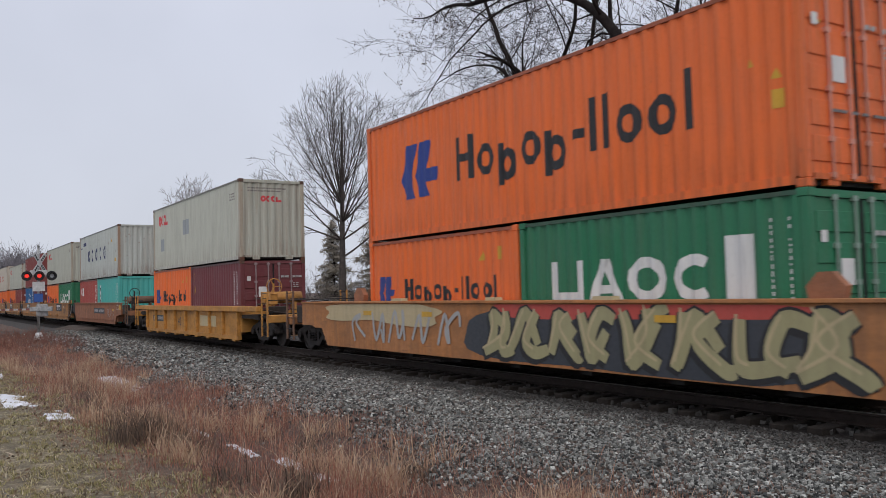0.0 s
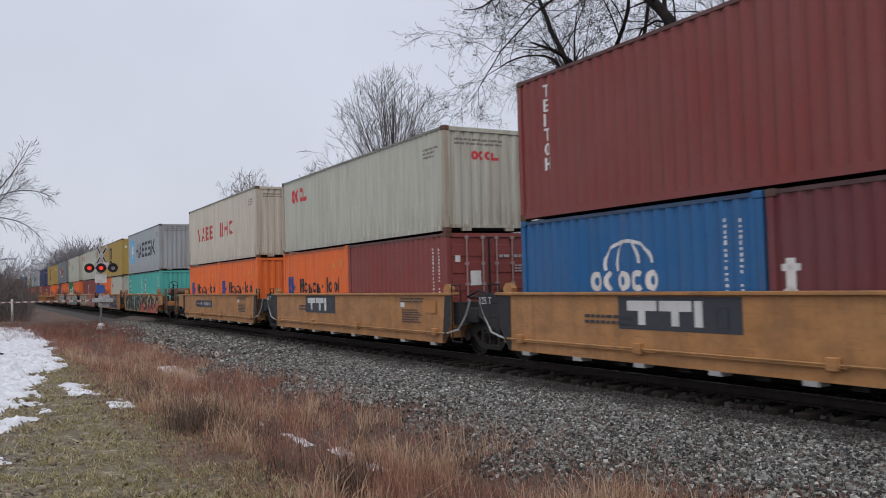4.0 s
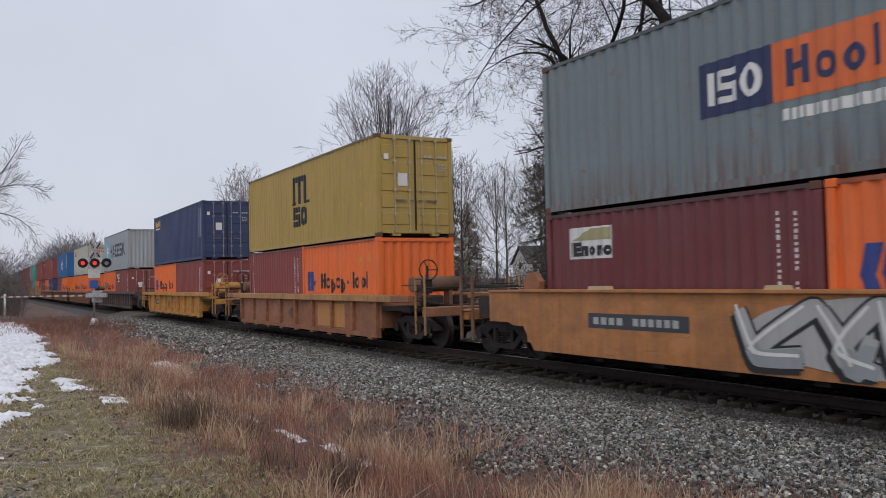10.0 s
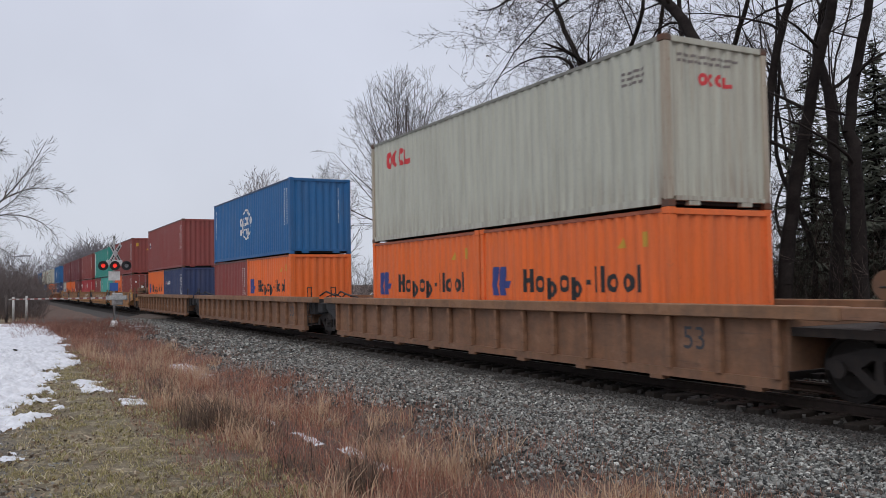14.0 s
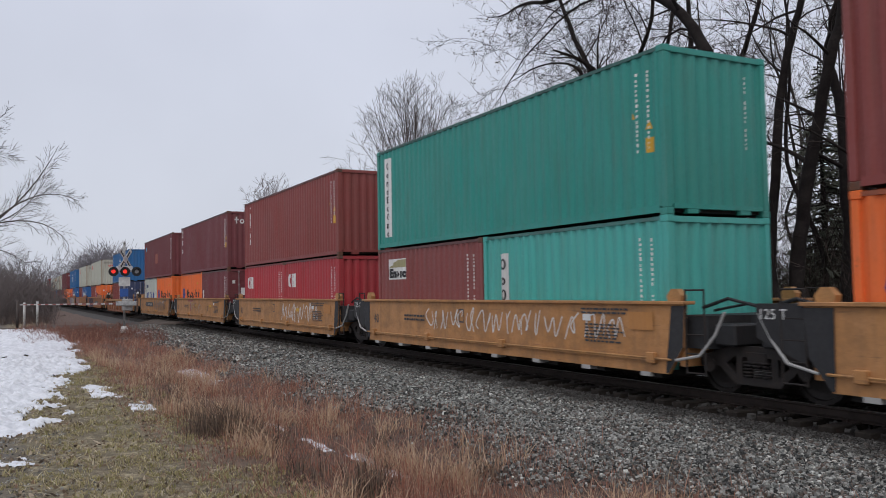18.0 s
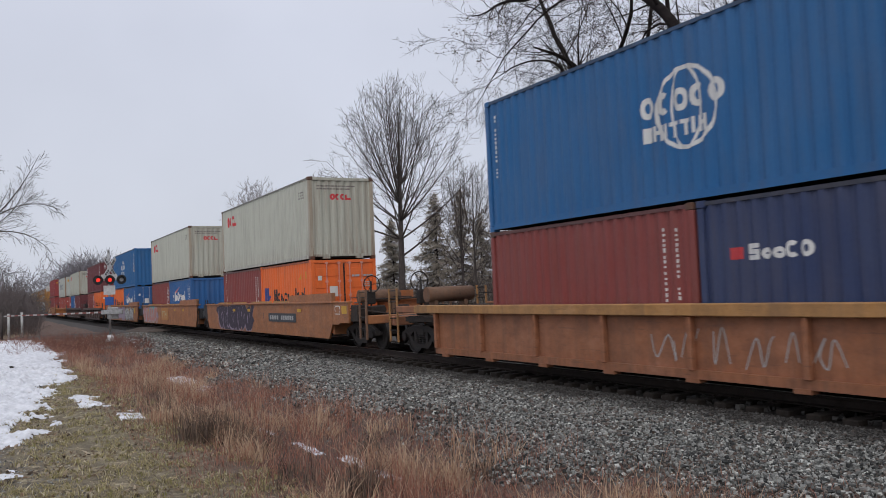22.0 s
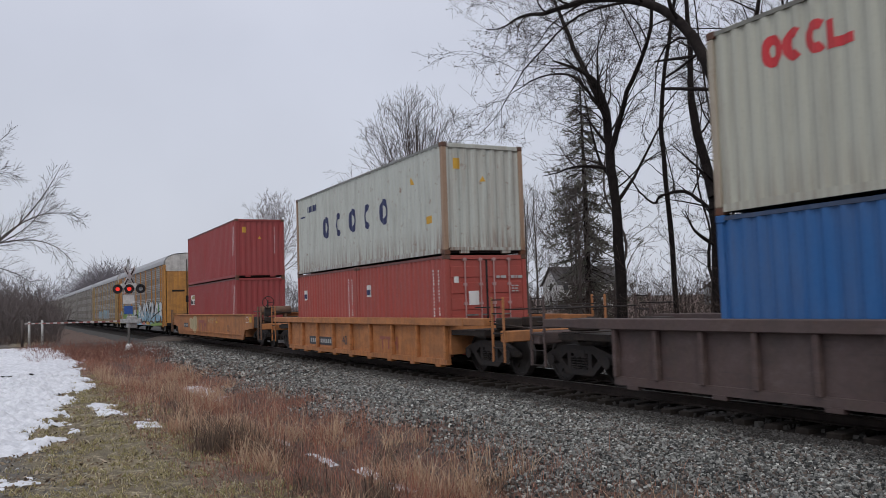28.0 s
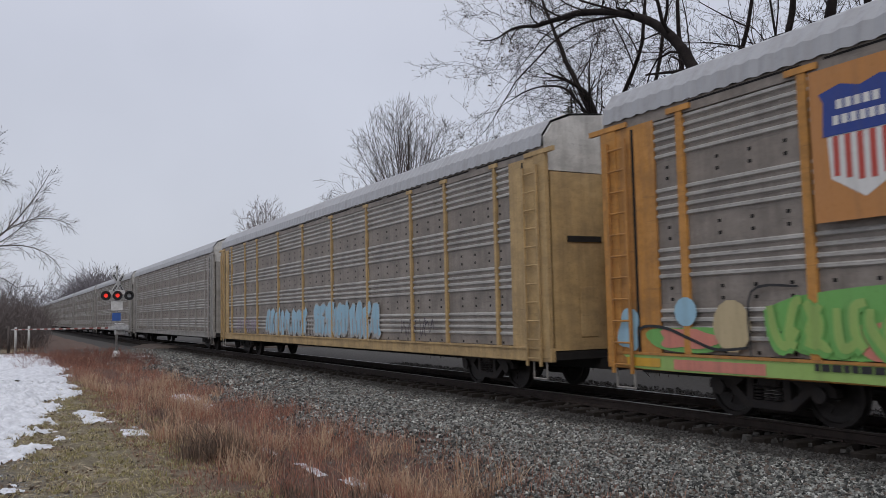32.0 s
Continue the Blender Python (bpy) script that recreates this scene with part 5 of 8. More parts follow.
                def stand(bm):
                    cyl(bm, (-0.85, yb + sy * 0.35, 1.05), (-0.85, yb + sy * 0.35, 2.05), 0.035, n=8)
                    for k in range(12):
                        a, b = math.tau * k / 12, math.tau * (k + 1) / 12
                        cyl(bm, (-0.85 + 0.26 * math.cos(a), yb + sy * 0.42, 1.95 + 0.26 * math.sin(a)), (-0.85 + 0.26 * math.cos(b), yb + sy * 0.42, 1.95 + 0.26 * math.sin(b)), 0.018, n=5)
                    for k in range(3):
                        a = math.tau * k / 3
                        cyl(bm, (-0.85, yb + sy * 0.42, 1.95), (-0.85 + 0.26 * math.cos(a), yb + sy * 0.42, 1.95 + 0.26 * math.sin(a)), 0.014, n=5)
                    box(bm, -0.98, -0.72, yb + sy * 0.22, yb + sy * 0.4, 1.35, 1.72, 0.02)
                shared_part("brake_stand", (size, sy, round(reach, 2)), stand, mat if colour == "amber" else M_STILE if colour == "ochre" else M_IRON, car, "hand brake wheel on its stand")
            bogie(car, yb)
        else:
            def joint(bm):
                o = [(-1.36, inner), (1.36, inner), (1.3, inner + sy * 0.55), (0.62, yb - sy * 0.5), (0.5, yb), (-0.5, yb), (-0.62, yb - sy * 0.5), (-1.3, inner + sy * 0.55)]
                a = [bm.verts.new((x, y, 0.72)) for x, y in o]
                b = [bm.verts.new((x, y, 1.24)) for x, y in o]
                for i in range(8):
                    bm.faces.new((a[i], a[(i + 1) % 8], b[(i + 1) % 8], b[i]))
                bm.faces.new(a[::-1]); bm.faces.new(b)
                for x in (-1, 1):
                    box(bm, x * 0.7, x * 1.3, yb - sy * 0.62, yb - sy * 0.2, 0.78, 1.12, 0.03)
                bmesh.ops.recalc_face_normals(bm, faces=bm.faces)
            shared_part("end_joint", (size, sy, round(reach, 2)), joint, M_BLACK, car, "black painted joint over the shared bogie")
            for x in (-1.43, 1.43):
                def ladder(bm):
                    for y in (inner + sy * 0.2, inner + sy * 0.6):
                        cyl(bm, (x, y, 0.32), (x, y, 1.66), 0.017, n=6)
                    for z in (0.34, 0.64, 0.94, 1.24, 1.64):
                        rod(bm, [(x, inner + sy * 0.2, z), (x, inner + sy * 0.6, z)], 0.015)
                shared_part("end_ladder", (size, sy, x), ladder, M_IRON, car)
            def hoses(bm):
                rod(bm, [(-0.95, inner + sy * 0.1, 1.35), (-1.0, yb - sy * 0.6, 1.5), (-0.9, yb, 1.36)], 0.028)
                rod(bm, [(-0.7, inner + sy * 0.1, 1.3), (-0.75, yb - sy * 0.4, 1.42), (-0.7, yb, 1.32)], 0.022)
            shared_part("air_hose", (size, sy, round(reach, 2)), hoses, M_BLACK, car)
            if colour == "ochre":
                shared_part("brake_pipe", (size, sy, round(reach, 2)), lambda bm: rod(bm, [(-SIDE_X - 0.05, inner, zb + 0.24), (-SIDE_X - 0.03, inner + sy * 0.5, zb + 0.34), (-SIDE_X, inner + sy * 0.8, 0.95), (-SIDE_X, inner + sy * 1.0, 1.3)], 0.024), INK["lightgrey"], car, "pale looped brake pipe")
            if sy > 0:
                o2 = [(hb + 0.16, zt), (hb + 0.16, 0.62), (hb + 0.62, 0.80), (hb + 0.98, 0.95), (hb + 0.98, zt)]
                for x in (-1, 1):
                    shared_part("joint_cheek", (size, style, x), lambda bm: prism(bm, o2, x * (SIDE_X + 0.02), x * (SIDE_X - 0.08)), M_BLACK, car, "black painted end plate")
                if colour == "ochre":
                    decal("lettering", "cheek" + str(size), words("125 T", -hb - 0.94, 1.22, 0.15), "white", car, SIDE_X + 0.02, "side", 0.004, False)
            if sy < 0:
                bogie(car, yb)
    if style == "smooth" and colour in ("tan", "copper"):
        # rolled strips along the top flange, pale pads and rusty corner guides
        for u, w in ((-5.2, 0.9), (-2.6, 0.8), (0.6, 1.2), (3.4, 0.9)) if colour == "copper" else ((-4.3, 0.25), (-0.6, 0.18), (2.5, 0.25)):
            def roll(bm):
                prism(bm, [(-w, zt + 0.02), (w, zt + 0.02), (w - 0.03, zt + 0.085), (-w + 0.03, zt + 0.085)], -SIDE_X - 0.07, -SIDE_X + 0.1)
            r = shared_part("top_strip", (w,), roll, CHORD["rust"] if colour == "copper" else INK["sand"], car)
            r.location = (0, -u, 0)
    if style == "smooth" and colour in ("tan", "ochre"):
        for sy in (-1, 1):
            for sx in (-1, 1):
                k = 1.0 if colour == "tan" else 0.6
                def guide(bm):
                    prism(bm, [(k * y, zt + 0.02 + k * z) for y, z in ((-0.24, 0), (0.24, 0), (0.27, 0.16), (0.10, 0.34), (-0.10, 0.34), (-0.27, 0.16))], sx * (SIDE_X - 0.02), sx * (SIDE_X - 0.15))
                gd = shared_part("corner_guide", (sx,), guide, CAR["rust"] if colour == "tan" else CHORD["rust"], car, "rusty steel corner guide")
                gd.location = (0, sy * 6.38, 0)
    if colour == "ochre":
        shared_part("air_pipe", (size,), lambda bm: rod(bm, [(-SIDE_X - 0.07, -hb + 0.15, zb + 0.24), (-SIDE_X - 0.07, hb - 0.2, zb + 0.24)], 0.022), CHORD["rust"], car, "thin pipe along the lower side")
        for y in (-hb + 0.6, -1.2, 2.4, hb - 0.7):
            br = shared_part("pipe_bracket", (size,), lambda bm: box(bm, -SIDE_X - 0.12, -SIDE_X - 0.03, -0.09, 0.09, zb + 0.16, zb + 0.34, 0.012), mat, car)
            br.location = (0, y, 0)
        paintwork = list(paintwork) + [("end_paint", [[(hb - 0.3, zb + 0.02), (hb - 0.24, zb + 0.02), (hb + 0.1, zb + 0.45), (hb + 0.15, zt), (hb - 0.14, zt)], [(-hb + 0.3, zb + 0.02), (-hb + 0.32, zt), (-hb - 0.15, zt), (-hb - 0.1, zb + 0.45), (-hb + 0.24, zb + 0.02)]], "black"), ("stencil_frame", ring(-0.75, 0.93, 0.24, 0.32, 0.03), "charcoal"), ("stencil_rows", small_rows(4.0, 1.30, 1.5, 2, 0.035) + small_rows(4.1, 1.02, 1.1, 6, 0.03) + small_rows(-3.8, 1.02, 1.4, 2, 0.05), "charcoal"), ("stencil_patch", [rect(5.35, 0.98, 0.6, 0.3)], "ochre_paint"), ("white_label", [rect(4.05, 1.10, 0.24, 0.12)], "white")]
    if colour == "copper":
        for x in (-1, 1):
            def parapet(bm):
                prism(bm, [(-hb - 0.1, zt + 0.02), (-4.1, zt + 0.02), (-4.3, zt + 0.26), (-hb - 0.1, zt + 0.30)], x * (SIDE_X + 0.03), x * (SIDE_X - 0.1))
            shared_part("end_parapet", (size, x), parapet, mat, car)
    if style == "ribbed":
        for sx in (-1, 1):
            for i in range(9):
                y = -hb + 0.5 + (2 * hb - 1.0) * i / 8
                r = put("bottom_lug", shared(("bottom_lug", mat.name, sx), lambda bm: box(bm, sx * (SIDE_X + 0.06), sx * (SIDE_X - 0.1), -0.14, 0.14, zb - 0.14, zb - 0.07)), mat, car)
                r.location = (0, y, 0)
    face = SIDE_X + 0.03 if style == "smooth" else SIDE_X - 0.02
    for k, (nm, polys, ink) in enumerate(paintwork):
        if style == "smooth":
            polys = clip(polys, zb + 0.02, zt - 0.05)
        decal(nm, f"{near_y}{k}", polys, ink, car, face, "side", 0.004 + 0.003 * k, False)
    car.matrix_basis = pose(TRACK_X, near_y + 6.095, 0)
    MOVING.append(car)
    return tagged(car, label, "rail car", "cars of the train")


def plate(u, z=0.83, w=3.2, h=0.32):
    """A dark plate with a row of pale blocks for the car's number."""
    return [("number_plate", [rect(u, z, w, h)], "charcoal"), ("number_blocks", [rect(u + w * (0.06 + 0.085 * k), z + h * 0.26, w * 0.058, h * 0.48) for k in range(4)] + [rect(u + w * (0.48 + 0.075 * k), z + h * 0.26, w * 0.052, h * 0.48) for k in range(6)], "lightgrey")]


def logo(u, z=0.84, w=2.65, h=0.56):
    return [("logo_plate", [rect(u, z, w, h)], "charcoal"), ("logo_mark", strip("TTI", u + 0.22, z + 0.08, h - 0.16, 0.42, 1.75, 0.14), "white")]


def yellow(*us, z=1.0):
    return [("reflector", [rect(u, z, 0.42, 0.11) for u in us], "yellow")]


def bulk(seed, u0, u1, fill, line, z0=0.3, z1=1.42, fat=0.2, rim=0.1, back=None, light=None, shade=None, wide=0.8):
    """Fat crooked shapes side by side, each a thick bent stroke with a rim, a shine and a cast shade; they spell nothing."""
    rnd, h, u = random.Random(seed), z1 - z0, u0
    rims, body, shine, dark = [], [], [], []
    while u < u1 - 0.35 * h:
        w = h * rnd.uniform(0.75, 1.15) * wide
        x0, x1, a, b = u + 0.17 * h, u + w - 0.1 * h, z0 + h * rnd.uniform(0.12, 0.2), z1 - h * rnd.uniform(0.12, 0.22)
        m, c = (a + b) / 2 + rnd.uniform(-0.1, 0.1) * h, (x0 + x1) / 2
        j = lambda k: rnd.uniform(-k, k)
        lo, hi = (a, b) if rnd.random() < 0.5 else (b, a)
        sk = [[(x0 + j(0.12) * w, lo), (x0 + (0.15 + j(0.15)) * w, m + j(0.15) * h), (c + j(0.2) * w, hi), (x1 + j(0.1) * w, m + j(0.25) * h)],
              [(x1 + j(0.12) * w, hi), (c + j(0.25) * w, m + j(0.2) * h), (x1 + j(0.15) * w, lo), (x1 + 0.2 * w, lo + j(0.1) * h)]]
        if rnd.random() < 0.5:
            sk.append([(c + j(0.3) * w, b + 0.05 * h), (c + j(0.3) * w, m), (x0 + j(0.2) * w, a - 0.04 * h)])
        for p in sk:
            rims += stroke(p, (fat + rim) * h) + stroke([(q - 0.05 * h, z - 0.06 * h) for q, z in p], (fat + rim * 0.7) * h)
            body += stroke(p, fat * h)
            shine += stroke([(q - 0.05 * h, z + 0.06 * h) for q, z in p[:3]], 0.05 * h)
            tide = z0 + h * (0.34 + 0.14 * math.sin(p[0][0] * 5))
            dark += [[(q, min(z, tide + 0.05 * h * math.sin(q * 11))) for q, z in quad] for quad in stroke(p, fat * 0.9 * h) if min(z for _, z in quad) < tide - 0.06 * h]
        u += w * rnd.uniform(0.86, 1.0)
    out = [("spray_patch", blob(seed, u0 - 0.25, u1 + 0.25, z0 - 0.15, z1 + 0.15), back)] if back else []
    out += [("spray_rim", rims, line), ("spray_fill", body, fill)]
    out += [("spray_shade", dark, shade)] if shade else []
    return out + ([("spray_shine", shine, light)] if light else [])


def tag(seed, u0, u1, line, z0=0.55, z1=1.15, fat=0.07):
    return [("spray_line", spray(seed, u0, u1, z0, z1, fat), line)]


def num(text, u, z, h, ink="charcoal"):
    return [("lettering", words(text, u, z, h), ink)]


LOADS = dict(
    ORANGE=("orange", "arrow_word"), GREEN=("green", "white_word"), GOLD=("wine", "gold_column"), MAROON=("maroon", "serial"), ROSE=("rose", "serial"), SCARLET=("red", "corner_word"), BRICK=("brick", "corner_word"),
    TEAL=("teal", "label"), SIDE=("wine", "column_side"), GLOBE=("blue", "globe_small"), CREAM=("cream", "red_low"), RUST=("rose", "plate"), COLUMN=("maroon", "column"), SEA=("navy", "white_small"),
    RINGS=("pale", "rings_navy_small"), SLANT=("sky", "slant_word"), BLU=("sky", "serial"), PLS=("brick", "plate_small"), WIN=("wine", "plate"), CLA=("claret", "serial"))
SAY = dict(claret="dark claret red", orange="bright orange", green="dark green", wine="wine red", maroon="faded maroon", rose="faded rust-red", red="scarlet red", brick="brick red", teal="pale turquoise", blue="bright blue", cream="greyish cream",
           navy="dark navy blue", pale="pale grey", sky="mid blue", jade="jade green", mustard="mustard yellow", grey="light grey", slate="slate grey", ivory="ivory white")


def load(near_y, upper, marks, up_doors, lowers, low_doors):
    c, base = near_y + 6.095, 0.32
    if len(lowers) == 2:
        for sy, key, dr in ((1, lowers[0], False), (-1, lowers[1], low_doors)):
            colour, mark = LOADS[key]
            ms = [side_mark(mark)] + ([side_mark("serial")] if mark not in ("serial", "white_word", "red_low", "arrow_word") else [])
            container(colour, 6.06, 2.591, (TRACK_X, c + sy * 3.06, base), dr, f"{SAY[colour]} twenty-foot steel shipping container in a well car", ms)
    else:
        colour, mark = LOADS[lowers[0]]
        container(colour, 12.19, 2.896, (TRACK_X, c, base), low_doors, f"{SAY[colour]} forty-foot steel shipping container in a well car", [side_mark("serial"), side_mark("plate")])
    container(upper, 12.19, 2.591 if "low" in marks else 2.896, (TRACK_X, c, base + (2.591 if len(lowers) == 2 else 2.896)), up_doors, f"{SAY[upper]} forty-foot corrugated shipping container stacked on top", [side_mark(m) for m in marks if m != "low"])


OO = ["red_small", "serial_dark"]
C40, A40, C53, A53 = ('c', 1.8), ('a', 1.65), ('c', 3.85), ('a', 3.75)
NEAR_Y = [6.45, 28.34, 48.43, 64.15, 79.44, 94.77, 110.27, 130.81, 146.29, 162.17, 178.06, 193.73, 213.66, 233.67, 255.58, 279.2, 299.07, 319.37, 339.69, 355.26, 370.75, 386.29, 401.83, 423.79, 447.69, 467.26, 486.86,
          508.98, 530.83, 552.15, 574.09]
tan_l, rib_l = "well car with smooth weathered sides", "well car with ribbed weathered sides"
TRAIN = [
    ("orange", ["arrow_word", "sticker", "sticker_end"], True, ["ORANGE", "GREEN"], True, "smooth", "tan", 53, C53, C53, [("spray_patch", blob(3, -2.0, 7.0, 0.2, 1.5), "charcoal"), ("spray_rust", blob(4, -1.2, 6.6, 1.12, 1.5), "crimson")] + bulk(1, -0.9, 6.6, "khaki", "black", fat=0.22, rim=0.08, light="sand", wide=1.0) + [("faded_patch", blob(5, -8.4, -2.0, 0.9, 1.5), "sand")] + tag(2, -6.5, -1.8, "lightgrey", 0.45, 1.3, 0.12) + yellow(3.6, -3.2, -6.0, z=1.12)),
    ("cream", OO + ["patch"], False, ["ORANGE", "GOLD"], True, "ribbed", "amber", 40, C40, C40, plate(-5.5, 0.62, 1.9, 0.28) + num("40", -1.3, 0.5, 0.36) + [("repaint_patch", [rect(1.9, 0.55, 2.0, 0.4)], "sand")]),
    ("pale", ["rings_navy"], False, ["BRICK", "TEAL"], False, "smooth", "rust", 40, C40, A40, plate(0.22) + tag(5, 4.2, 6.2, "lightgrey", 0.6, 1.2, 0.04) + yellow(5.6)),
    ("cream", OO, False, ["ORANGE", "GREEN"], False, "smooth", "ochre", 40, A40, A40, logo(0.55) + num("E", -2.4, 0.86, 0.2)),
    ("maroon", ["column", "serial"], False, ["GLOBE", "SIDE"], True, "smooth", "ochre", 40, A40, A40, logo(-2.9) + num("E", 2.2, 0.86, 0.2)),
    ("cream", OO + ["low"], False, ["ORANGE", "MAROON"], True, "smooth", "ochre", 40, A40, A40, logo(-3.16)),
    ("ivory", ["red_word", "serial_dark"], False, ["ORANGE", "ORANGE"], False, "smooth", "ochre", 40, A40, C40, plate(-3.6)),
    ("grey", ["star_word", "serial_dark"], False, ["TEAL", "TEAL"], False, "smooth", "tan", 40, C40, A40, [("spray_patch", blob(9, -6.2, 1.4, 0.3, 1.42), "aqua"), ("spray_patch_red", blob(10, 0.4, 6.3, 0.3, 1.1), "coral"), ("spray_patch_pale", blob(8, 1.0, 6.4, 0.7, 1.42), "sand")] + [("spray_green", blob(30, -6.2, -3.6, 0.28, 0.9) + blob(31, -1.6, 0.9, 0.28, 0.9), "lime")] + bulk(11, -6.0, 0.6, "black", "khaki", fat=0.30, rim=0.06, wide=0.95) + bulk(12, 0.9, 6.3, "black", "sand", fat=0.24, rim=0.07, wide=1.15) + [("spray_flames", [[(q - 0.4, 0.3), (q + 0.4, 0.3), (q + 0.18, 0.62), (q + 0.1, 0.98), (q - 0.08, 0.7), (q - 0.2, 0.8)] for q in (0.9, 1.5, 3.2, 4.2, 5.3, 6.0)], "crimson")] + yellow(-2.6, 0.6, 3.4, z=1.12)),
    ("mustard", ["two_rows", "sticker_end"], True, ["ORANGE", "CREAM"], False, "smooth", "tan", 40, A40, A40, [("spray_patch", blob(32, -6.2, -0.6, 0.3, 1.45), "dullrose")] + bulk(14, -5.8, -0.8, "charcoal", "lightgrey", 0.3, 1.4, 0.2, 0.07, wide=0.75) + tag(13, -5.4, -1.2, "lightgrey", 0.5, 1.2, 0.06) + [("spray_patch_dark", blob(33, 0.4, 5.1, 0.28, 1.45), "ghost")] + bulk(15, 0.7, 4.9, "purple", "lightgrey", 0.3, 1.42, 0.26, 0.07, wide=0.75) + tag(16, 5.0, 6.1, "sand", 0.4, 1.1, 0.05)),
    ("cream", OO, False, ["COLUMN", "ROSE"], True, "smooth", "tan", 40, A40, A40, [("spray_field", [rect(-6.2, 0.28, 12.5, 1.15)], "dullrose"), ("spray_field_grey", blob(34, -6.2, -0.6, 0.28, 1.5), "lightgrey"), ("spray_field_pink", blob(35, -0.8, 6.6, 0.2, 1.55), "pink")] + bulk(17, -6.0, -0.6, "sand", "charcoal", fat=0.24, rim=0.08, light="white", shade="khaki", wide=0.95) + bulk(18, -0.4, 6.2, "coral", "black", fat=0.25, rim=0.08, light="pink", shade="pink", wide=1.1) + [("spray_drop", rounded(4.2, 0.45, 0.6, 0.85, 0.26), "black"), ("spray_drop_core", rounded(4.4, 0.6, 0.2, 0.5, 0.1), "sky")] + yellow(5.3, 2.4, -3.6, z=1.05)),
    ("cream", OO + ["patch"], False, ["GREEN", "ORANGE"], False, "smooth", "tan", 40, A40, A40, [("spray_field", blob(36, -6.4, -0.3, 0.2, 1.55), "sand")] + bulk(20, -6.2, -0.7, "lightgrey", "charcoal", fat=0.22, rim=0.08, light="white", shade="faint", wide=0.85) + [("faded_logo", strip("TT", -0.4, 0.55, 0.62, 0.3, 0.95, 0.1), "crimson")] + [("spray_field_pale", blob(37, 0.9, 6.5, 0.2, 1.55), "sand")] + bulk(21, 1.3, 6.4, "aqua", "black", fat=0.25, rim=0.09, light="white", wide=1.05) + yellow(2.0, 5.2, z=1.1)),
    ("slate", ["panel_word", "serial_end"], False, ["WIN", "ORANGE"], True, "smooth", "tan", 40, A40, C40, plate(-4.6, 0.79, 2.4, 0.26) + [("spray_patch", blob(22, -1.6, 6.2, 0.3, 1.42), "lightgrey")] + bulk(23, -1.4, 5.9, "lightgrey", "black", fat=0.24, rim=0.07, light="white", shade="faint", wide=1.05)),
    ("mustard", ["two_rows", "sticker_end"], True, ["COLUMN", "ORANGE"], False, "ribbed", "rust", 40, C40, C40, [("repaint_patch", [rect(1.9, 0.34, 2.2, 0.7)], "ochre_paint")] + num("40", -0.9, 0.5, 0.36)),
    ("navy", ["gold_small", "serial_end", "serial"], True, ["ORANGE", "MAROON"], True, "ribbed", "amber", 40, C40, C40, plate(-5.4, 0.62, 2.2, 0.26) + num("40", -1.2, 0.45, 0.42) + [("faded_logo", strip("TTH", 0.6, 0.45, 0.38, 0.25, 1.0, 0.1), "crimson")]),
    ("grey", ["star_word", "serial_end"], False, ["ORANGE", "RUST"], True, "ribbed", "dark", 53, C53, C53, [("faded_word", strip("IUHCIVAH", -3.7, 0.36, 0.72, 0.16, 1.2, 0.5), "ghost")]),
    ("cream", OO, False, ["ORANGE", "ORANGE"], False, "ribbed", "brown", 53, C53, A53, num("53", 6.5, 0.62, 0.36)),
    ("blue", ["globe", "serial", "serial_end"], False, ["MAROON", "ORANGE"], False, "ribbed", "brown", 53, A53, A53, num("53", 6.5, 0.62, 0.36)),
    ("maroon", ["plate_small", "serial"], False, ["ORANGE", "SEA"], False, "ribbed", "brown", 53, A53, ('c', 2.5), tag(29, 0.5, 2.6, "lightgrey", 0.4, 1.0, 0.04)),
    ("maroon", ["column", "serial", "sticker_end", "serial_end"], False, ["ORANGE", "COLUMN"], True, "smooth", "ochre", 40, C40, A40, plate(0.1) + num("8", -0.9, 0.9, 0.2) + tag(30, -4.6, -3.2, "white", 0.5, 1.2, 0.04)),
    ("jade", ["label_tall", "sticker", "serial_end", "serial"], False, ["RUST", "TEAL"], False, "smooth", "ochre", 40, A40, A40, tag(31, -2.4, 5.3, "white", 0.72, 1.28, 0.06) + num("40", -5.9, 0.8, 0.26)),
    ("maroon", ["column", "serial", "sticker"], False, ["SCARLET", "SCARLET"], False, "smooth", "ochre", 40, A40, A40, tag(33, 0.4, 4.4, "white", 0.6, 1.3, 0.07) + num("40", -5.9, 0.8, 0.26) + yellow(2.2)),
    ("wine", ["tex", "serial", "sticker"], False, ["ORANGE", "SIDE"], True, "smooth", "ochre", 40, A40, A40, [("spray_patch", [rect(-2.8, 1.26, 1.5, 0.12), rect(-2.15, 0.72, 0.28, 0.54)], "dullrose")] + tag(35, -2.2, -1.0, "lightgrey", 0.78, 1.3, 0.05) + tag(36, -0.4, 0.9, "lightgrey", 0.62, 1.16, 0.04) + num("40", -5.9, 0.8, 0.26) + num("E", 2.55, 0.78, 0.26) + yellow(-0.7, 3.1)),
    ("wine", ["dot", "serial"], False, ["RINGS", "ORANGE"], False, "smooth", "ochre", 40, A40, C40, num("40", -5.6, 0.8, 0.26) + plate(-3.5) + tag(37, 0.2, 4.2, "ghost", 0.5, 1.35, 0.05) + tag(38, 0.3, 3.9, "ghost", 0.5, 1.3, 0.05)),
    ("blue", ["globe", "serial", "serial_end"], False, ["MAROON", "SEA"], True, "ribbed", "rust", 53, C53, C53, tag(39, -1.0, 2.4, "lightgrey", 0.35, 1.0, 0.04)),
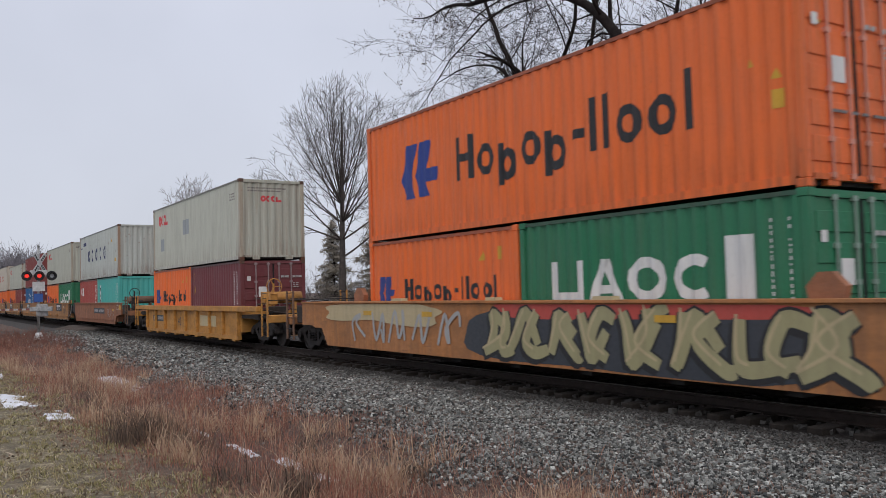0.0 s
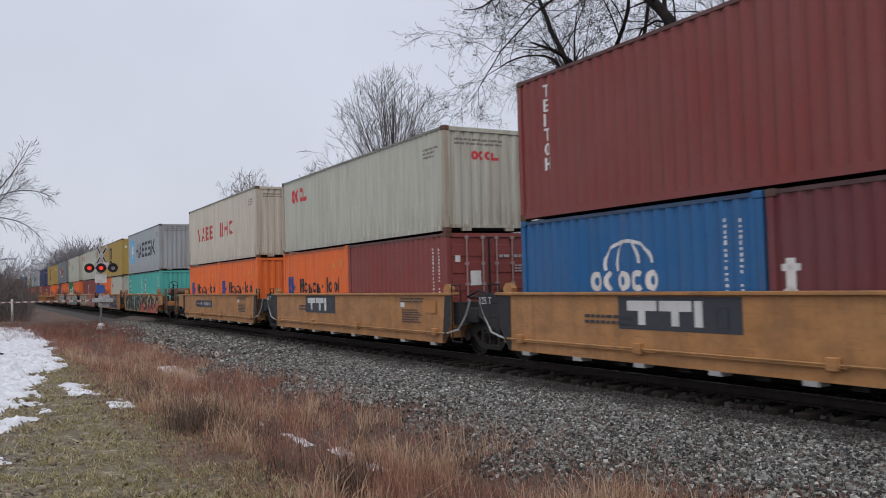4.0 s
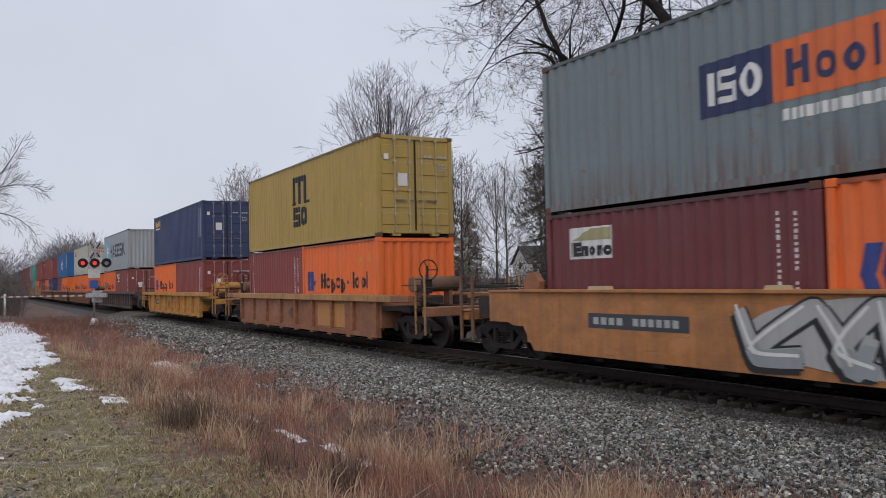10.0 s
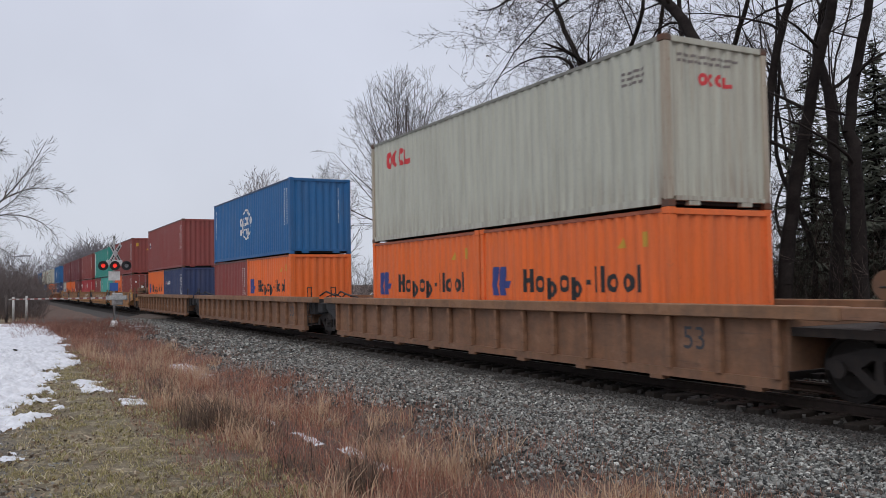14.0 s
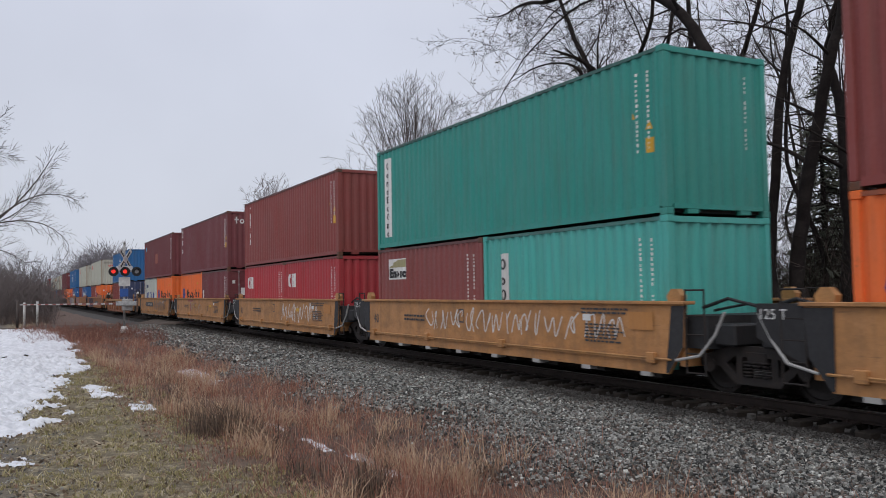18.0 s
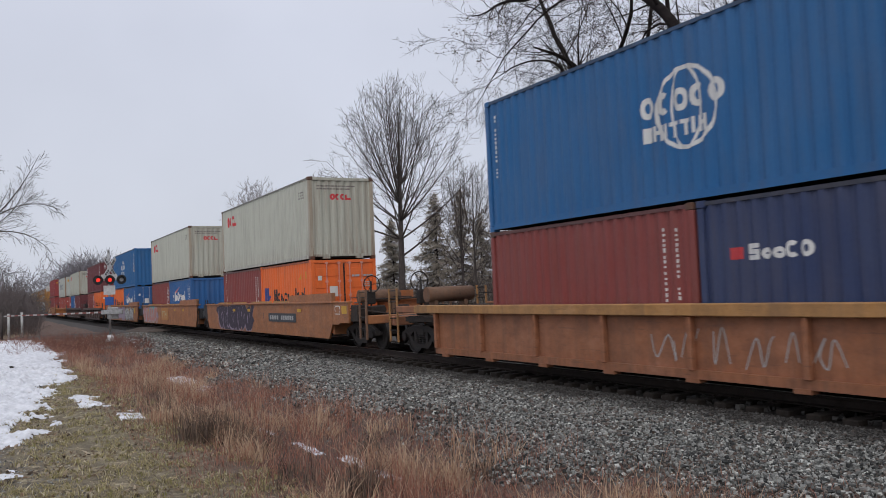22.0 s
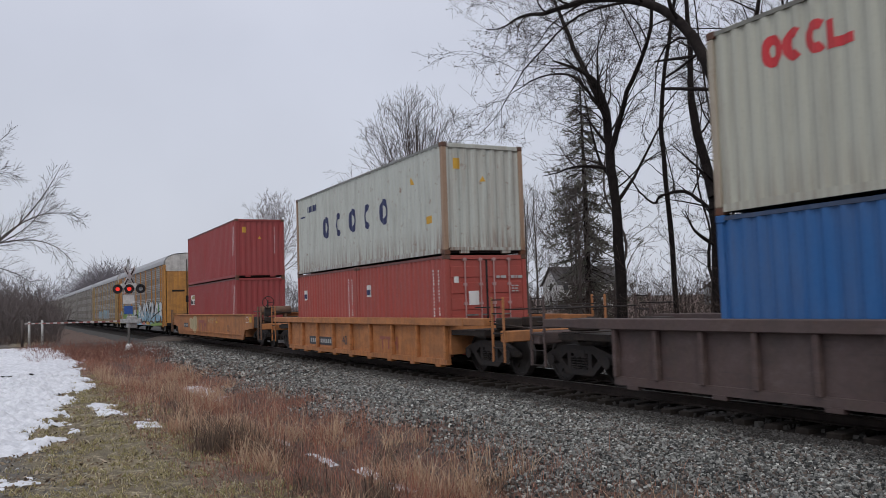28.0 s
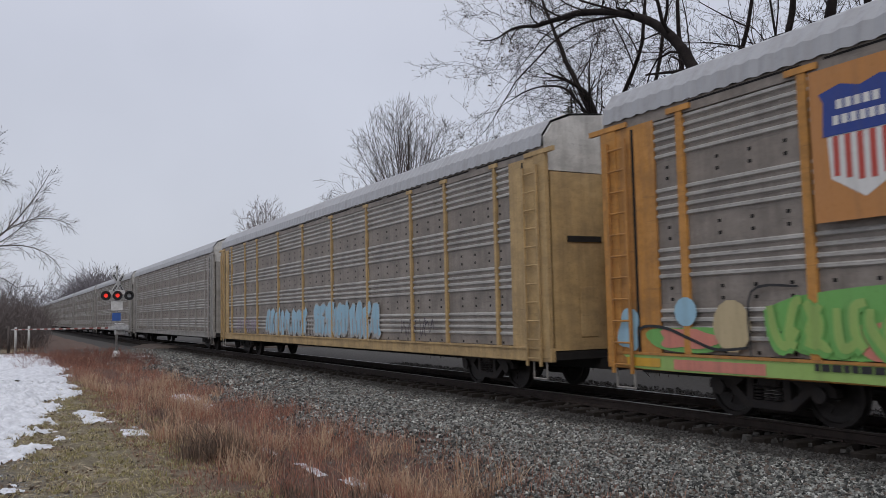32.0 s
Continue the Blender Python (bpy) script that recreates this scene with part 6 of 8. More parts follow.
    ("cream", OO, False, ["COLUMN", "ORANGE"], True, "smooth", "copper", 53, C53, A53, [("spray_patch", blob(41, -6.6, -0.6, 0.22, 1.55), "purple")] + bulk(40, -6.3, -0.9, "purple", "lilac", 0.3, 1.42, 0.28, 0.03, wide=0.8) + plate(1.74, 0.75, 3.3) + num("8", 1.0, 0.86, 0.22) + yellow(-3.6, -1.2, 5.2, z=1.12)),
    ("cream", OO, False, ["MAROON", "SLANT"], False, "smooth", "copper", 53, A53, A53, [("spray_patch", blob(44, -8.4, -2.8, 0.25, 1.5), "lilac"), ("spray_patch_blue", blob(45, -6.4, -3.6, 0.5, 1.5), "aqua")] + bulk(43, -8.2, -3.0, "pink", "lightgrey", fat=0.26, rim=0.08, wide=1.1) + [("repaint_patch", [rect(-1.5, 0.55, 2.3, 0.74)], "ochre_paint"), ("faded_logo", strip("TTH", -1.3, 0.68, 0.42, 0.2, 1.1, 0.1), "sand")] + yellow(-6.6, 2.6, 5.0, z=1.1)),
    ("blue", ["globe", "serial", "sticker", "serial_end"], False, ["ORANGE", "SLANT"], True, "smooth", "copper", 53, A53, C53, plate(-4.4, 0.8, 2.4, 0.28) + [("spray_patch", blob(48, -1.9, 3.0, 0.25, 1.5), "lilac")] + tag(47, -1.4, 2.0, "lightgrey", 0.4, 1.35, 0.07) + bulk(46, 2.2, 6.8, "lightgrey", "black", fat=0.24, rim=0.09, light="white", wide=0.62) + yellow(-5.8, 0.9, 4.2, z=1.1) + [("yellow_square", [rect(6.9, 0.9, 0.6, 0.38)], "yellow")]),
    ("wine", ["tex", "serial", "sticker"], False, ["COLUMN", "ORANGE"], True, "ribbed", "dark", 40, C40, C40, [("faded_logo", strip("TTH", -1.2, 0.4, 0.5, 0.3, 1.5, 0.12), "white")]),
    ("cream", OO, False, ["BLU", "SIDE"], False, "ribbed", "dark", 53, C53, C53, []),
    ("pale", ["rings_navy", "sticker_end"], False, ["PLS", "PLS"], True, "ribbed", "orange", 40, C40, C40, plate(-4.24, 0.38, 2.5, 0.28) + num("40", -0.9, 0.45, 0.3) + [("faded_logo", strip("TTH", 2.2, 0.42, 0.36, 0.22, 1.1, 0.1), "dullrose")]),
    ("claret", ["serial", "sticker_end", "serial_end"], False, ["CLA"], False, "smooth", "orange", 53, C53, C53, [("spray_patch", blob(51, -4.6, -2.2, 0.45, 1.4), "sand")] + tag(52, -4.2, -2.5, "khaki", 0.6, 1.25, 0.1) + [("faded_logo", strip("TTH", -1.9, 0.55, 0.6, 0.3, 1.1, 0.1), "dullrose")] + tag(53, 0.6, 2.6, "sand", 0.95, 1.3, 0.06) + plate(-6.4, 0.72, 1.4, 0.24) + num("53", 5.2, 0.62, 0.3) + yellow(2.6)),
]


# ---- covered auto carriers ----
RACK_L, RACK_W = 26.9, 1.50
M_GALV = paint("galvanised_siding", (0.24, 0.208, 0.178), 0.6, 0.3, 0.6, dirt_rgb=(0.09, 0.072, 0.06), rust_rgb=(0.14, 0.065, 0.035))
# Siding again but paler: the skylight the ridges catch is painted in
M_LITRIDGE = paint("galvanised_lit_ridge", (0.41, 0.395, 0.37), 0.4, 0.2, 0.5, dirt_rgb=(0.15, 0.13, 0.11), rust_rgb=(0.16, 0.08, 0.04))
M_ROOFGALV = paint("galvanised_roof", (0.38, 0.39, 0.41), 0.35, 0.1, 0.5)
M_RACK = paint("rack_yellow", (0.52, 0.24, 0.045), 0.55, 0.55, 0.65)
M_RACKDULL = paint("rack_dull_yellow", (0.47, 0.32, 0.14), 0.55, 0.4, 0.65)
M_RACKPALE = paint("rack_grey_paint", (0.33, 0.315, 0.29), 0.6, 0.35, 0.6)
M_RACKW = paint("rack_white", (0.58, 0.57, 0.54), 0.45, 0.2, 0.6)


def rack_panel(bm, w, sx):
    """Sheet with flat dotted bands and groups of rolled ridges, w long."""
    z, rows, dots = 4.80, [(4.80, 0)], []
    for g, count in enumerate((5, 4, 4, 4, 4)):
        for k in range(count):
            rows += [(z - 0.035, 0), (z - 0.055, 0.034), (z - 0.095, 0.034), (z - 0.12, 0)]
            z -= 0.14
        if g < 4:
            dots += [z - 0.13, z - 0.31]
            z -= 0.42
            rows.append((z, 0))
    rows = [(a, d) for a, d in rows if a > 1.0] + [(0.98, 0)]
    last = None
    for z, d in rows:
        pair = [bm.verts.new((sx * (RACK_W - 0.07 + d), y, z)) for y in (-w / 2, w / 2)]
        if last:
            f = bm.faces.new((last[0][0], last[0][1], pair[1], pair[0]))
            # ridge faces take the paler colour that paints skylight on them
            f.material_index = 1 if d > 0 or last[1] > 0 else 0
        last = pair, d
    for z in dots:
        for y in np.arange(-w / 2 + 0.25, w / 2 - 0.1, 0.62):
            for f in box(bm, sx * (RACK_W - 0.071), sx * (RACK_W - 0.064), y, y + 0.06, z - 0.025, z + 0.025):
                f.material_index = 2


RACK_POSTS = [-11.5, -9.2, -7.3, -4.35, -1.45, 1.45, 4.35, 7.3, 9.2, 11.5]


def auto_carrier(near_y, shade, label, paintwork):
    car = empty("auto_carrier")
    h = RACK_L / 2
    posts = [-h + 0.22, *RACK_POSTS, h - 0.22]
    m_post = (M_RACK, M_RACKDULL, M_RACKPALE)[min(shade, 2)]
    m_mid, half_w = ((M_RACK, 0.075), (M_RACKDULL, 0.045), (M_RACKPALE, 0.04))[min(shade, 2)]
    for sx in (-1, 1):
        for y in posts:
            end = abs(y) > h - 0.5
            def post(bm, end=end):
                box(bm, sx * RACK_W, sx * (RACK_W - 0.1), -(0.2 if end else half_w), 0.2 if end else half_w, 0.75, 4.86, 0.01)
                box(bm, sx * (RACK_W + 0.012), sx * (RACK_W - 0.05), -(0.5 if end else half_w * 3.4), 0.5 if end else half_w * 3.4, 4.81, 4.90)
            m = m_post if end else m_mid
            p = put("side_post", shared(("side_post", sx, end, m.name, half_w), post), m, car)
            p.location = (0, y, 0)
        for a, b in zip(posts, posts[1:]):
            w = round(b - a - 0.14, 2)
            p = put("siding_panel", shared(("siding_panel", sx, w), lambda bm: rack_panel(bm, w, sx)), M_GALV, car)
            if len(p.data.materials) == 1:
                p.data.materials.append(M_LITRIDGE)
                p.data.materials.append(M_DARKGAP)
            p.location = (0, (a + b) / 2, 0)
        shared_part("top_rail", (sx, "rack"), lambda bm: box(bm, sx * (RACK_W - 0.03), sx * (RACK_W - 0.12), -h + 0.1, h - 0.1, 4.77, 4.97), M_GALV, car)
        # dark strips proud of the rail paint the shade of gaps under the roof
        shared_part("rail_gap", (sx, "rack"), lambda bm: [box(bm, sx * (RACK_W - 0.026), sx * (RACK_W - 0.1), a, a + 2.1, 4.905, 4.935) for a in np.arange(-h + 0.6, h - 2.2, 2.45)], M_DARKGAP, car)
        shared_part("side_sill", (sx, "rack"), lambda bm: (box(bm, sx * (RACK_W - 0.01), sx * (RACK_W - 0.14), -h, h, 0.68, 0.95, 0.015), box(bm, sx * (RACK_W + 0.02), sx * (RACK_W - 0.1), -h + 0.2, h - 0.2, 0.93, 0.97)), m_post, car)
    def roof(bm):
        prof = [(1.5, 4.95), (1.46, 5.22), (1.25, 5.5), (0.8, 5.68), (0, 5.76), (-0.8, 5.68), (-1.25, 5.5), (-1.46, 5.22), (-1.5, 4.95)]
        cols, k = [], int(RACK_L / 0.15)
        for i in range(k + 1):
            y, up = -h + 0.12 + (RACK_L - 0.24) * i / k, 0.022 * (i % 2)
            cols.append([bm.verts.new((x * (1 + up * 0.6), y, z + up)) for x, z in prof])
        for a, b in zip(cols, cols[1:]):
            for j in range(len(prof) - 1):
                bm.faces.new((a[j], b[j], b[j + 1], a[j + 1]))
    shared_part("roof", ("rack",), roof, M_ROOFGALV, car, "curved ribbed metal roof")
    shared_part("deck_floor", ("rack",), lambda bm: (box(bm, -1.4, 1.4, -h, h, 0.72, 0.88), box(bm, -0.25, 0.25, -h - 0.5, h + 0.5, 0.5, 0.74), box(bm, -1.38, 1.38, -h + 0.3, h - 0.3, 4.9, 4.96)), M_DARKGAP, car)
    for sy in (-1, 1):
        for sx in (-1, 1):
            def leaf(bm):
                o = [(0.012, 0.9), (1.36, 0.9), (1.36, 4.45), (0.012, 4.45)]
                a = [bm.verts.new((sx * x, sy * (h - 0.02), z)) for x, z in o]
                b = [bm.verts.new((sx * x, sy * (h - 0.08), z)) for x, z in o]
                for i in range(4):
                    bm.faces.new((a[i], a[(i + 1) % 4], b[(i + 1) % 4], b[i]))
                bm.faces.new(a); bm.faces.new(b)
                box(bm, sx * 0.3, sx * 0.72, sy * h, sy * (h - 0.03), 1.15, 2.15, 0.01)
                bmesh.ops.recalc_face_normals(bm, faces=bm.faces)
            d = shared_part("end_door", (sx, sy), leaf, m_post, car)
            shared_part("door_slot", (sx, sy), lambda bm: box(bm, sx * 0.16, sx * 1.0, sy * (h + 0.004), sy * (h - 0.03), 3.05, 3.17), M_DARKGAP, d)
            def top(bm):
                o = [(0.0, 4.47), (1.42, 4.47), (1.46, 5.15), (1.25, 5.45), (0.8, 5.62), (0, 5.7)]
                a = [bm.verts.new((sx * x, sy * (h - 0.03), z)) for x, z in o]
                b = [bm.verts.new((sx * x, sy * (h - 0.1), z)) for x, z in o]
                for i in range(6):
                    bm.faces.new((a[i], a[(i + 1) % 6], b[(i + 1) % 6], b[i]))
                bm.faces.new(a); bm.faces.new(b)
                bmesh.ops.recalc_face_normals(bm, faces=bm.faces)
            shared_part("end_gable", (sx, sy), top, M_RACKW, car, "white painted end gable")
            def ladder(bm):
                x = sx * 1.56
                for y in (sy * (h - 0.25), sy * (h - 0.72)):
                    box(bm, x - 0.02, x + 0.02, y - 0.03, y + 0.03, 0.6, 4.6)
                for k in range(11):
                    cyl(bm, (x, sy * (h - 0.25), 0.75 + k * 0.37), (x, sy * (h - 0.72), 0.75 + k * 0.37), 0.018, n=6)
            shared_part("side_ladder", (sx, sy), ladder, m_post, car)
            # solid dark strip on the end panel, painting the shade of a gap
            shared_part("end_gap", (sx, sy), lambda bm: box(bm, sx * (RACK_W - 0.017), sx * (RACK_W - 0.05), sy * (h - 0.80), sy * (h - 0.87), 0.97, 4.74), M_DARKGAP, car, "dark strip painted for the shaded gap by the ladder")
            shared_part("end_panel", (sx, sy), lambda bm: box(bm, sx * (RACK_W - 0.02), sx * (RACK_W - 0.06), sy * (h - 0.05), sy * (h - 1.35), 0.95, 4.8), m_post, car)
        shared_part("door_bar", (sy, "rack"), lambda bm: (cyl(bm, (0, sy * (h + 0.03), 0.9), (0, sy * (h + 0.03), 5.3), 0.03, n=8), box(bm, -0.09, 0.09, sy * (h + 0.06), sy * h, 2.3, 2.75)), M_DARKGAP, car)
        shared_part("coupler", (sy, "rack"), lambda bm: (box(bm, -0.1, 0.1, sy * (h + 0.4), sy * (h + 0.75), 0.56, 0.74), box(bm, -0.17, 0.15, sy * (h + 0.55), sy * (h + 0.85), 0.52, 0.78, 0.03)), M_IRON, car)
        shared_part("corner_step", (sy, "rack"), lambda bm: rod(bm, [(-1.45, sy * (h - 0.2), 0.7), (-1.45, sy * (h - 0.2), 0.35), (-1.45, sy * (h - 0.65), 0.35), (-1.45, sy * (h - 0.65), 0.7)], 0.02), M_RACKPALE, car)
        bogie(car, sy * (h - 3.1))
    for k, (nm, polys, ink) in enumerate(paintwork):
        decal(nm, f"rack{near_y}{k}", polys, ink, car, RACK_W - 0.033 if not nm.startswith(("shield", "sill")) else RACK_W, "side", 0.005 + 0.003 * k, False)
    car.matrix_basis = pose(TRACK_X, near_y + h, 0)
    MOVING.append(car)
    return tagged(car, label, "rail car", "auto carriers of the train")


def shield(u):
    r = [rect(u - 0.12, 2.75, 1.5, 2.0)]
    body = [[(u + 0.12, 3.85), (u + 1.13, 3.85), (u + 1.1, 3.3), (u + 0.62, 3.02), (u + 0.15, 3.3)]]
    stripes = [rect(u + 0.2 + 0.17 * k, 3.22 + 0.07 * abs(2.5 - k) * 0.6, 0.085, 0.62 - 0.07 * abs(2.5 - k) * 0.6) for k in range(6)]
    cap = [[(u + 0.06, 3.85), (u + 1.19, 3.85), (u + 1.16, 4.3), (u + 1.22, 4.42), (u + 0.9, 4.5), (u + 0.62, 4.42), (u + 0.35, 4.5), (u + 0.03, 4.42), (u + 0.09, 4.3)]]
    return [("shield_board", r, "ochre_paint"), ("shield_field", body, "white"), ("shield_stripes", stripes, "crimson"), ("shield_cap", cap, "blue"), ("shield_blocks", strip("BBBBB", u + 0.28, 4.18, 0.12, 0.3, 0.75, 0.3) + strip("BBBBBB", u + 0.22, 3.98, 0.12, 0.3, 0.75, 0.3), "white")]


def build_train():
    gaps = zip(NEAR_Y, TRAIN)
    for y, (up, marks, ud, lows, ld, style, colour, size, near, far, art) in gaps:
        well_car(y, style, colour, size, near, far, dict(tan="tan", amber="yellow", rust="rust-brown", brown="brown", dark="dark grimy", copper="copper-brown", ochre="ochre-yellow", orange="orange")[colour] + " " + (tan_l if style == "smooth" else rib_l), art)
        load(y, up, marks, ud, lows, ld)
    sill = [("sill_green", blob(70, -13.2, -3.4, 0.66, 0.98), "lime"), ("sill_blue", blob(71, -3.4, 13.0, 0.64, 0.98), "sky"), ("sill_green_more", blob(72, 6.5, 12.8, 0.66, 0.97), "lime"),
            ("sill_orange", [rect(2.2, 0.70, 2.0, 0.22), rect(-11.8, 0.72, 1.8, 0.16), rect(-7.2, 0.74, 0.7, 0.14)], "coral"), ("sill_yellow", [rect(4.8, 0.72, 1.9, 0.18), rect(-12.9, 0.74, 0.8, 0.14), rect(0.2, 0.76, 0.5, 0.12)], "yellow"), ("sill_marks", small_rows(-9.2, 0.83, 2.0, 1, 0.09), "black")]
    green = [("spray_green", blob(60, -12.5, -10.6, 0.98, 1.42) + blob(73, -10.2, -5.6, 0.98, 1.95) + blob(85, -4.4, -2.9, 0.98, 1.7) + blob(74, 9.6, 12.6, 1.1, 2.2), "green"), ("spray_lime", blob(76, -4.2, -3.0, 1.0, 1.5) + rounded(10.1, 1.95, 0.5, 0.4, 0.25) + blob(86, -0.9, 0.9, 0.98, 1.9), "lime"), ("spray_blue", blob(59, -0.6, 12.4, 0.90, 1.75), "sky"),
             ("spray_orange", blob(77, -12.1, -10.9, 1.02, 1.4) + blob(78, -8.7, -8.0, 1.0, 1.5) + blob(79, -7.4, -6.8, 1.0, 1.45) + blob(87, -4.6, -3.7, 1.02, 1.4), "coral"),
             ("spray_bubble", blob(88, -13.15, -12.55, 0.98, 1.7) + rounded(-11.75, 1.4, 0.48, 0.46, 0.23) + rounded(-4.2, 1.35, 0.75, 0.55, 0.27), "sky"), ("spray_circle", rounded(-10.95, 1.02, 0.72, 0.78, 0.36) + rounded(-5.4, 1.05, 0.8, 0.9, 0.40), "sand"),
             ("spray_outline", stroke([(-12.6, 0.98), (-12.55, 1.36), (-12.0, 1.38), (-11.4, 1.2), (-10.9, 1.06), (-10.3, 1.1)], 0.05) + stroke([(-10.25, 0.98), (-10.2, 1.9), (-9.4, 1.95)], 0.04) + stroke([(-7.9, 0.98), (-7.8, 1.9), (-6.9, 1.92), (-5.8, 1.75), (-5.6, 1.0)], 0.04) + stroke([(-4.6, 1.0), (-3.9, 1.65), (-3.2, 1.6), (-2.8, 1.0)], 0.05), "black")]
    first = sill + green + bulk(84, -10.0, -5.7, "lime", "green", 0.98, 1.8, 0.16, 0.06, wide=0.7) + bulk(83, -2.6, -0.9, "white", "charcoal", 1.42, 1.95, 0.3, 0.12, wide=0.7) + bulk(81, -3.0, -0.6, "white", "charcoal", 0.92, 1.45, 0.3, 0.12, wide=0.8) + bulk(61, 0.1, 12.6, "white", "black", 0.92, 2.5, 0.26, 0.07, shade="sky", light="sky", wide=1.2) + [("spray_swoosh", stroke([(-2.0, 1.25), (-0.6, 1.5), (0.6, 1.2)], 0.12) + stroke([(5.6, 1.1), (6.6, 1.6), (6.2, 2.3)], 0.14) + stroke([(7.4, 1.15), (9.6, 1.5), (11.8, 1.75)], 0.10), "black")] + shield(-8.9)
    second = bulk(64, -6.0, -1.0, "sky", "lightgrey", 1.0, 2.0, 0.26, 0.08, wide=0.7) + bulk(82, -0.4, 5.4, "sky", "lightgrey", 1.0, 2.1, 0.26, 0.08, wide=0.7) + tag(65, -10.6, -7.4, "lilac", 1.05, 1.7, 0.1) + tag(63, 6.6, 8.6, "purple", 1.1, 1.6, 0.06) + [("spray_drip", [rect(-5.8 + 0.31 * k, 0.98 + 0.07 * (k * 7 % 5) / 5, 0.06, 0.55) for k in range(36)], "lightgrey")]
    racks = [first, second, tag(66, -8, -4, "lightgrey", 0.98, 1.6, 0.08), []]
    for k in range(10):
        auto_carrier(593.4 + 28.6 * k, k, "spray-painted covered auto carrier with galvanised siding and yellow posts" if k < 2 else "covered auto carrier with dull galvanised siding and grey posts", racks[min(k, 3)])


build_train()


# ---- trees ----
def bark(name, a, b):
    return plain(name, a, 0.95, scale=3.0, bumpy=0.9, other=b)


M_BARK = bark("dark_bark", (0.014, 0.011, 0.011), (0.030, 0.025, 0.023))
M_TWIG = bark("dark_twigs", (0.030, 0.024, 0.022), (0.050, 0.040, 0.036))
M_BARK2 = bark("grey_bark", (0.065, 0.055, 0.052), (0.115, 0.10, 0.092))
# Paler than the near bark: distance haze is painted into the colour
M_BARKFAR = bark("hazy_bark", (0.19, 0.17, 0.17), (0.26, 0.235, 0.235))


def sprout(segs, rng, p, d, length, r, level, top, many, bend, up, fork=0.75, taper=0.3):
    """A winding limb that thins to its tip and bears smaller limbs at its bends."""
    n = (8, 7, 6, 4, 3)[min(level, 4)]
    step = length / n
    o = d.orthogonal().normalized()
    a0 = rng.uniform(0, math.tau)
    sway = (o * math.cos(a0) + d.cross(o) * math.sin(a0)) * bend * 0.5
    r0 = r
    for k in range(n):
        sway = sway * 0.6 + Vector((rng.gauss(0, bend), rng.gauss(0, bend), rng.gauss(0, bend * 0.8)))
        d = (d + sway + Vector((0, 0, up))).normalized()
        q = p + d * step
        r1 = max(0.0035, r0 * (1 - 0.8 * (k + 1) / n))
        segs[min(level, 3)].append((p, q, r, r1))
        if level < top and (k > 0 or level > 1):
            for _ in range(2 if rng.random() < many - 1 else (1 if rng.random() < many else 0)):
                a = rng.uniform(0, math.tau)
                o = d.orthogonal().normalized()
                o = o * math.cos(a) + d.cross(o) * math.sin(a)
                sprout(segs, rng, q, (d + o * fork * rng.uniform(0.7, 1.4)).normalized(), length * rng.uniform(0.35, 0.62) * (1 - taper * k / n), max(0.004, r1 * rng.uniform(0.45, 0.7)), level + 1, top, many, bend, up, fork, taper)
        p, r = q, r1


def tubes(name, segs, sides, mat, parent):
    if not segs:
        return None
    n = len(segs)
    P0, P1 = np.array([s[0] for s in segs]), np.array([s[1] for s in segs])
    R0, R1 = np.array([s[2] for s in segs]), np.array([s[3] for s in segs])
    Z = P1 - P0
    Z /= np.linalg.norm(Z, axis=1, keepdims=True) + 1e-9
    ref = np.where(np.abs(Z[:, 2:3]) > 0.9, np.array([[1.0, 0, 0]]), np.array([[0, 0, 1.0]]))
    A = np.cross(Z, ref)
    A /= np.linalg.norm(A, axis=1, keepdims=True)
    B = np.cross(Z, A)
    ang = np.arange(sides) * math.tau / sides
    if sides == 2:
        turn = np.random.default_rng(n).uniform(0, math.pi, n)[:, None]
        A, B = A * np.cos(turn) + B * np.sin(turn), B
    ring = A[:, None] * np.cos(ang)[None, :, None] + B[:, None] * np.sin(ang)[None, :, None]
    V = np.concatenate([P0[:, None] + ring * R0[:, None, None], P1[:, None] + ring * R1[:, None, None]], 1).reshape(-1, 3)
    k = np.arange(sides if sides > 2 else 1)
    q = np.stack([k, (k + 1) % sides, (k + 1) % sides + sides, k + sides], 1)
    F = (q[None] + (2 * sides * np.arange(n))[:, None, None]).reshape(-1, 4)
    ob = soup(name, V.tolist(), F.tolist(), mat, parent, smooth=sides > 4)
    return tagged(ob, kind="stuff") if name in ("branchwork", "twiggery") else ob


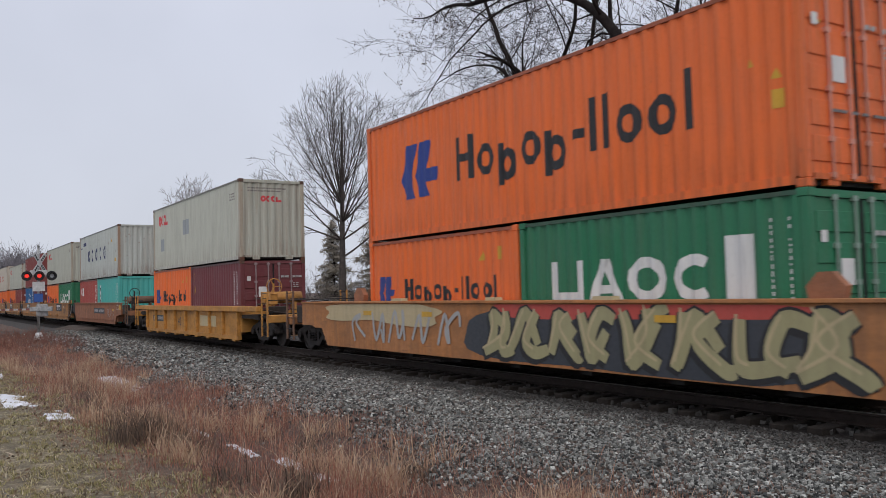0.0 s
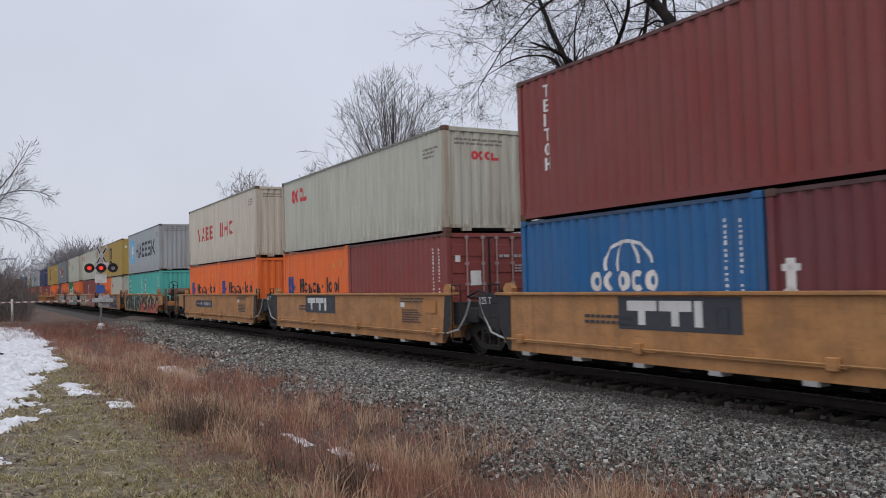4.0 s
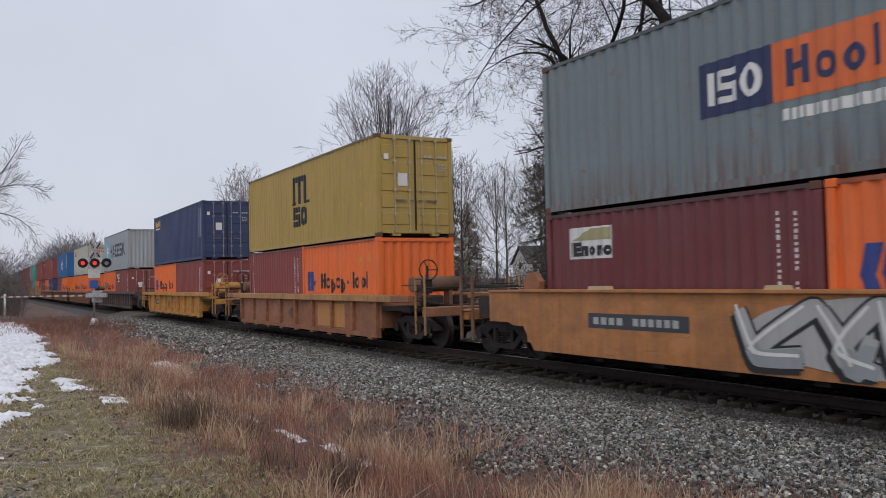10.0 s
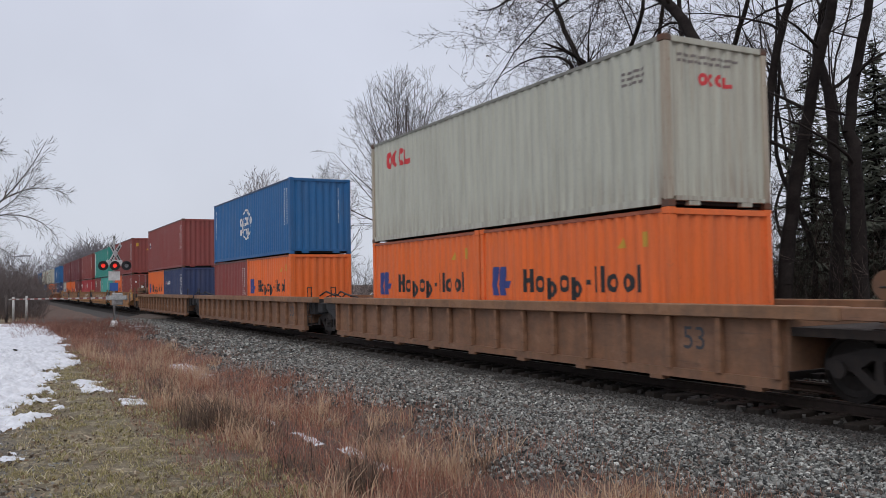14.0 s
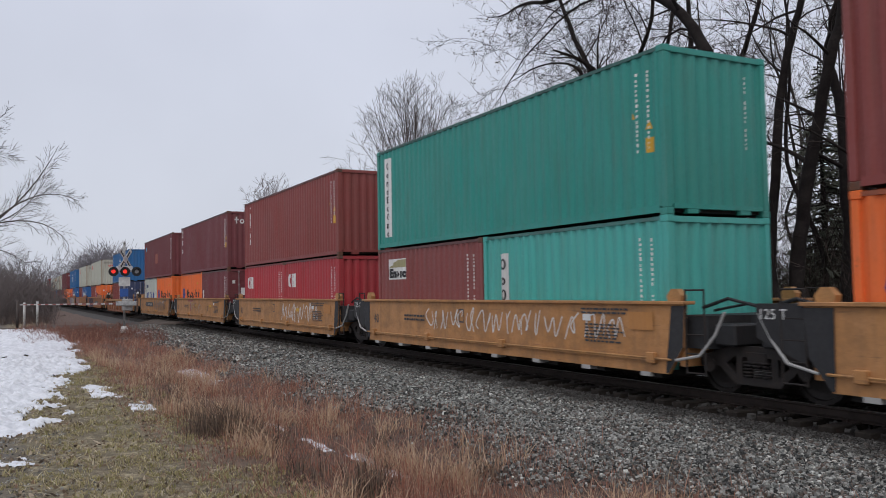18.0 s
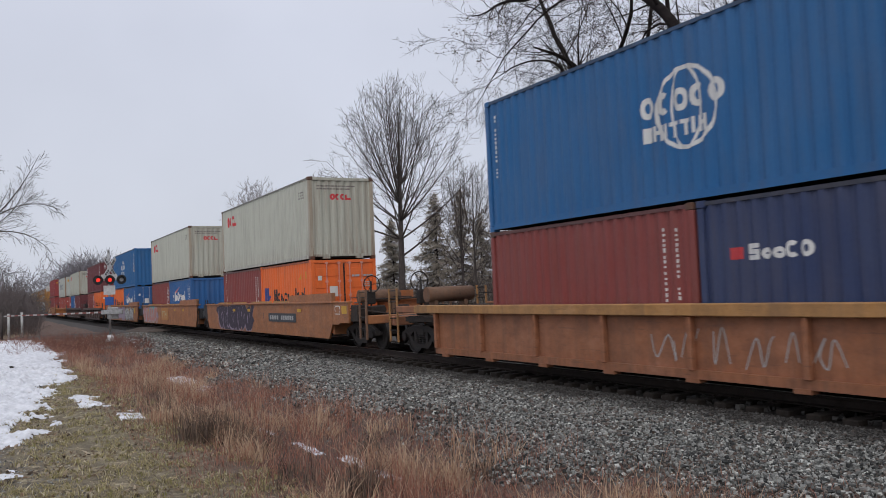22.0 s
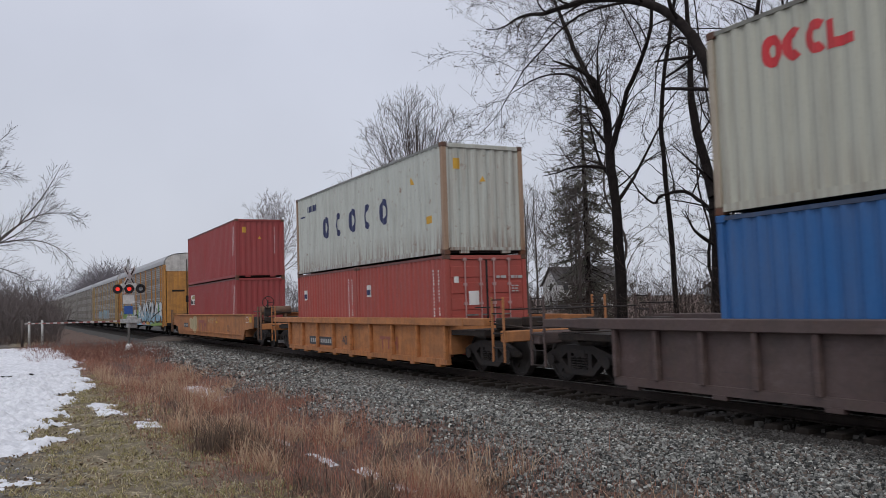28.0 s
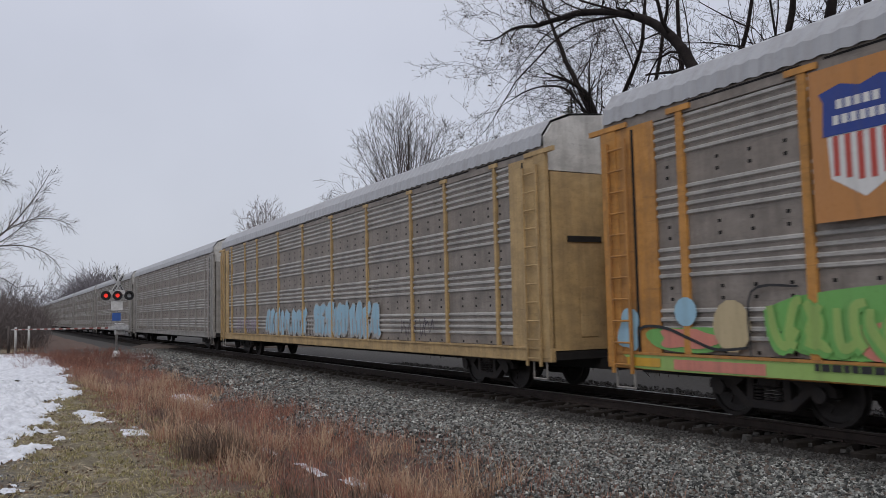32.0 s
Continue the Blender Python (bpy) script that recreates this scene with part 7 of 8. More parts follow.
def bare_tree(at, stems, seed, label, mat=None, twig=None, limbs=10, reach=3.0, first=3.0, top=4, many=0.8, bend=0.12, up=0.03, leaves=0, fork=0.75, thick=0.5, rise=0.35, level=1, fine=0.0055, narrow=0.35, taper=0.3):
    """A leafless tree. stems: (foot radius, tip radius, bends as (dx, dy, height)); a stem of two bends is a stub without limbs."""
    rng = random.Random(seed)
    mat, twig = mat or M_BARK, twig or mat or M_TWIG
    root = empty("bare_tree", at)
    segs = [[], [], [], []]
    trunk = []
    for ra, rb, bends in stems:
        pts = [Vector(b) for b in bends]
        path = []
        for i in range(len(pts) - 1):
            p0, p1, p2, p3 = pts[max(i - 1, 0)], pts[i], pts[i + 1], pts[min(i + 2, len(pts) - 1)]
            for j in range(5):
                t = j / 5
                path.append(0.5 * ((2 * p1) + (p2 - p0) * t + (2 * p0 - 5 * p1 + 4 * p2 - p3) * t * t + (3 * p1 - p0 - 3 * p2 + p3) * t * t * t))
        path.append(pts[-1])
        path = [p + Vector((rng.gauss(0, 0.02), rng.gauss(0, 0.02), 0)) * (1 if 0 < i < len(path) - 1 else 0) for i, p in enumerate(path)]
        n = len(path)
        rad = [(ra + (rb - ra) * i / (n - 1)) * rng.uniform(0.94, 1.07) * (1.3 if path[i].z < 0.3 else 1) for i in range(n)]
        for i in range(n - 1):
            trunk.append((path[i] - (path[i + 1] - path[i]) * 0.04, path[i + 1], rad[i], rad[i + 1]))
        high = [i for i in range(n) if path[i].z > first] if len(bends) > 2 else []
        for k in range(limbs if high else 0):
            i = high[int(len(high) * (k + rng.random()) / limbs)]
            d = (path[min(i + 1, n - 1)] - path[max(i - 1, 0)]).normalized()
            a = rng.uniform(0, math.tau)
            o = Vector((math.cos(a), math.sin(a), rise * rng.uniform(0.3, 1.4)))
            sprout(segs, rng, path[i], (d * rng.uniform(0.2, 0.7) + o).normalized(), reach * rng.uniform(0.5, 1.15) * (1.1 - narrow * k / limbs), max(0.012, rad[i] * thick * rng.uniform(0.4, 0.9)), level, top, many, bend, up, fork, taper)
        if high:
            sprout(segs, rng, path[-1], (path[-1] - path[-2]).normalized(), reach * 0.8, rb, level, top, many * 1.1, bend, up, fork)
    segs = [[(p, q, max(a, fine), max(b, fine * 0.7)) for p, q, a, b in sg] for sg in segs]
    tubes("trunk", trunk, 9, mat, root)
    cr = tubes("crown", segs[1], 6, mat, root)
    tubes("branchwork", segs[2], 3, twig, cr or root)
    tubes("twiggery", segs[3], 2, twig, cr or root)
    if leaves:
        vs, fs = [], []
        for p, q, *_ in rng.sample(segs[3], min(leaves, len(segs[3]))):
            for _ in range(rng.randint(1, 4)):
                c = q + Vector((rng.gauss(0, 0.08), rng.gauss(0, 0.08), rng.gauss(-0.05, 0.08)))
                a = Vector((rng.gauss(0, 1), rng.gauss(0, 1), rng.gauss(0, 1))).normalized() * 0.06
                b = a.orthogonal().normalized() * 0.035
                i = len(vs)
                vs += [c - a, c + b, c + a, c - b]
                fs.append((i, i + 1, i + 2, i + 3))
        soup("dead_leaves", vs, fs, plain("dead_leaf", (0.06, 0.04, 0.028), 0.9), root)
    return tagged(root, label, "tree", "trees behind the track")


def bent(p, c, q, n):
    """n + 1 points of a curve from p to q, drawn towards c."""
    return [p * (1 - t) ** 2 + c * (2 * t * (1 - t)) + q * t * t for t in (k / n for k in range(n + 1))]


def feather(segs, rng, pts, r0, r1, twigs, reach, spread, up, fine, level=1):
    """A limb along pts with side twigs that shorten towards its tip, and twiglets on those."""
    k = len(pts) - 1
    for i in range(k):
        segs[level].append((pts[i], pts[i + 1], max(fine, r0 + (r1 - r0) * i / k), max(fine * 0.7, r0 + (r1 - r0) * (i + 1) / k)))
    if level == 3:
        return
    for j in range(twigs):
        t = 0.2 + 0.8 * (j + rng.random()) / twigs
        i = min(int(t * k), k - 1)
        p, d = pts[i].lerp(pts[i + 1], t * k - i), (pts[i + 1] - pts[i]).normalized()
        o = d.orthogonal().normalized()
        a = rng.uniform(0, math.tau)
        o = o * math.cos(a) + d.cross(o) * math.sin(a)
        e = (d + o * spread * rng.uniform(0.7, 1.3) + Vector((0, 0, up))).normalized()
        n = reach * (1.1 - 0.75 * t) * rng.uniform(0.6, 1.2)
        feather(segs, rng, bent(p, p + e * n * 0.5, p + (e + d * 0.06 + Vector((0, 0, up))).normalized() * n, 3 if level == 1 else 2), max(fine, (r0 + (r1 - r0) * t) * 0.45), fine * 0.7, max(4, int(twigs * 0.55)), reach * 0.42, spread, up, fine, level + 1)


def domed_tree(at, height, spread, bole, limbs, seed, label, mat, fine, r=0.2, twigs=10):
    """A leafless tree whose limbs rise from a leader and end on a rounded dome."""
    rng = random.Random(seed)
    root = empty("bare_tree", at)
    segs = [[], [], [], []]
    lead = bent(Vector((0, 0, 0)), Vector((rng.uniform(-0.3, 0.3), rng.uniform(-0.3, 0.3), height * 0.4)), Vector((rng.uniform(-0.2, 0.2), rng.uniform(-0.2, 0.2), height * 0.86)), 12)
    trunk = [(lead[i], lead[i + 1], r * (1 - 0.85 * i / 12) * (1.25 if i == 0 else 1), r * (1 - 0.85 * (i + 1) / 12)) for i in range(12)]
    mid = bole + (height - bole) * 0.42
    for k in range(limbs):
        s = (k + 0.5) / limbs
        el = -0.12 + 1.62 * s ** 0.8
        az = k * 2.39996 + rng.uniform(-0.3, 0.3)
        g = rng.uniform(0.82, 1.04)
        tip = Vector((spread * g * math.cos(el) * math.cos(az), spread * g * math.cos(el) * math.sin(az), mid + (height - mid) * g * math.sin(el) if el > 0 else mid + 2 * el))
        i = min(11, max(1, int((bole + (tip.z - bole) * 0.60 * rng.uniform(0.75, 1.15)) / (height * 0.86) * 12)))
        p = lead[i]
        pts = bent(p, p.lerp(tip, 0.5) + Vector((tip.x, tip.y, 0)).normalized() * (tip - p).length * 0.07 + Vector((rng.gauss(0, 0.12), rng.gauss(0, 0.12), -0.04 * (tip - p).length)), tip, 7)
        feather(segs, rng, pts, max(fine * 1.6, trunk[i][3] * 0.42), fine, twigs, (tip - p).length * 0.46, 0.85, 0.05, fine)
    tubes("trunk", trunk, 9, mat, root)
    cr = tubes("crown", segs[1], 5, mat, root)
    tubes("branchwork", segs[2], 3, mat, cr)
    tubes("twiggery", segs[3], 2, mat, cr)
    return tagged(root, label, "tree", "trees behind the track")


def conifer(at, height, width, seed, label, mat_leaf, dense=1.0, bare=0.0, tier=0.028, droop=0.2, base=0.08, leaf=0.2):
    rng = random.Random(seed)
    root = empty("conifer", at)
    tubes("trunk", [(Vector((0, 0, 0)), Vector((0.05, 0, height * 0.5)), height * 0.013, height * 0.009), (Vector((0.05, 0, height * 0.5)), Vector((0, 0, height)), height * 0.009, 0.01)], 8, M_BARK, root)
    limbs, vs, fs = [], [], []
    z = height * base
    while z < height * 0.985:
        reach = width * (1 - z / height) ** 0.75 * rng.uniform(0.65, 1.1) + 0.12
        for k in range(int(4 + 3 * dense)):
            a = rng.uniform(0, math.tau)
            L = reach * rng.uniform(0.5, 1.0)
            e = Vector((math.cos(a) * L, math.sin(a) * L, -L * rng.uniform(0.4, 1.6) * droop))
            p = Vector((0, 0, z + rng.gauss(0, 0.1)))
            limbs.append((p, p + e * 0.6, 0.03, 0.018))
            limbs.append((p + e * 0.6, p + e + Vector((0, 0, L * 0.06)), 0.018, 0.006))
            m = int(L * 11 * dense * (1 - bare))
            for j in range(m):
                t = rng.uniform(0.18, 1.02)
                c = p + e * t + Vector((rng.gauss(0, 0.10), rng.gauss(0, 0.10), rng.gauss(-0.10, 0.07)))
                u = Vector((rng.gauss(0, 0.7), rng.gauss(0, 0.7), rng.gauss(-0.5, 0.5))).normalized() * rng.uniform(0.5, 1.3) * leaf
                w = u.orthogonal().normalized() * 0.05
                i = len(vs)
                vs += [c - u, c + w, c + u, c - w]
                fs.append((i, i + 1, i + 2, i + 3))
        z += height * tier
    tubes("branchwork", limbs, 4, M_BARK, root)
    soup("needles", vs, fs, mat_leaf, root)
    return tagged(root, label, "tree", "trees behind the track")


def straight(rng, h, lean=0.6, sway=0.35):
    """Bends of a slim stem, somewhat crooked."""
    lx, ly = rng.gauss(0, lean), rng.gauss(0, lean)
    return [(lx * f + (rng.gauss(0, sway) if f else 0), ly * f + (rng.gauss(0, sway) if f else 0), h * f) for f in (0, 0.22, 0.45, 0.7, 1.0)]


def build_trees():
    g = GROUND_Z
    # the wood behind the line, in bends of (dx, dy, height)
    bare_tree((17.0, 14.6, g), [(0.27, 0.075, [(0, 0, 0), (0, 0.3, 3.3), (0.0, 0.8, 5.4), (0.1, 1.5, 7.2), (0, 2.4, 9.2), (-0.1, 3.8, 10.6), (-0.3, 6.2, 11.6), (-0.5, 9.0, 12.0)]), (0.045, 0.012, [(-0.2, 4.6, 11.0), (-0.6, 6.8, 11.2), (-0.9, 9.2, 10.3), (-1.0, 10.6, 9.4)]), (0.04, 0.010, [(-0.3, 6.6, 11.7), (0.2, 9.2, 11.9), (0.4, 11.4, 11.2)]), (0.06, 0.04, [(0, 1.7, 7.6), (-0.1, 3.5, 8.04)]), (0.05, 0.03, [(0, 2.1, 8.75), (-0.15, 3.45, 8.34)]), (0.05, 0.03, [(0, 2.4, 8.7), (-0.1, 3.9, 8.95)])], 9, "large leaning bare tree with an arching limb", limbs=15, reach=4.2, first=6.8, leaves=420, up=0.0, bend=0.18, many=0.88)
    bare_tree((17.4, 14.4, g), [(0.21, 0.09, [(0, 0, 0), (0.1, -0.1, 2.4), (0.2, -0.4, 4.5), (0.1, -1.2, 7.1), (0, -1.8, 9.0), (0.1, -2.3, 12.5)])], 11, "thick bare tree with a tilted dark trunk", limbs=9, reach=3.2, first=4.5)
    bare_tree((18.6, 16.1, g), [(0.17, 0.06, [(0, 0, 0), (0, -0.1, 3), (0.1, -0.6, 7.8), (0.2, -1.3, 9.9), (0, -2.0, 14)])], 13, "bare tree with a slender curved trunk", limbs=9, reach=3.0, first=5.0)
    bare_tree((19.0, 23.0, g), [(0.19, 0.15, [(0, 0, 0), (0, 0.1, 4.7), (0, 0.3, 7.0), (0, 0.45, 8.8)]), (0.12, 0.035, [(0, 0.42, 8.6), (0.1, 2.0, 11.1), (0.2, 3.2, 13.2), (0.1, 4.2, 15.5)]), (0.11, 0.035, [(0, 0.25, 7.2), (0.1, -0.7, 9.2), (0, -2.1, 11.0), (-0.2, -2.6, 14.0)]), (0.075, 0.015, [(0, 0.4, 8.7), (0, 0.95, 9.15), (-0.1, 2.1, 10.4), (-0.2, 4.0, 10.9), (-0.4, 5.8, 10.7)])], 3, "tall forked bare tree with a dark trunk", limbs=11, reach=3.6, first=5.2, leaves=120)
    bare_tree((21.0, 22.5, g), [(0.11, 0.04, [(0, 0, 0), (0, 0.1, 4.6), (0, 0.25, 8.8), (0, -0.7, 12.7), (0.1, -1.3, 16)])], 5, "slim bare tree with a long thin trunk", limbs=12, reach=2.2, first=5.5, many=0.7)
    bare_tree((20.0, 19.6, g), [(0.24, 0.05, [(0, 0, 0), (0, -0.2, 4.3), (0, 0, 5.6), (0, 0.6, 8.2), (0.1, 0.7, 9.5), (0.2, 0.8, 13.5)]), (0.12, 0.04, [(0, -0.1, 5.2), (0.1, -0.75, 7.5), (0.1, -1.4, 9.0), (0, -2.4, 11.0), (0.1, -2.9, 14.5)]), (0.075, 0.03, [(0, 0, 4.65), (0, 0.45, 5.05), (0, 1.2, 5.5), (0, 2.3, 5.5), (0.1, 2.85, 5.3), (0.1, 3.6, 5.9)])], 7, "twin-stemmed bare tree with rising dark limbs", limbs=9, reach=3.0, first=3.2)
    bare_tree((19.5, 14.5, g), [(0.18, 0.06, [(0, 0, 0), (0, -0.2, 4.4), (0.1, 0, 7.0), (0, 0.2, 8.4), (0, -0.5, 10.6), (0, -0.8, 14)])], 15, "bare tree with a bent dark trunk", limbs=9, reach=3.0, first=4)
    bare_tree((18.5, 13.0, g), [(0.2, 0.06, [(0, 0, 0), (0, 0, 4.2), (0, 0.05, 6.4), (0.1, -0.5, 9.0), (0, -0.8, 13.5)])], 17, "bare tree with a heavy dark trunk", limbs=9, reach=3.0, first=4)
    rng = random.Random(61)
    for k, (x, y, h, r) in enumerate([(22, 17.2, 13, 0.09), (24, 19.3, 13, 0.08), (25, 23.0, 14, 0.08), (23.5, 14.8, 14, 0.1), (22, 12.6, 14, 0.12), (27, 17.0, 13, 0.08), (28, 25.5, 12, 0.08), (31, 27.5, 13, 0.09), (33, 24, 13, 0.1), (34, 33, 12, 0.09), (30, 21.5, 13, 0.09), (38, 31, 13, 0.12)]):
        bare_tree((x, y, g), [(r, r * 0.3, straight(rng, h))], 200 + k, "slender bare tree deep in the wood", limbs=16, reach=2.4, first=2.0, many=0.7, bend=0.14)
    for k, (x, y, h) in enumerate([(26.5, 21.4, 12), (30, 28.5, 11), (35, 26.5, 13), (27, 14.6, 12), (33, 19.4, 12), (25, 30.5, 10)]):
        bare_tree((x, y, g), [(0.10, 0.025, straight(rng, h))], 230 + k, "slim grey bare tree with spreading twigs", M_BARK2, limbs=15, reach=3.2, first=1.2, many=0.85, bend=0.10, fine=0.0065, rise=0.45, fork=0.6, up=0.02)
    # trees along the far side of the line
    domed_tree((22.2, 46.0, g), 15.2, 4.9, 2.4, 44, 23, "bare round-crowned tree standing alone", M_BARK2, 0.0085, 0.26, 11)
    domed_tree((26.2, 70.0, g), 12.6, 3.9, 1.6, 30, 25, "bushy bare tree of medium height", M_BARK2, 0.013, 0.2, 9)
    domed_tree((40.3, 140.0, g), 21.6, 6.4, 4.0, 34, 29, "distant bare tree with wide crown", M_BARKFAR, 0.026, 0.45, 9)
    for k, (x, y, h, w) in enumerate([(29, 50, 11, 3.2), (33, 55, 12, 3.6), (33.5, 45, 10, 3.0), (38, 58, 12, 3.6), (36, 49, 11, 3.2), (43, 64, 13, 4.0), (27.2, 36.5, 9.5, 2.6)]):
        domed_tree((x, y, g), h, w, 1.0, 22, 260 + k, "small bare tree at the edge of the wood", M_BARK2, 0.010, 0.12, 8)
    needle = plain("grey_needles", (0.075, 0.078, 0.062), 0.9, other=(0.12, 0.112, 0.092))
    conifer((30.0, 39.3, g), 15.7, 4.6, 31, "tall thin spruce with sparse drooping branches", needle, 1.3, 0.0, 0.033, 0.38, 0.1, 0.3)
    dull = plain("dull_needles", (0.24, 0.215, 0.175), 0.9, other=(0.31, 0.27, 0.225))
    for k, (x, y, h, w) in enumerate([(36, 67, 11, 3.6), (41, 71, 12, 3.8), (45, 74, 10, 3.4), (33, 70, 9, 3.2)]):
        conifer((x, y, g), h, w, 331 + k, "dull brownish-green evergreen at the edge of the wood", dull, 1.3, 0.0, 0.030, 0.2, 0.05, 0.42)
    dark = plain("dark_evergreen", (0.075, 0.085, 0.066), 0.9, other=(0.125, 0.13, 0.105))
    conifer((22.6, 15.2, g), 9.0, 2.4, 33, "dense dark evergreen with low branches", dark, 1.5)
    conifer((21.5, 12.9, g), 9.5, 2.8, 34, "dense dark evergreen with low branches", dark, 1.6)
    conifer((24.0, 18.5, g), 9.5, 2.3, 38, "dense dark evergreen behind bare trunks", dark, 1.2)
    conifer((27.0, 19.6, g), 8.5, 2.5, 39, "dense dark evergreen behind bare trunks", dark, 1.2)
    conifer((26.0, 16.6, g), 9.5, 2.6, 36, "dense dark evergreen behind bare trunks", dark, 1.5)
    # overhanging tree by the dirt track
    lt = random.Random(35)
    left = empty("bare_tree", (-3.4, 31.0, g))
    segs = [[], [], [], []]
    tubes("trunk", [(Vector(p), Vector(q), ra, rb) for p, q, ra, rb in (((0, 0, 0), (0.2, 0, 1.8), 0.24, 0.2), ((0.2, 0, 1.8), (1.0, 0, 3.5), 0.2, 0.14))], 9, M_BARK2, left)
    for p, c, q, r in (((1.0, 0, 3.5), (3.6, 0.1, 4.1), (5.0, 0, 7.2), 0.075), ((3.0, 0.1, 4.5), (4.4, 0.3, 6.0), (5.6, 0.2, 5.35), 0.04), ((1.0, 0, 3.5), (4.3, -0.2, 5.5), (5.3, -0.3, 3.8), 0.05), ((2.6, 0, 4.3), (4.4, 0.4, 4.9), (4.6, 0.4, 6.4), 0.03),
                       ((1.0, 0, 3.5), (1.9, 0, 6.8), (3.4, 0.1, 8.2), 0.07), ((0.9, 0, 3.4), (0.6, 0.2, 6.0), (2.0, 0.2, 9.0), 0.07), ((1.6, 0, 5.6), (2.6, 0, 6.9), (3.5, -0.2, 6.8), 0.03), ((1.4, 0, 3.7), (3.4, 0.4, 4.0), (4.2, 0.5, 3.0), 0.03)):
        feather(segs, lt, bent(Vector(p), Vector(c), Vector(q), 10), r * 0.8, 0.007, 17, 1.25, 0.85, 0.0, 0.005)
    cr = tubes("crown", segs[1], 6, M_BARK2, left)
    tubes("branchwork", segs[2], 3, M_BARK2, cr)
    tubes("twiggery", segs[3], 2, M_BARK2, cr)
    tagged(left, "bare tree with long arching branches over the turf", "tree")

    def thicket(name, label, n, place, tall, mat, seed, stems=3, level=2, many=0.7, thin=0.0045, least=0.004):
        r2 = random.Random(seed)
        seg = [[], [], [], []]
        for _ in range(n):
            x, y, k = place(r2)
            for _ in range(stems):
                sprout(seg, r2, Vector((x + r2.gauss(0, 0.2), y + r2.gauss(0, 0.2), g - 0.1)), Vector((r2.gauss(0, 0.25), r2.gauss(0, 0.25), 1)).normalized(), tall * k * r2.uniform(0.6, 1.0), thin * tall * k + 0.004, level, 3, many, 0.10, 0.03, 0.6)
        tagged(tubes(name, [(p, q, max(a, least), max(b, least * 0.7)) for p, q, a, b in seg[1] + seg[2] + seg[3]], 2, mat, None), label, "brush", kind="stuff")
    def left_bank(r):
        y = 68 + 130 * r.random() ** 1.3
        u = r.random()
        return -0.12 * y + 0.166 * y * u, y, r.uniform(0.75, 1.1) * (1.0 - 0.42 * u ** 3) * (y / 100) ** 0.35
    thicket("lineside_brush", "tangled grey-brown leafless brush beyond the crossing", 1700, left_bank, 5.9, plain("brush_twigs", (0.18, 0.155, 0.15), 0.95), 5, 3, 2, 0.8, 0.005, 0.013)
    thicket("low_scrub", "low russet scrub beyond the crossing", 420, lambda r: (r.uniform(-22, 3.0), r.uniform(60, 78), r.uniform(0.5, 1.2)), 1.3, plain("scrub_twigs", (0.15, 0.105, 0.085), 0.95), 6)
    # pale lavender-grey twigs carry the haze over the far woods in their colour
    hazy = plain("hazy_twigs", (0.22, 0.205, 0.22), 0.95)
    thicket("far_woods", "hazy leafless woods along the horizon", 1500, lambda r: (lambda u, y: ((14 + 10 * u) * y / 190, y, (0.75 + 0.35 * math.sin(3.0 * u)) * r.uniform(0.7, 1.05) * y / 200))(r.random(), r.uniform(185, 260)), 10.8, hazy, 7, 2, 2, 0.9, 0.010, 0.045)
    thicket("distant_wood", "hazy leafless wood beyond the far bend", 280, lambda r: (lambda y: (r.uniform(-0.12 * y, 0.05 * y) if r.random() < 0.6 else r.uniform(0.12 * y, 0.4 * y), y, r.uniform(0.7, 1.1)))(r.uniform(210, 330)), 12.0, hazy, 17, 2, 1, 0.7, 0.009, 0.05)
    thicket("low_scrub", "low russet scrub in front of the crossing", 480, lambda r: (r.uniform(0.6, 6.6), r.uniform(38, 56.5), r.uniform(0.5, 1.2)), 0.6, plain("russet_twigs", (0.26, 0.13, 0.10), 0.95), 16, 3, 2, 0.8, 0.006)
    thicket("undergrowth", "dark tangled thicket between the trunks", 200, lambda r: (lambda x: (x, x * r.uniform(0.62, 0.86), r.uniform(0.5, 1.1)))(r.uniform(20, 30)), 4.6, plain("dark_thicket", (0.05, 0.045, 0.036), 0.95), 28, 2, 1, 0.65, 0.003, 0.007)
    brown = plain("undergrowth_twigs", (0.085, 0.066, 0.058), 0.95)
    thicket("undergrowth", "thin leafless undergrowth below the trees", 420, lambda r: (r.uniform(17, 34), r.uniform(9, 34), r.uniform(0.4, 1.1)), 3.4, brown, 8, 2, 1, 0.6, 0.003, 0.006)
    thicket("undergrowth", "thin leafless thicket along the far edge", 380, lambda r: (r.uniform(24, 60), r.uniform(34, 100), r.uniform(0.5, 1.1)), 4.2, plain("grey_thicket", (0.12, 0.105, 0.10), 0.95), 18, 2, 1, 0.6, 0.004, 0.012)


# ---- level crossing ----
def lamp_red():
    m, n, l, b = nodes_of("lit_red_lens")
    b.inputs["Base Color"].default_value = (0.5, 0.02, 0.01, 1)
    b.inputs["Emission Color"].default_value = (1.0, 0.05, 0.035, 1)
    b.inputs["Emission Strength"].default_value = 0.75
    return m


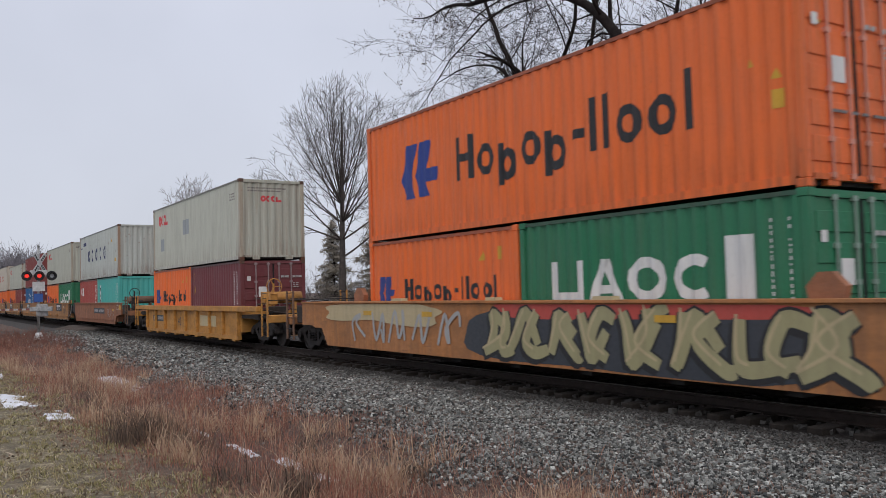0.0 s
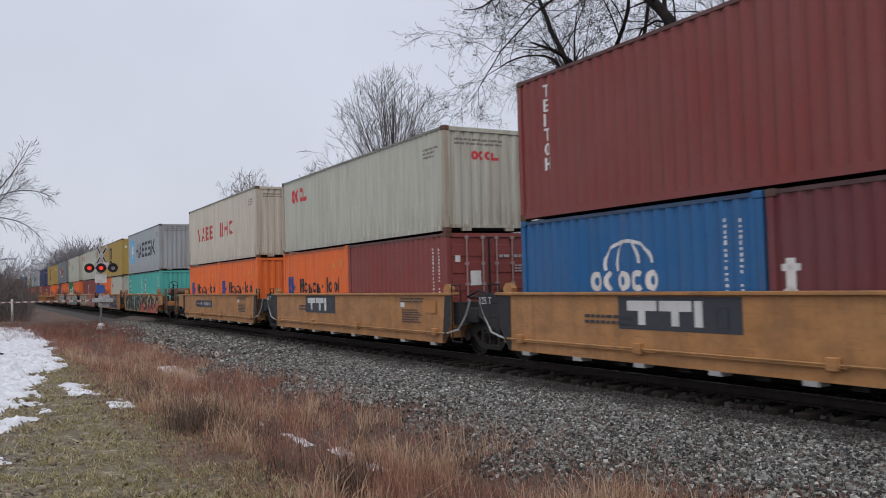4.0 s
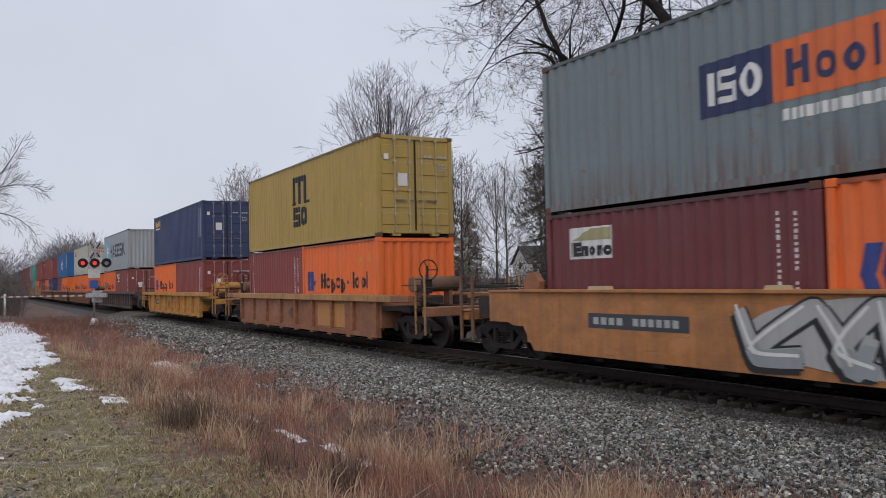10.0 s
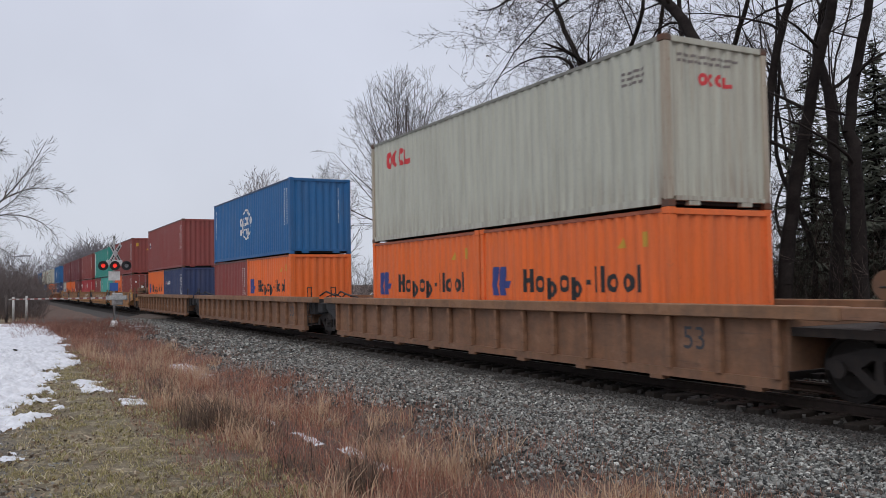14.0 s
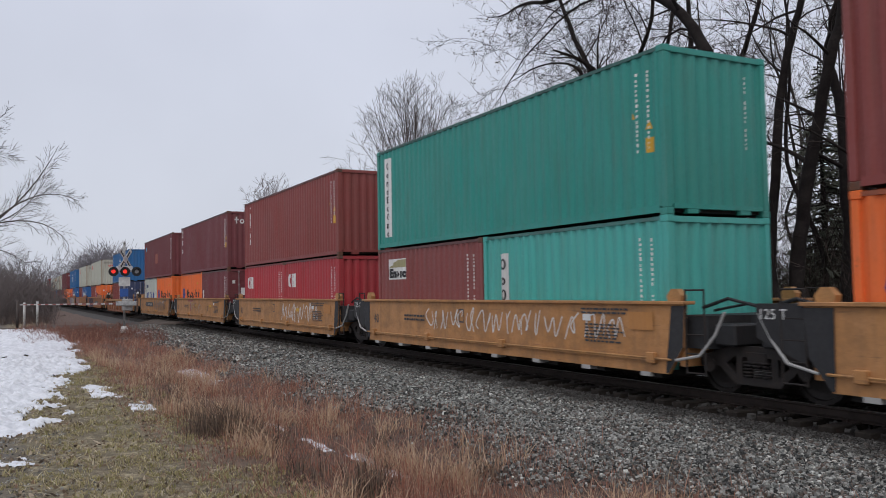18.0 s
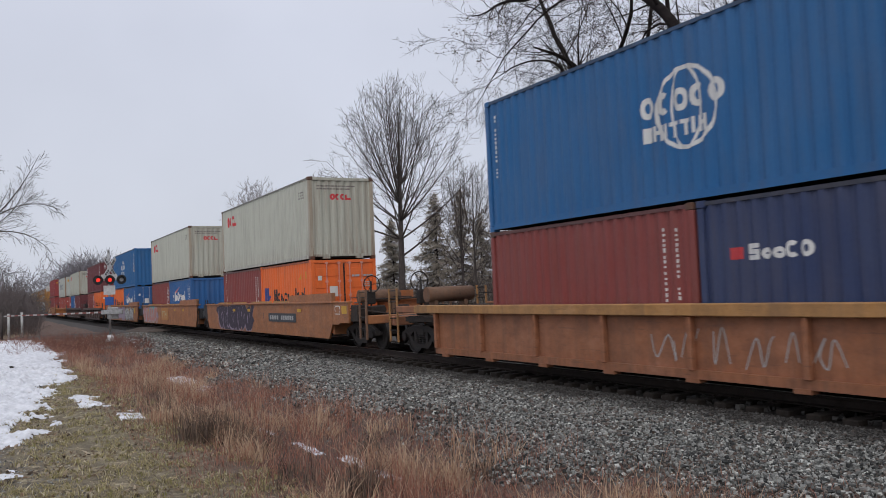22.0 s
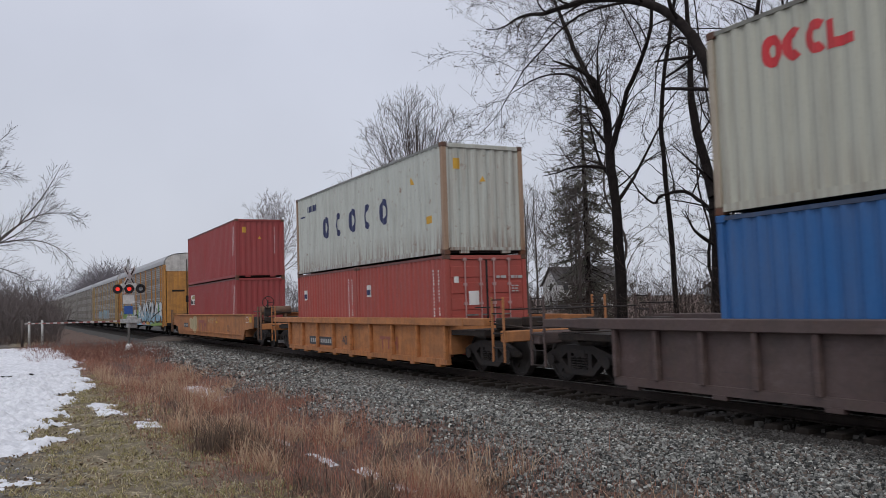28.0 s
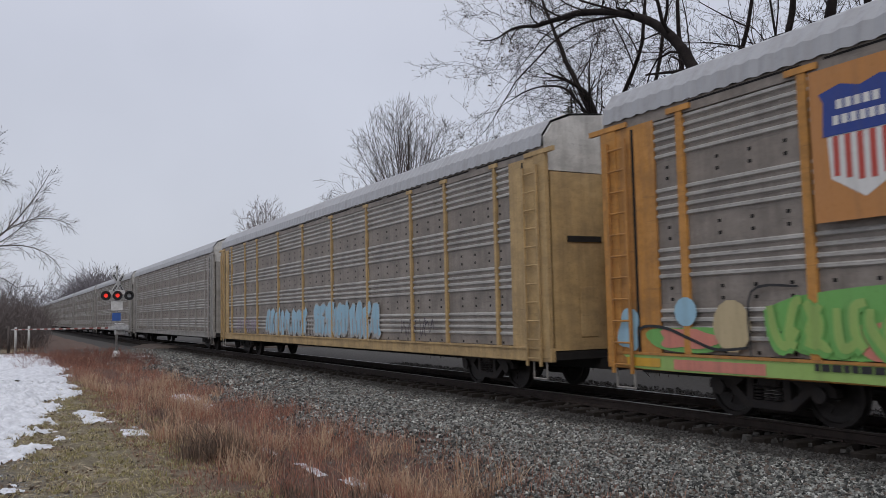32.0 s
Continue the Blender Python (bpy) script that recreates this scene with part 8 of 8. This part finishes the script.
def build_crossing():
    s = empty("crossing_signal", (5.85, 49.0, GROUND_Z))
    metal, white = plain("aluminium_mast", (0.45, 0.45, 0.44), 0.5, 0.5), plain("sign_white", (0.66, 0.66, 0.65), 0.7, var=0.15)
    bm = bmesh.new()
    cyl(bm, (0, 0, 0.3), (0, 0, 4.9), 0.06, n=12)
    cyl(bm, (0, 0, 4.9), (0, 0, 5.05), 0.075, 0.02, n=12)
    part("mast", bm, metal, s)
    bm = bmesh.new()
    cyl(bm, (0, 0, 0), (0, 0, 0.35), 0.28, 0.14, n=10)
    part("mast_base", bm, white, s)
    for k, sg in enumerate((-1, 1)):
        bm = bmesh.new()
        box(bm, -0.72, 0.72, -0.09, -0.07, -0.115, 0.115)
        ob = part("crossbuck_board", bm, white, s, "white crossbuck board")
        ob.matrix_basis = pose(0, -0.01 * k, 4.05, 0, 45 * sg, 48)
        bm = bmesh.new()
        for u in (-0.55, -0.40, -0.25, 0.22, 0.36, 0.5):
            box(bm, u - 0.05, u + 0.05, -0.094, -0.0905, -0.06, 0.06)
        b2 = part("board_bars", bm, M_BLACK, ob)
    bm = bmesh.new()
    box(bm, -0.42, 0.42, -0.1, -0.08, 3.42, 3.66)
    part("track_plate", bm, white, s)
    lit, clear = lamp_red(), plain("pale_lens", (0.42, 0.44, 0.46), 0.25, var=0.1)
    bm = bmesh.new()
    rod(bm, [(-0.6, 0, 3.36), (0.75, 0, 3.36)], 0.04)
    part("cross_arm", bm, metal, s)
    for u, m, turn in ((-0.58, lit, 0), (0.02, lit, 0), (0.62, clear, 0)):
        bm = bmesh.new()
        cyl(bm, (0, -0.12, 0), (0, -0.14, 0), 0.26, n=20)
        cyl(bm, (0, -0.12, 0), (0, 0.1, 0), 0.13, 0.1, n=14)
        head = part("lamp_head", bm, M_BLACK, s, "round black signal lamp")
        head.matrix_basis = pose(u, -0.06, 3.36, 0, 0, turn)
        if m:
            bm = bmesh.new()
            cyl(bm, (0, -0.142, 0), (0, -0.16, 0), 0.11, n=18)
            part("lens", bm, m, head, "lit red lens" if m is lit else "pale unlit lens")
        bm = bmesh.new()
        for k in range(10):
            a, b = math.pi * k / 10, math.pi * (k + 1) / 10
            vs = [bm.verts.new((0.17 * math.cos(q), y, 0.17 * math.sin(q))) for q, y in ((a, -0.14), (b, -0.14), (b, -0.36), (a, -0.36))]
            bm.faces.new(vs)
        part("visor", bm, M_BLACK, head)
    bm = bmesh.new()
    box(bm, -0.3, 0.3, -0.1, -0.085, 2.55, 3.05)
    part("notice_plate", bm, white, s, "pale notice plate")
    bm = bmesh.new()
    box(bm, -0.24, 0.2, -0.1, -0.085, 1.98, 2.42)
    part("blue_plate", bm, plain("blue_notice", (0.04, 0.11, 0.36), 0.6, var=0.1), s, "small blue notice plate")
    bm = bmesh.new()
    box(bm, -0.1, 0.42, -0.3, 0.28, 1.2, 1.85, 0.04)
    part("gate_mechanism", bm, metal, s, "grey gate mechanism box")
    d = Vector((-3.75, 3.6, 0)).normalized()
    arm = empty("crossing_gate", (5.75, 48.75, GROUND_Z + 1.6))
    yaw = math.degrees(math.atan2(d.y, d.x))
    stripe = plain("faded_red", (0.26, 0.10, 0.085), 0.8, var=0.3, scale=9), plain("dull_white", (0.50, 0.48, 0.46), 0.8, var=0.3, scale=9)
    for k in range(26):
        bm = bmesh.new()
        box(bm, 0.4 + k * 0.25, 0.65 + k * 0.25, -0.015, 0.015, -0.05 + k * 0.0008, 0.05 - k * 0.0008)
        part("arm_stripe", bm, stripe[k % 2], arm)
    bm = bmesh.new()
    box(bm, -0.9, 0.42, -0.06, 0.06, -0.12, 0.12, 0.02)
    part("counterweight_arm", bm, metal, arm)
    arm.rotation_euler = (0, 0, radians(yaw))
    tagged(arm, "lowered red and white striped crossing gate", "gate")
    tagged(s, "railway crossing signal with crossbuck and red lamps", "signal")
    pm = plain("post_paint", (0.55, 0.55, 0.53), 0.7)
    for x, y, h, m in ((1.95, 62.0, 1.75, pm), (1.15, 61.0, 1.7, pm), (0.75, 61.5, 1.8, M_BARK2)):
        bm = bmesh.new()
        cyl(bm, (0, 0, 0), (0, 0, h), 0.085, 0.075, n=10)
        p = part("marker_post", bm, m, None)
        p.location = (x, y, GROUND_Z - 0.02)
        tagged(p, "weathered white marker post beside the road" if m is pm else "grey wooden post beside the road", "post", "posts by the crossing")
    vs, fs = [], []
    edge = [(-60, 91, 99, -0.345), (-30, 76, 84, -0.345), (-10, 66.5, 73, -0.345), (0, 61, 68, -0.34), (3.5, 58.5, 65.5, -0.34), (5.6, 57.5, 64.5, -0.34), (8.2, 55.6, 62.6, -0.335), (9.3, 55, 62, -0.06), (13.2, 53, 60, -0.06), (15.5, 52, 59, -0.25), (20, 50.5, 57.5, -0.33), (60, 40, 47, -0.33)]
    for i, (x, y0, y1, z) in enumerate(edge):
        vs += [(x, y0 + 0.3 * math.sin(i * 2.1), z), (x, y1 + 0.3 * math.sin(i * 1.3), z)]
        if i:
            fs.append((2 * i - 2, 2 * i, 2 * i + 1, 2 * i - 1))
    k = len(vs)
    vs += [(x, y - 0.9, z - 0.45) for x, y, z in vs[::2]]
    fs += [(k + i, k + i + 1, 2 * i + 2, 2 * i) for i in range(len(edge) - 1)]
    road = soup("road", vs, fs, plain("worn_asphalt", (0.075, 0.06, 0.05), 0.95, scale=0.9, other=(0.12, 0.10, 0.088)))
    tagged(road, "worn asphalt road over the level crossing", "road", kind="structure")


# ---- far side: houses, parked car ----
def house(at, w, d, h, yaw, wall, roof, label):
    ob = empty("house", at)
    bm = bmesh.new()
    box(bm, -w / 2, w / 2, -d / 2, d / 2, 0, h)
    prism(bm, [(-d / 2, h), (d / 2, h), (0, h + d * 0.34)], -w / 2 + 0.02, w / 2 - 0.02)
    body = part("house_body", bm, wall, ob)
    bm = bmesh.new()
    for sy in (-1, 1):
        a = [(-w / 2 - 0.4, sy * (d / 2 + 0.4), h - 0.15), (w / 2 + 0.4, sy * (d / 2 + 0.4), h - 0.15), (w / 2 + 0.4, 0, h + d * 0.35 + 0.1), (-w / 2 - 0.4, 0, h + d * 0.35 + 0.1)]
        lo = [bm.verts.new(p) for p in a]
        hi = [bm.verts.new((p[0], p[1], p[2] + 0.14)) for p in a]
        for i in range(4):
            bm.faces.new((lo[i], lo[(i + 1) % 4], hi[(i + 1) % 4], hi[i]))
        bm.faces.new(lo[::-1]); bm.faces.new(hi)
    bmesh.ops.recalc_face_normals(bm, faces=bm.faces)
    part("roof", bm, roof, ob)
    glass = MESHES.setdefault("pane", plain("dark_window_glass", (0.05, 0.06, 0.07), 0.15, var=0.1))
    trim = MESHES.setdefault("trim", plain("window_trim", (0.65, 0.65, 0.63), 0.6))
    for k, x in enumerate(np.linspace(-w / 2 + 1.2, w / 2 - 1.2, max(2, int(w / 2.6)))):
        for zz in ([1.0, 3.6] if h > 4.5 else [1.0]):
            for sy in (-1, 1):
                bm = bmesh.new()
                box(bm, x - 0.55, x + 0.55, sy * (d / 2 + 0.05), sy * (d / 2 - 0.02), zz - 0.08, zz + 1.4)
                fr = part("window_frame", bm, trim, ob)
                bm = bmesh.new()
                box(bm, x - 0.45, x + 0.45, sy * (d / 2 + 0.06), sy * (d / 2 + 0.03), zz, zz + 1.3)
                part("pane", bm, glass, fr)
    for zz in ([1.0, 3.6] if h > 4.5 else [1.0]):
        for sx in (-1, 1):
            bm = bmesh.new()
            box(bm, sx * (w / 2 + 0.05), sx * (w / 2 - 0.02), -0.6, 0.6, zz - 0.08, zz + 1.4)
            fr = part("window_frame", bm, trim, ob)
            bm = bmesh.new()
            box(bm, sx * (w / 2 + 0.06), sx * (w / 2 + 0.03), -0.5, 0.5, zz, zz + 1.3)
            part("pane", bm, glass, fr)
    ob.rotation_euler = (0, 0, radians(yaw))
    return tagged(ob, label, "house", "houses beyond the trees")


def parked_car(at, yaw, paint_mat, label):
    ob = empty("parked_car", at)
    bm = bmesh.new()
    o = [(-2.2, 0.35), (2.2, 0.35), (2.25, 0.62), (2.1, 0.82), (1.2, 0.95), (0.55, 1.42), (-1.1, 1.45), (-1.8, 1.0), (-2.2, 0.92)]
    prism(bm, o, -0.86, 0.86)
    bmesh.ops.bevel(bm, geom=bm.edges[:], offset=0.05, segments=2, affect='EDGES')
    part("body", bm, paint_mat, ob)
    glass = plain("car_glass", (0.03, 0.035, 0.04), 0.1, var=0.1)
    bm = bmesh.new()
    for sx in (-1, 1):
        a = [bm.verts.new((sx * 0.868, y, z)) for y, z in ((1.0, 0.98), (0.5, 1.35), (-1.05, 1.38), (-1.55, 1.02))]
        bm.faces.new(a)
    part("side_window", bm, glass, ob)
    for sx in (-1, 1):
        for y in (-1.35, 1.4):
            bm = bmesh.new()
            cyl(bm, (sx * 0.68, y, 0.33), (sx * 0.9, y, 0.33), 0.33, n=18)
            w = part("wheel", bm, M_BLACK, ob)
            bm = bmesh.new()
            cyl(bm, (sx * 0.9, y, 0.33), (sx * 0.91, y, 0.33), 0.2, n=14)
            part("hubcap", bm, PALEBAR, w)
    ob.rotation_euler = (0, 0, radians(yaw))
    return tagged(ob, label, "car")


def build_far_side():
    g = GROUND_Z
    white, grey, tanw = plain("white_siding", (0.62, 0.62, 0.60), 0.7, scale=2, var=0.08), plain("grey_siding", (0.30, 0.32, 0.34), 0.7, scale=2, var=0.1), plain("tan_siding", (0.36, 0.30, 0.23), 0.8, scale=2, var=0.1)
    shingle = plain("dark_shingles", (0.09, 0.085, 0.085), 0.9, scale=8)
    house((124, 116, g), 12, 8, 3.0, 20, grey, shingle, "low grey house with dark shingle roof")
    house((96, 128, g), 12, 9, 4.6, -15, white, shingle, "two-storey white house with shingle roof")
    house((128, 84, g), 10, 8, 3.0, -20, grey, shingle, "low grey house behind the trees")
    parked_car((31.2, 70.0, g), 70, plain("silver_car_paint", (0.5, 0.52, 0.54), 0.3, 0.4, 0.05), "silver car parked beyond the track")
    parked_car((36.0, 33.0, g), 100, plain("white_car_paint", (0.65, 0.65, 0.65), 0.3, 0.1, 0.05), "white car parked beyond the trees")


scatter_stones()
build_grass()
build_snow()
build_trees()
build_crossing()
build_far_side()


# ---- what moves ----
def motions():
    for ob in MOVING:
        x, y, z = ob.matrix_basis.translation
        walk(ob, [(t, pose(x, y - s, z)) for t, s in SPEED])
    ts, ss = [a for a, _ in SPEED], [b for _, b in SPEED]
    models = {}
    for w, dy in WHEELSETS:
        if dy not in models:
            rows = []
            for k in range(32 * FPS + 1):
                t = k / FPS
                rows.append((t, pose(0, dy, WHEEL_R, math.degrees(float(np.interp(t, ts, ss)) / WHEEL_R) % 360.0)))
            walk(w, rows)
            models[dy] = w
        else:
            keys = models[dy].animation_data
            w.rotation_mode = "QUATERNION"
            w.animation_data_create()
            w.animation_data.action = keys.action
            w.animation_data.action_slot = keys.action_slot


motions()
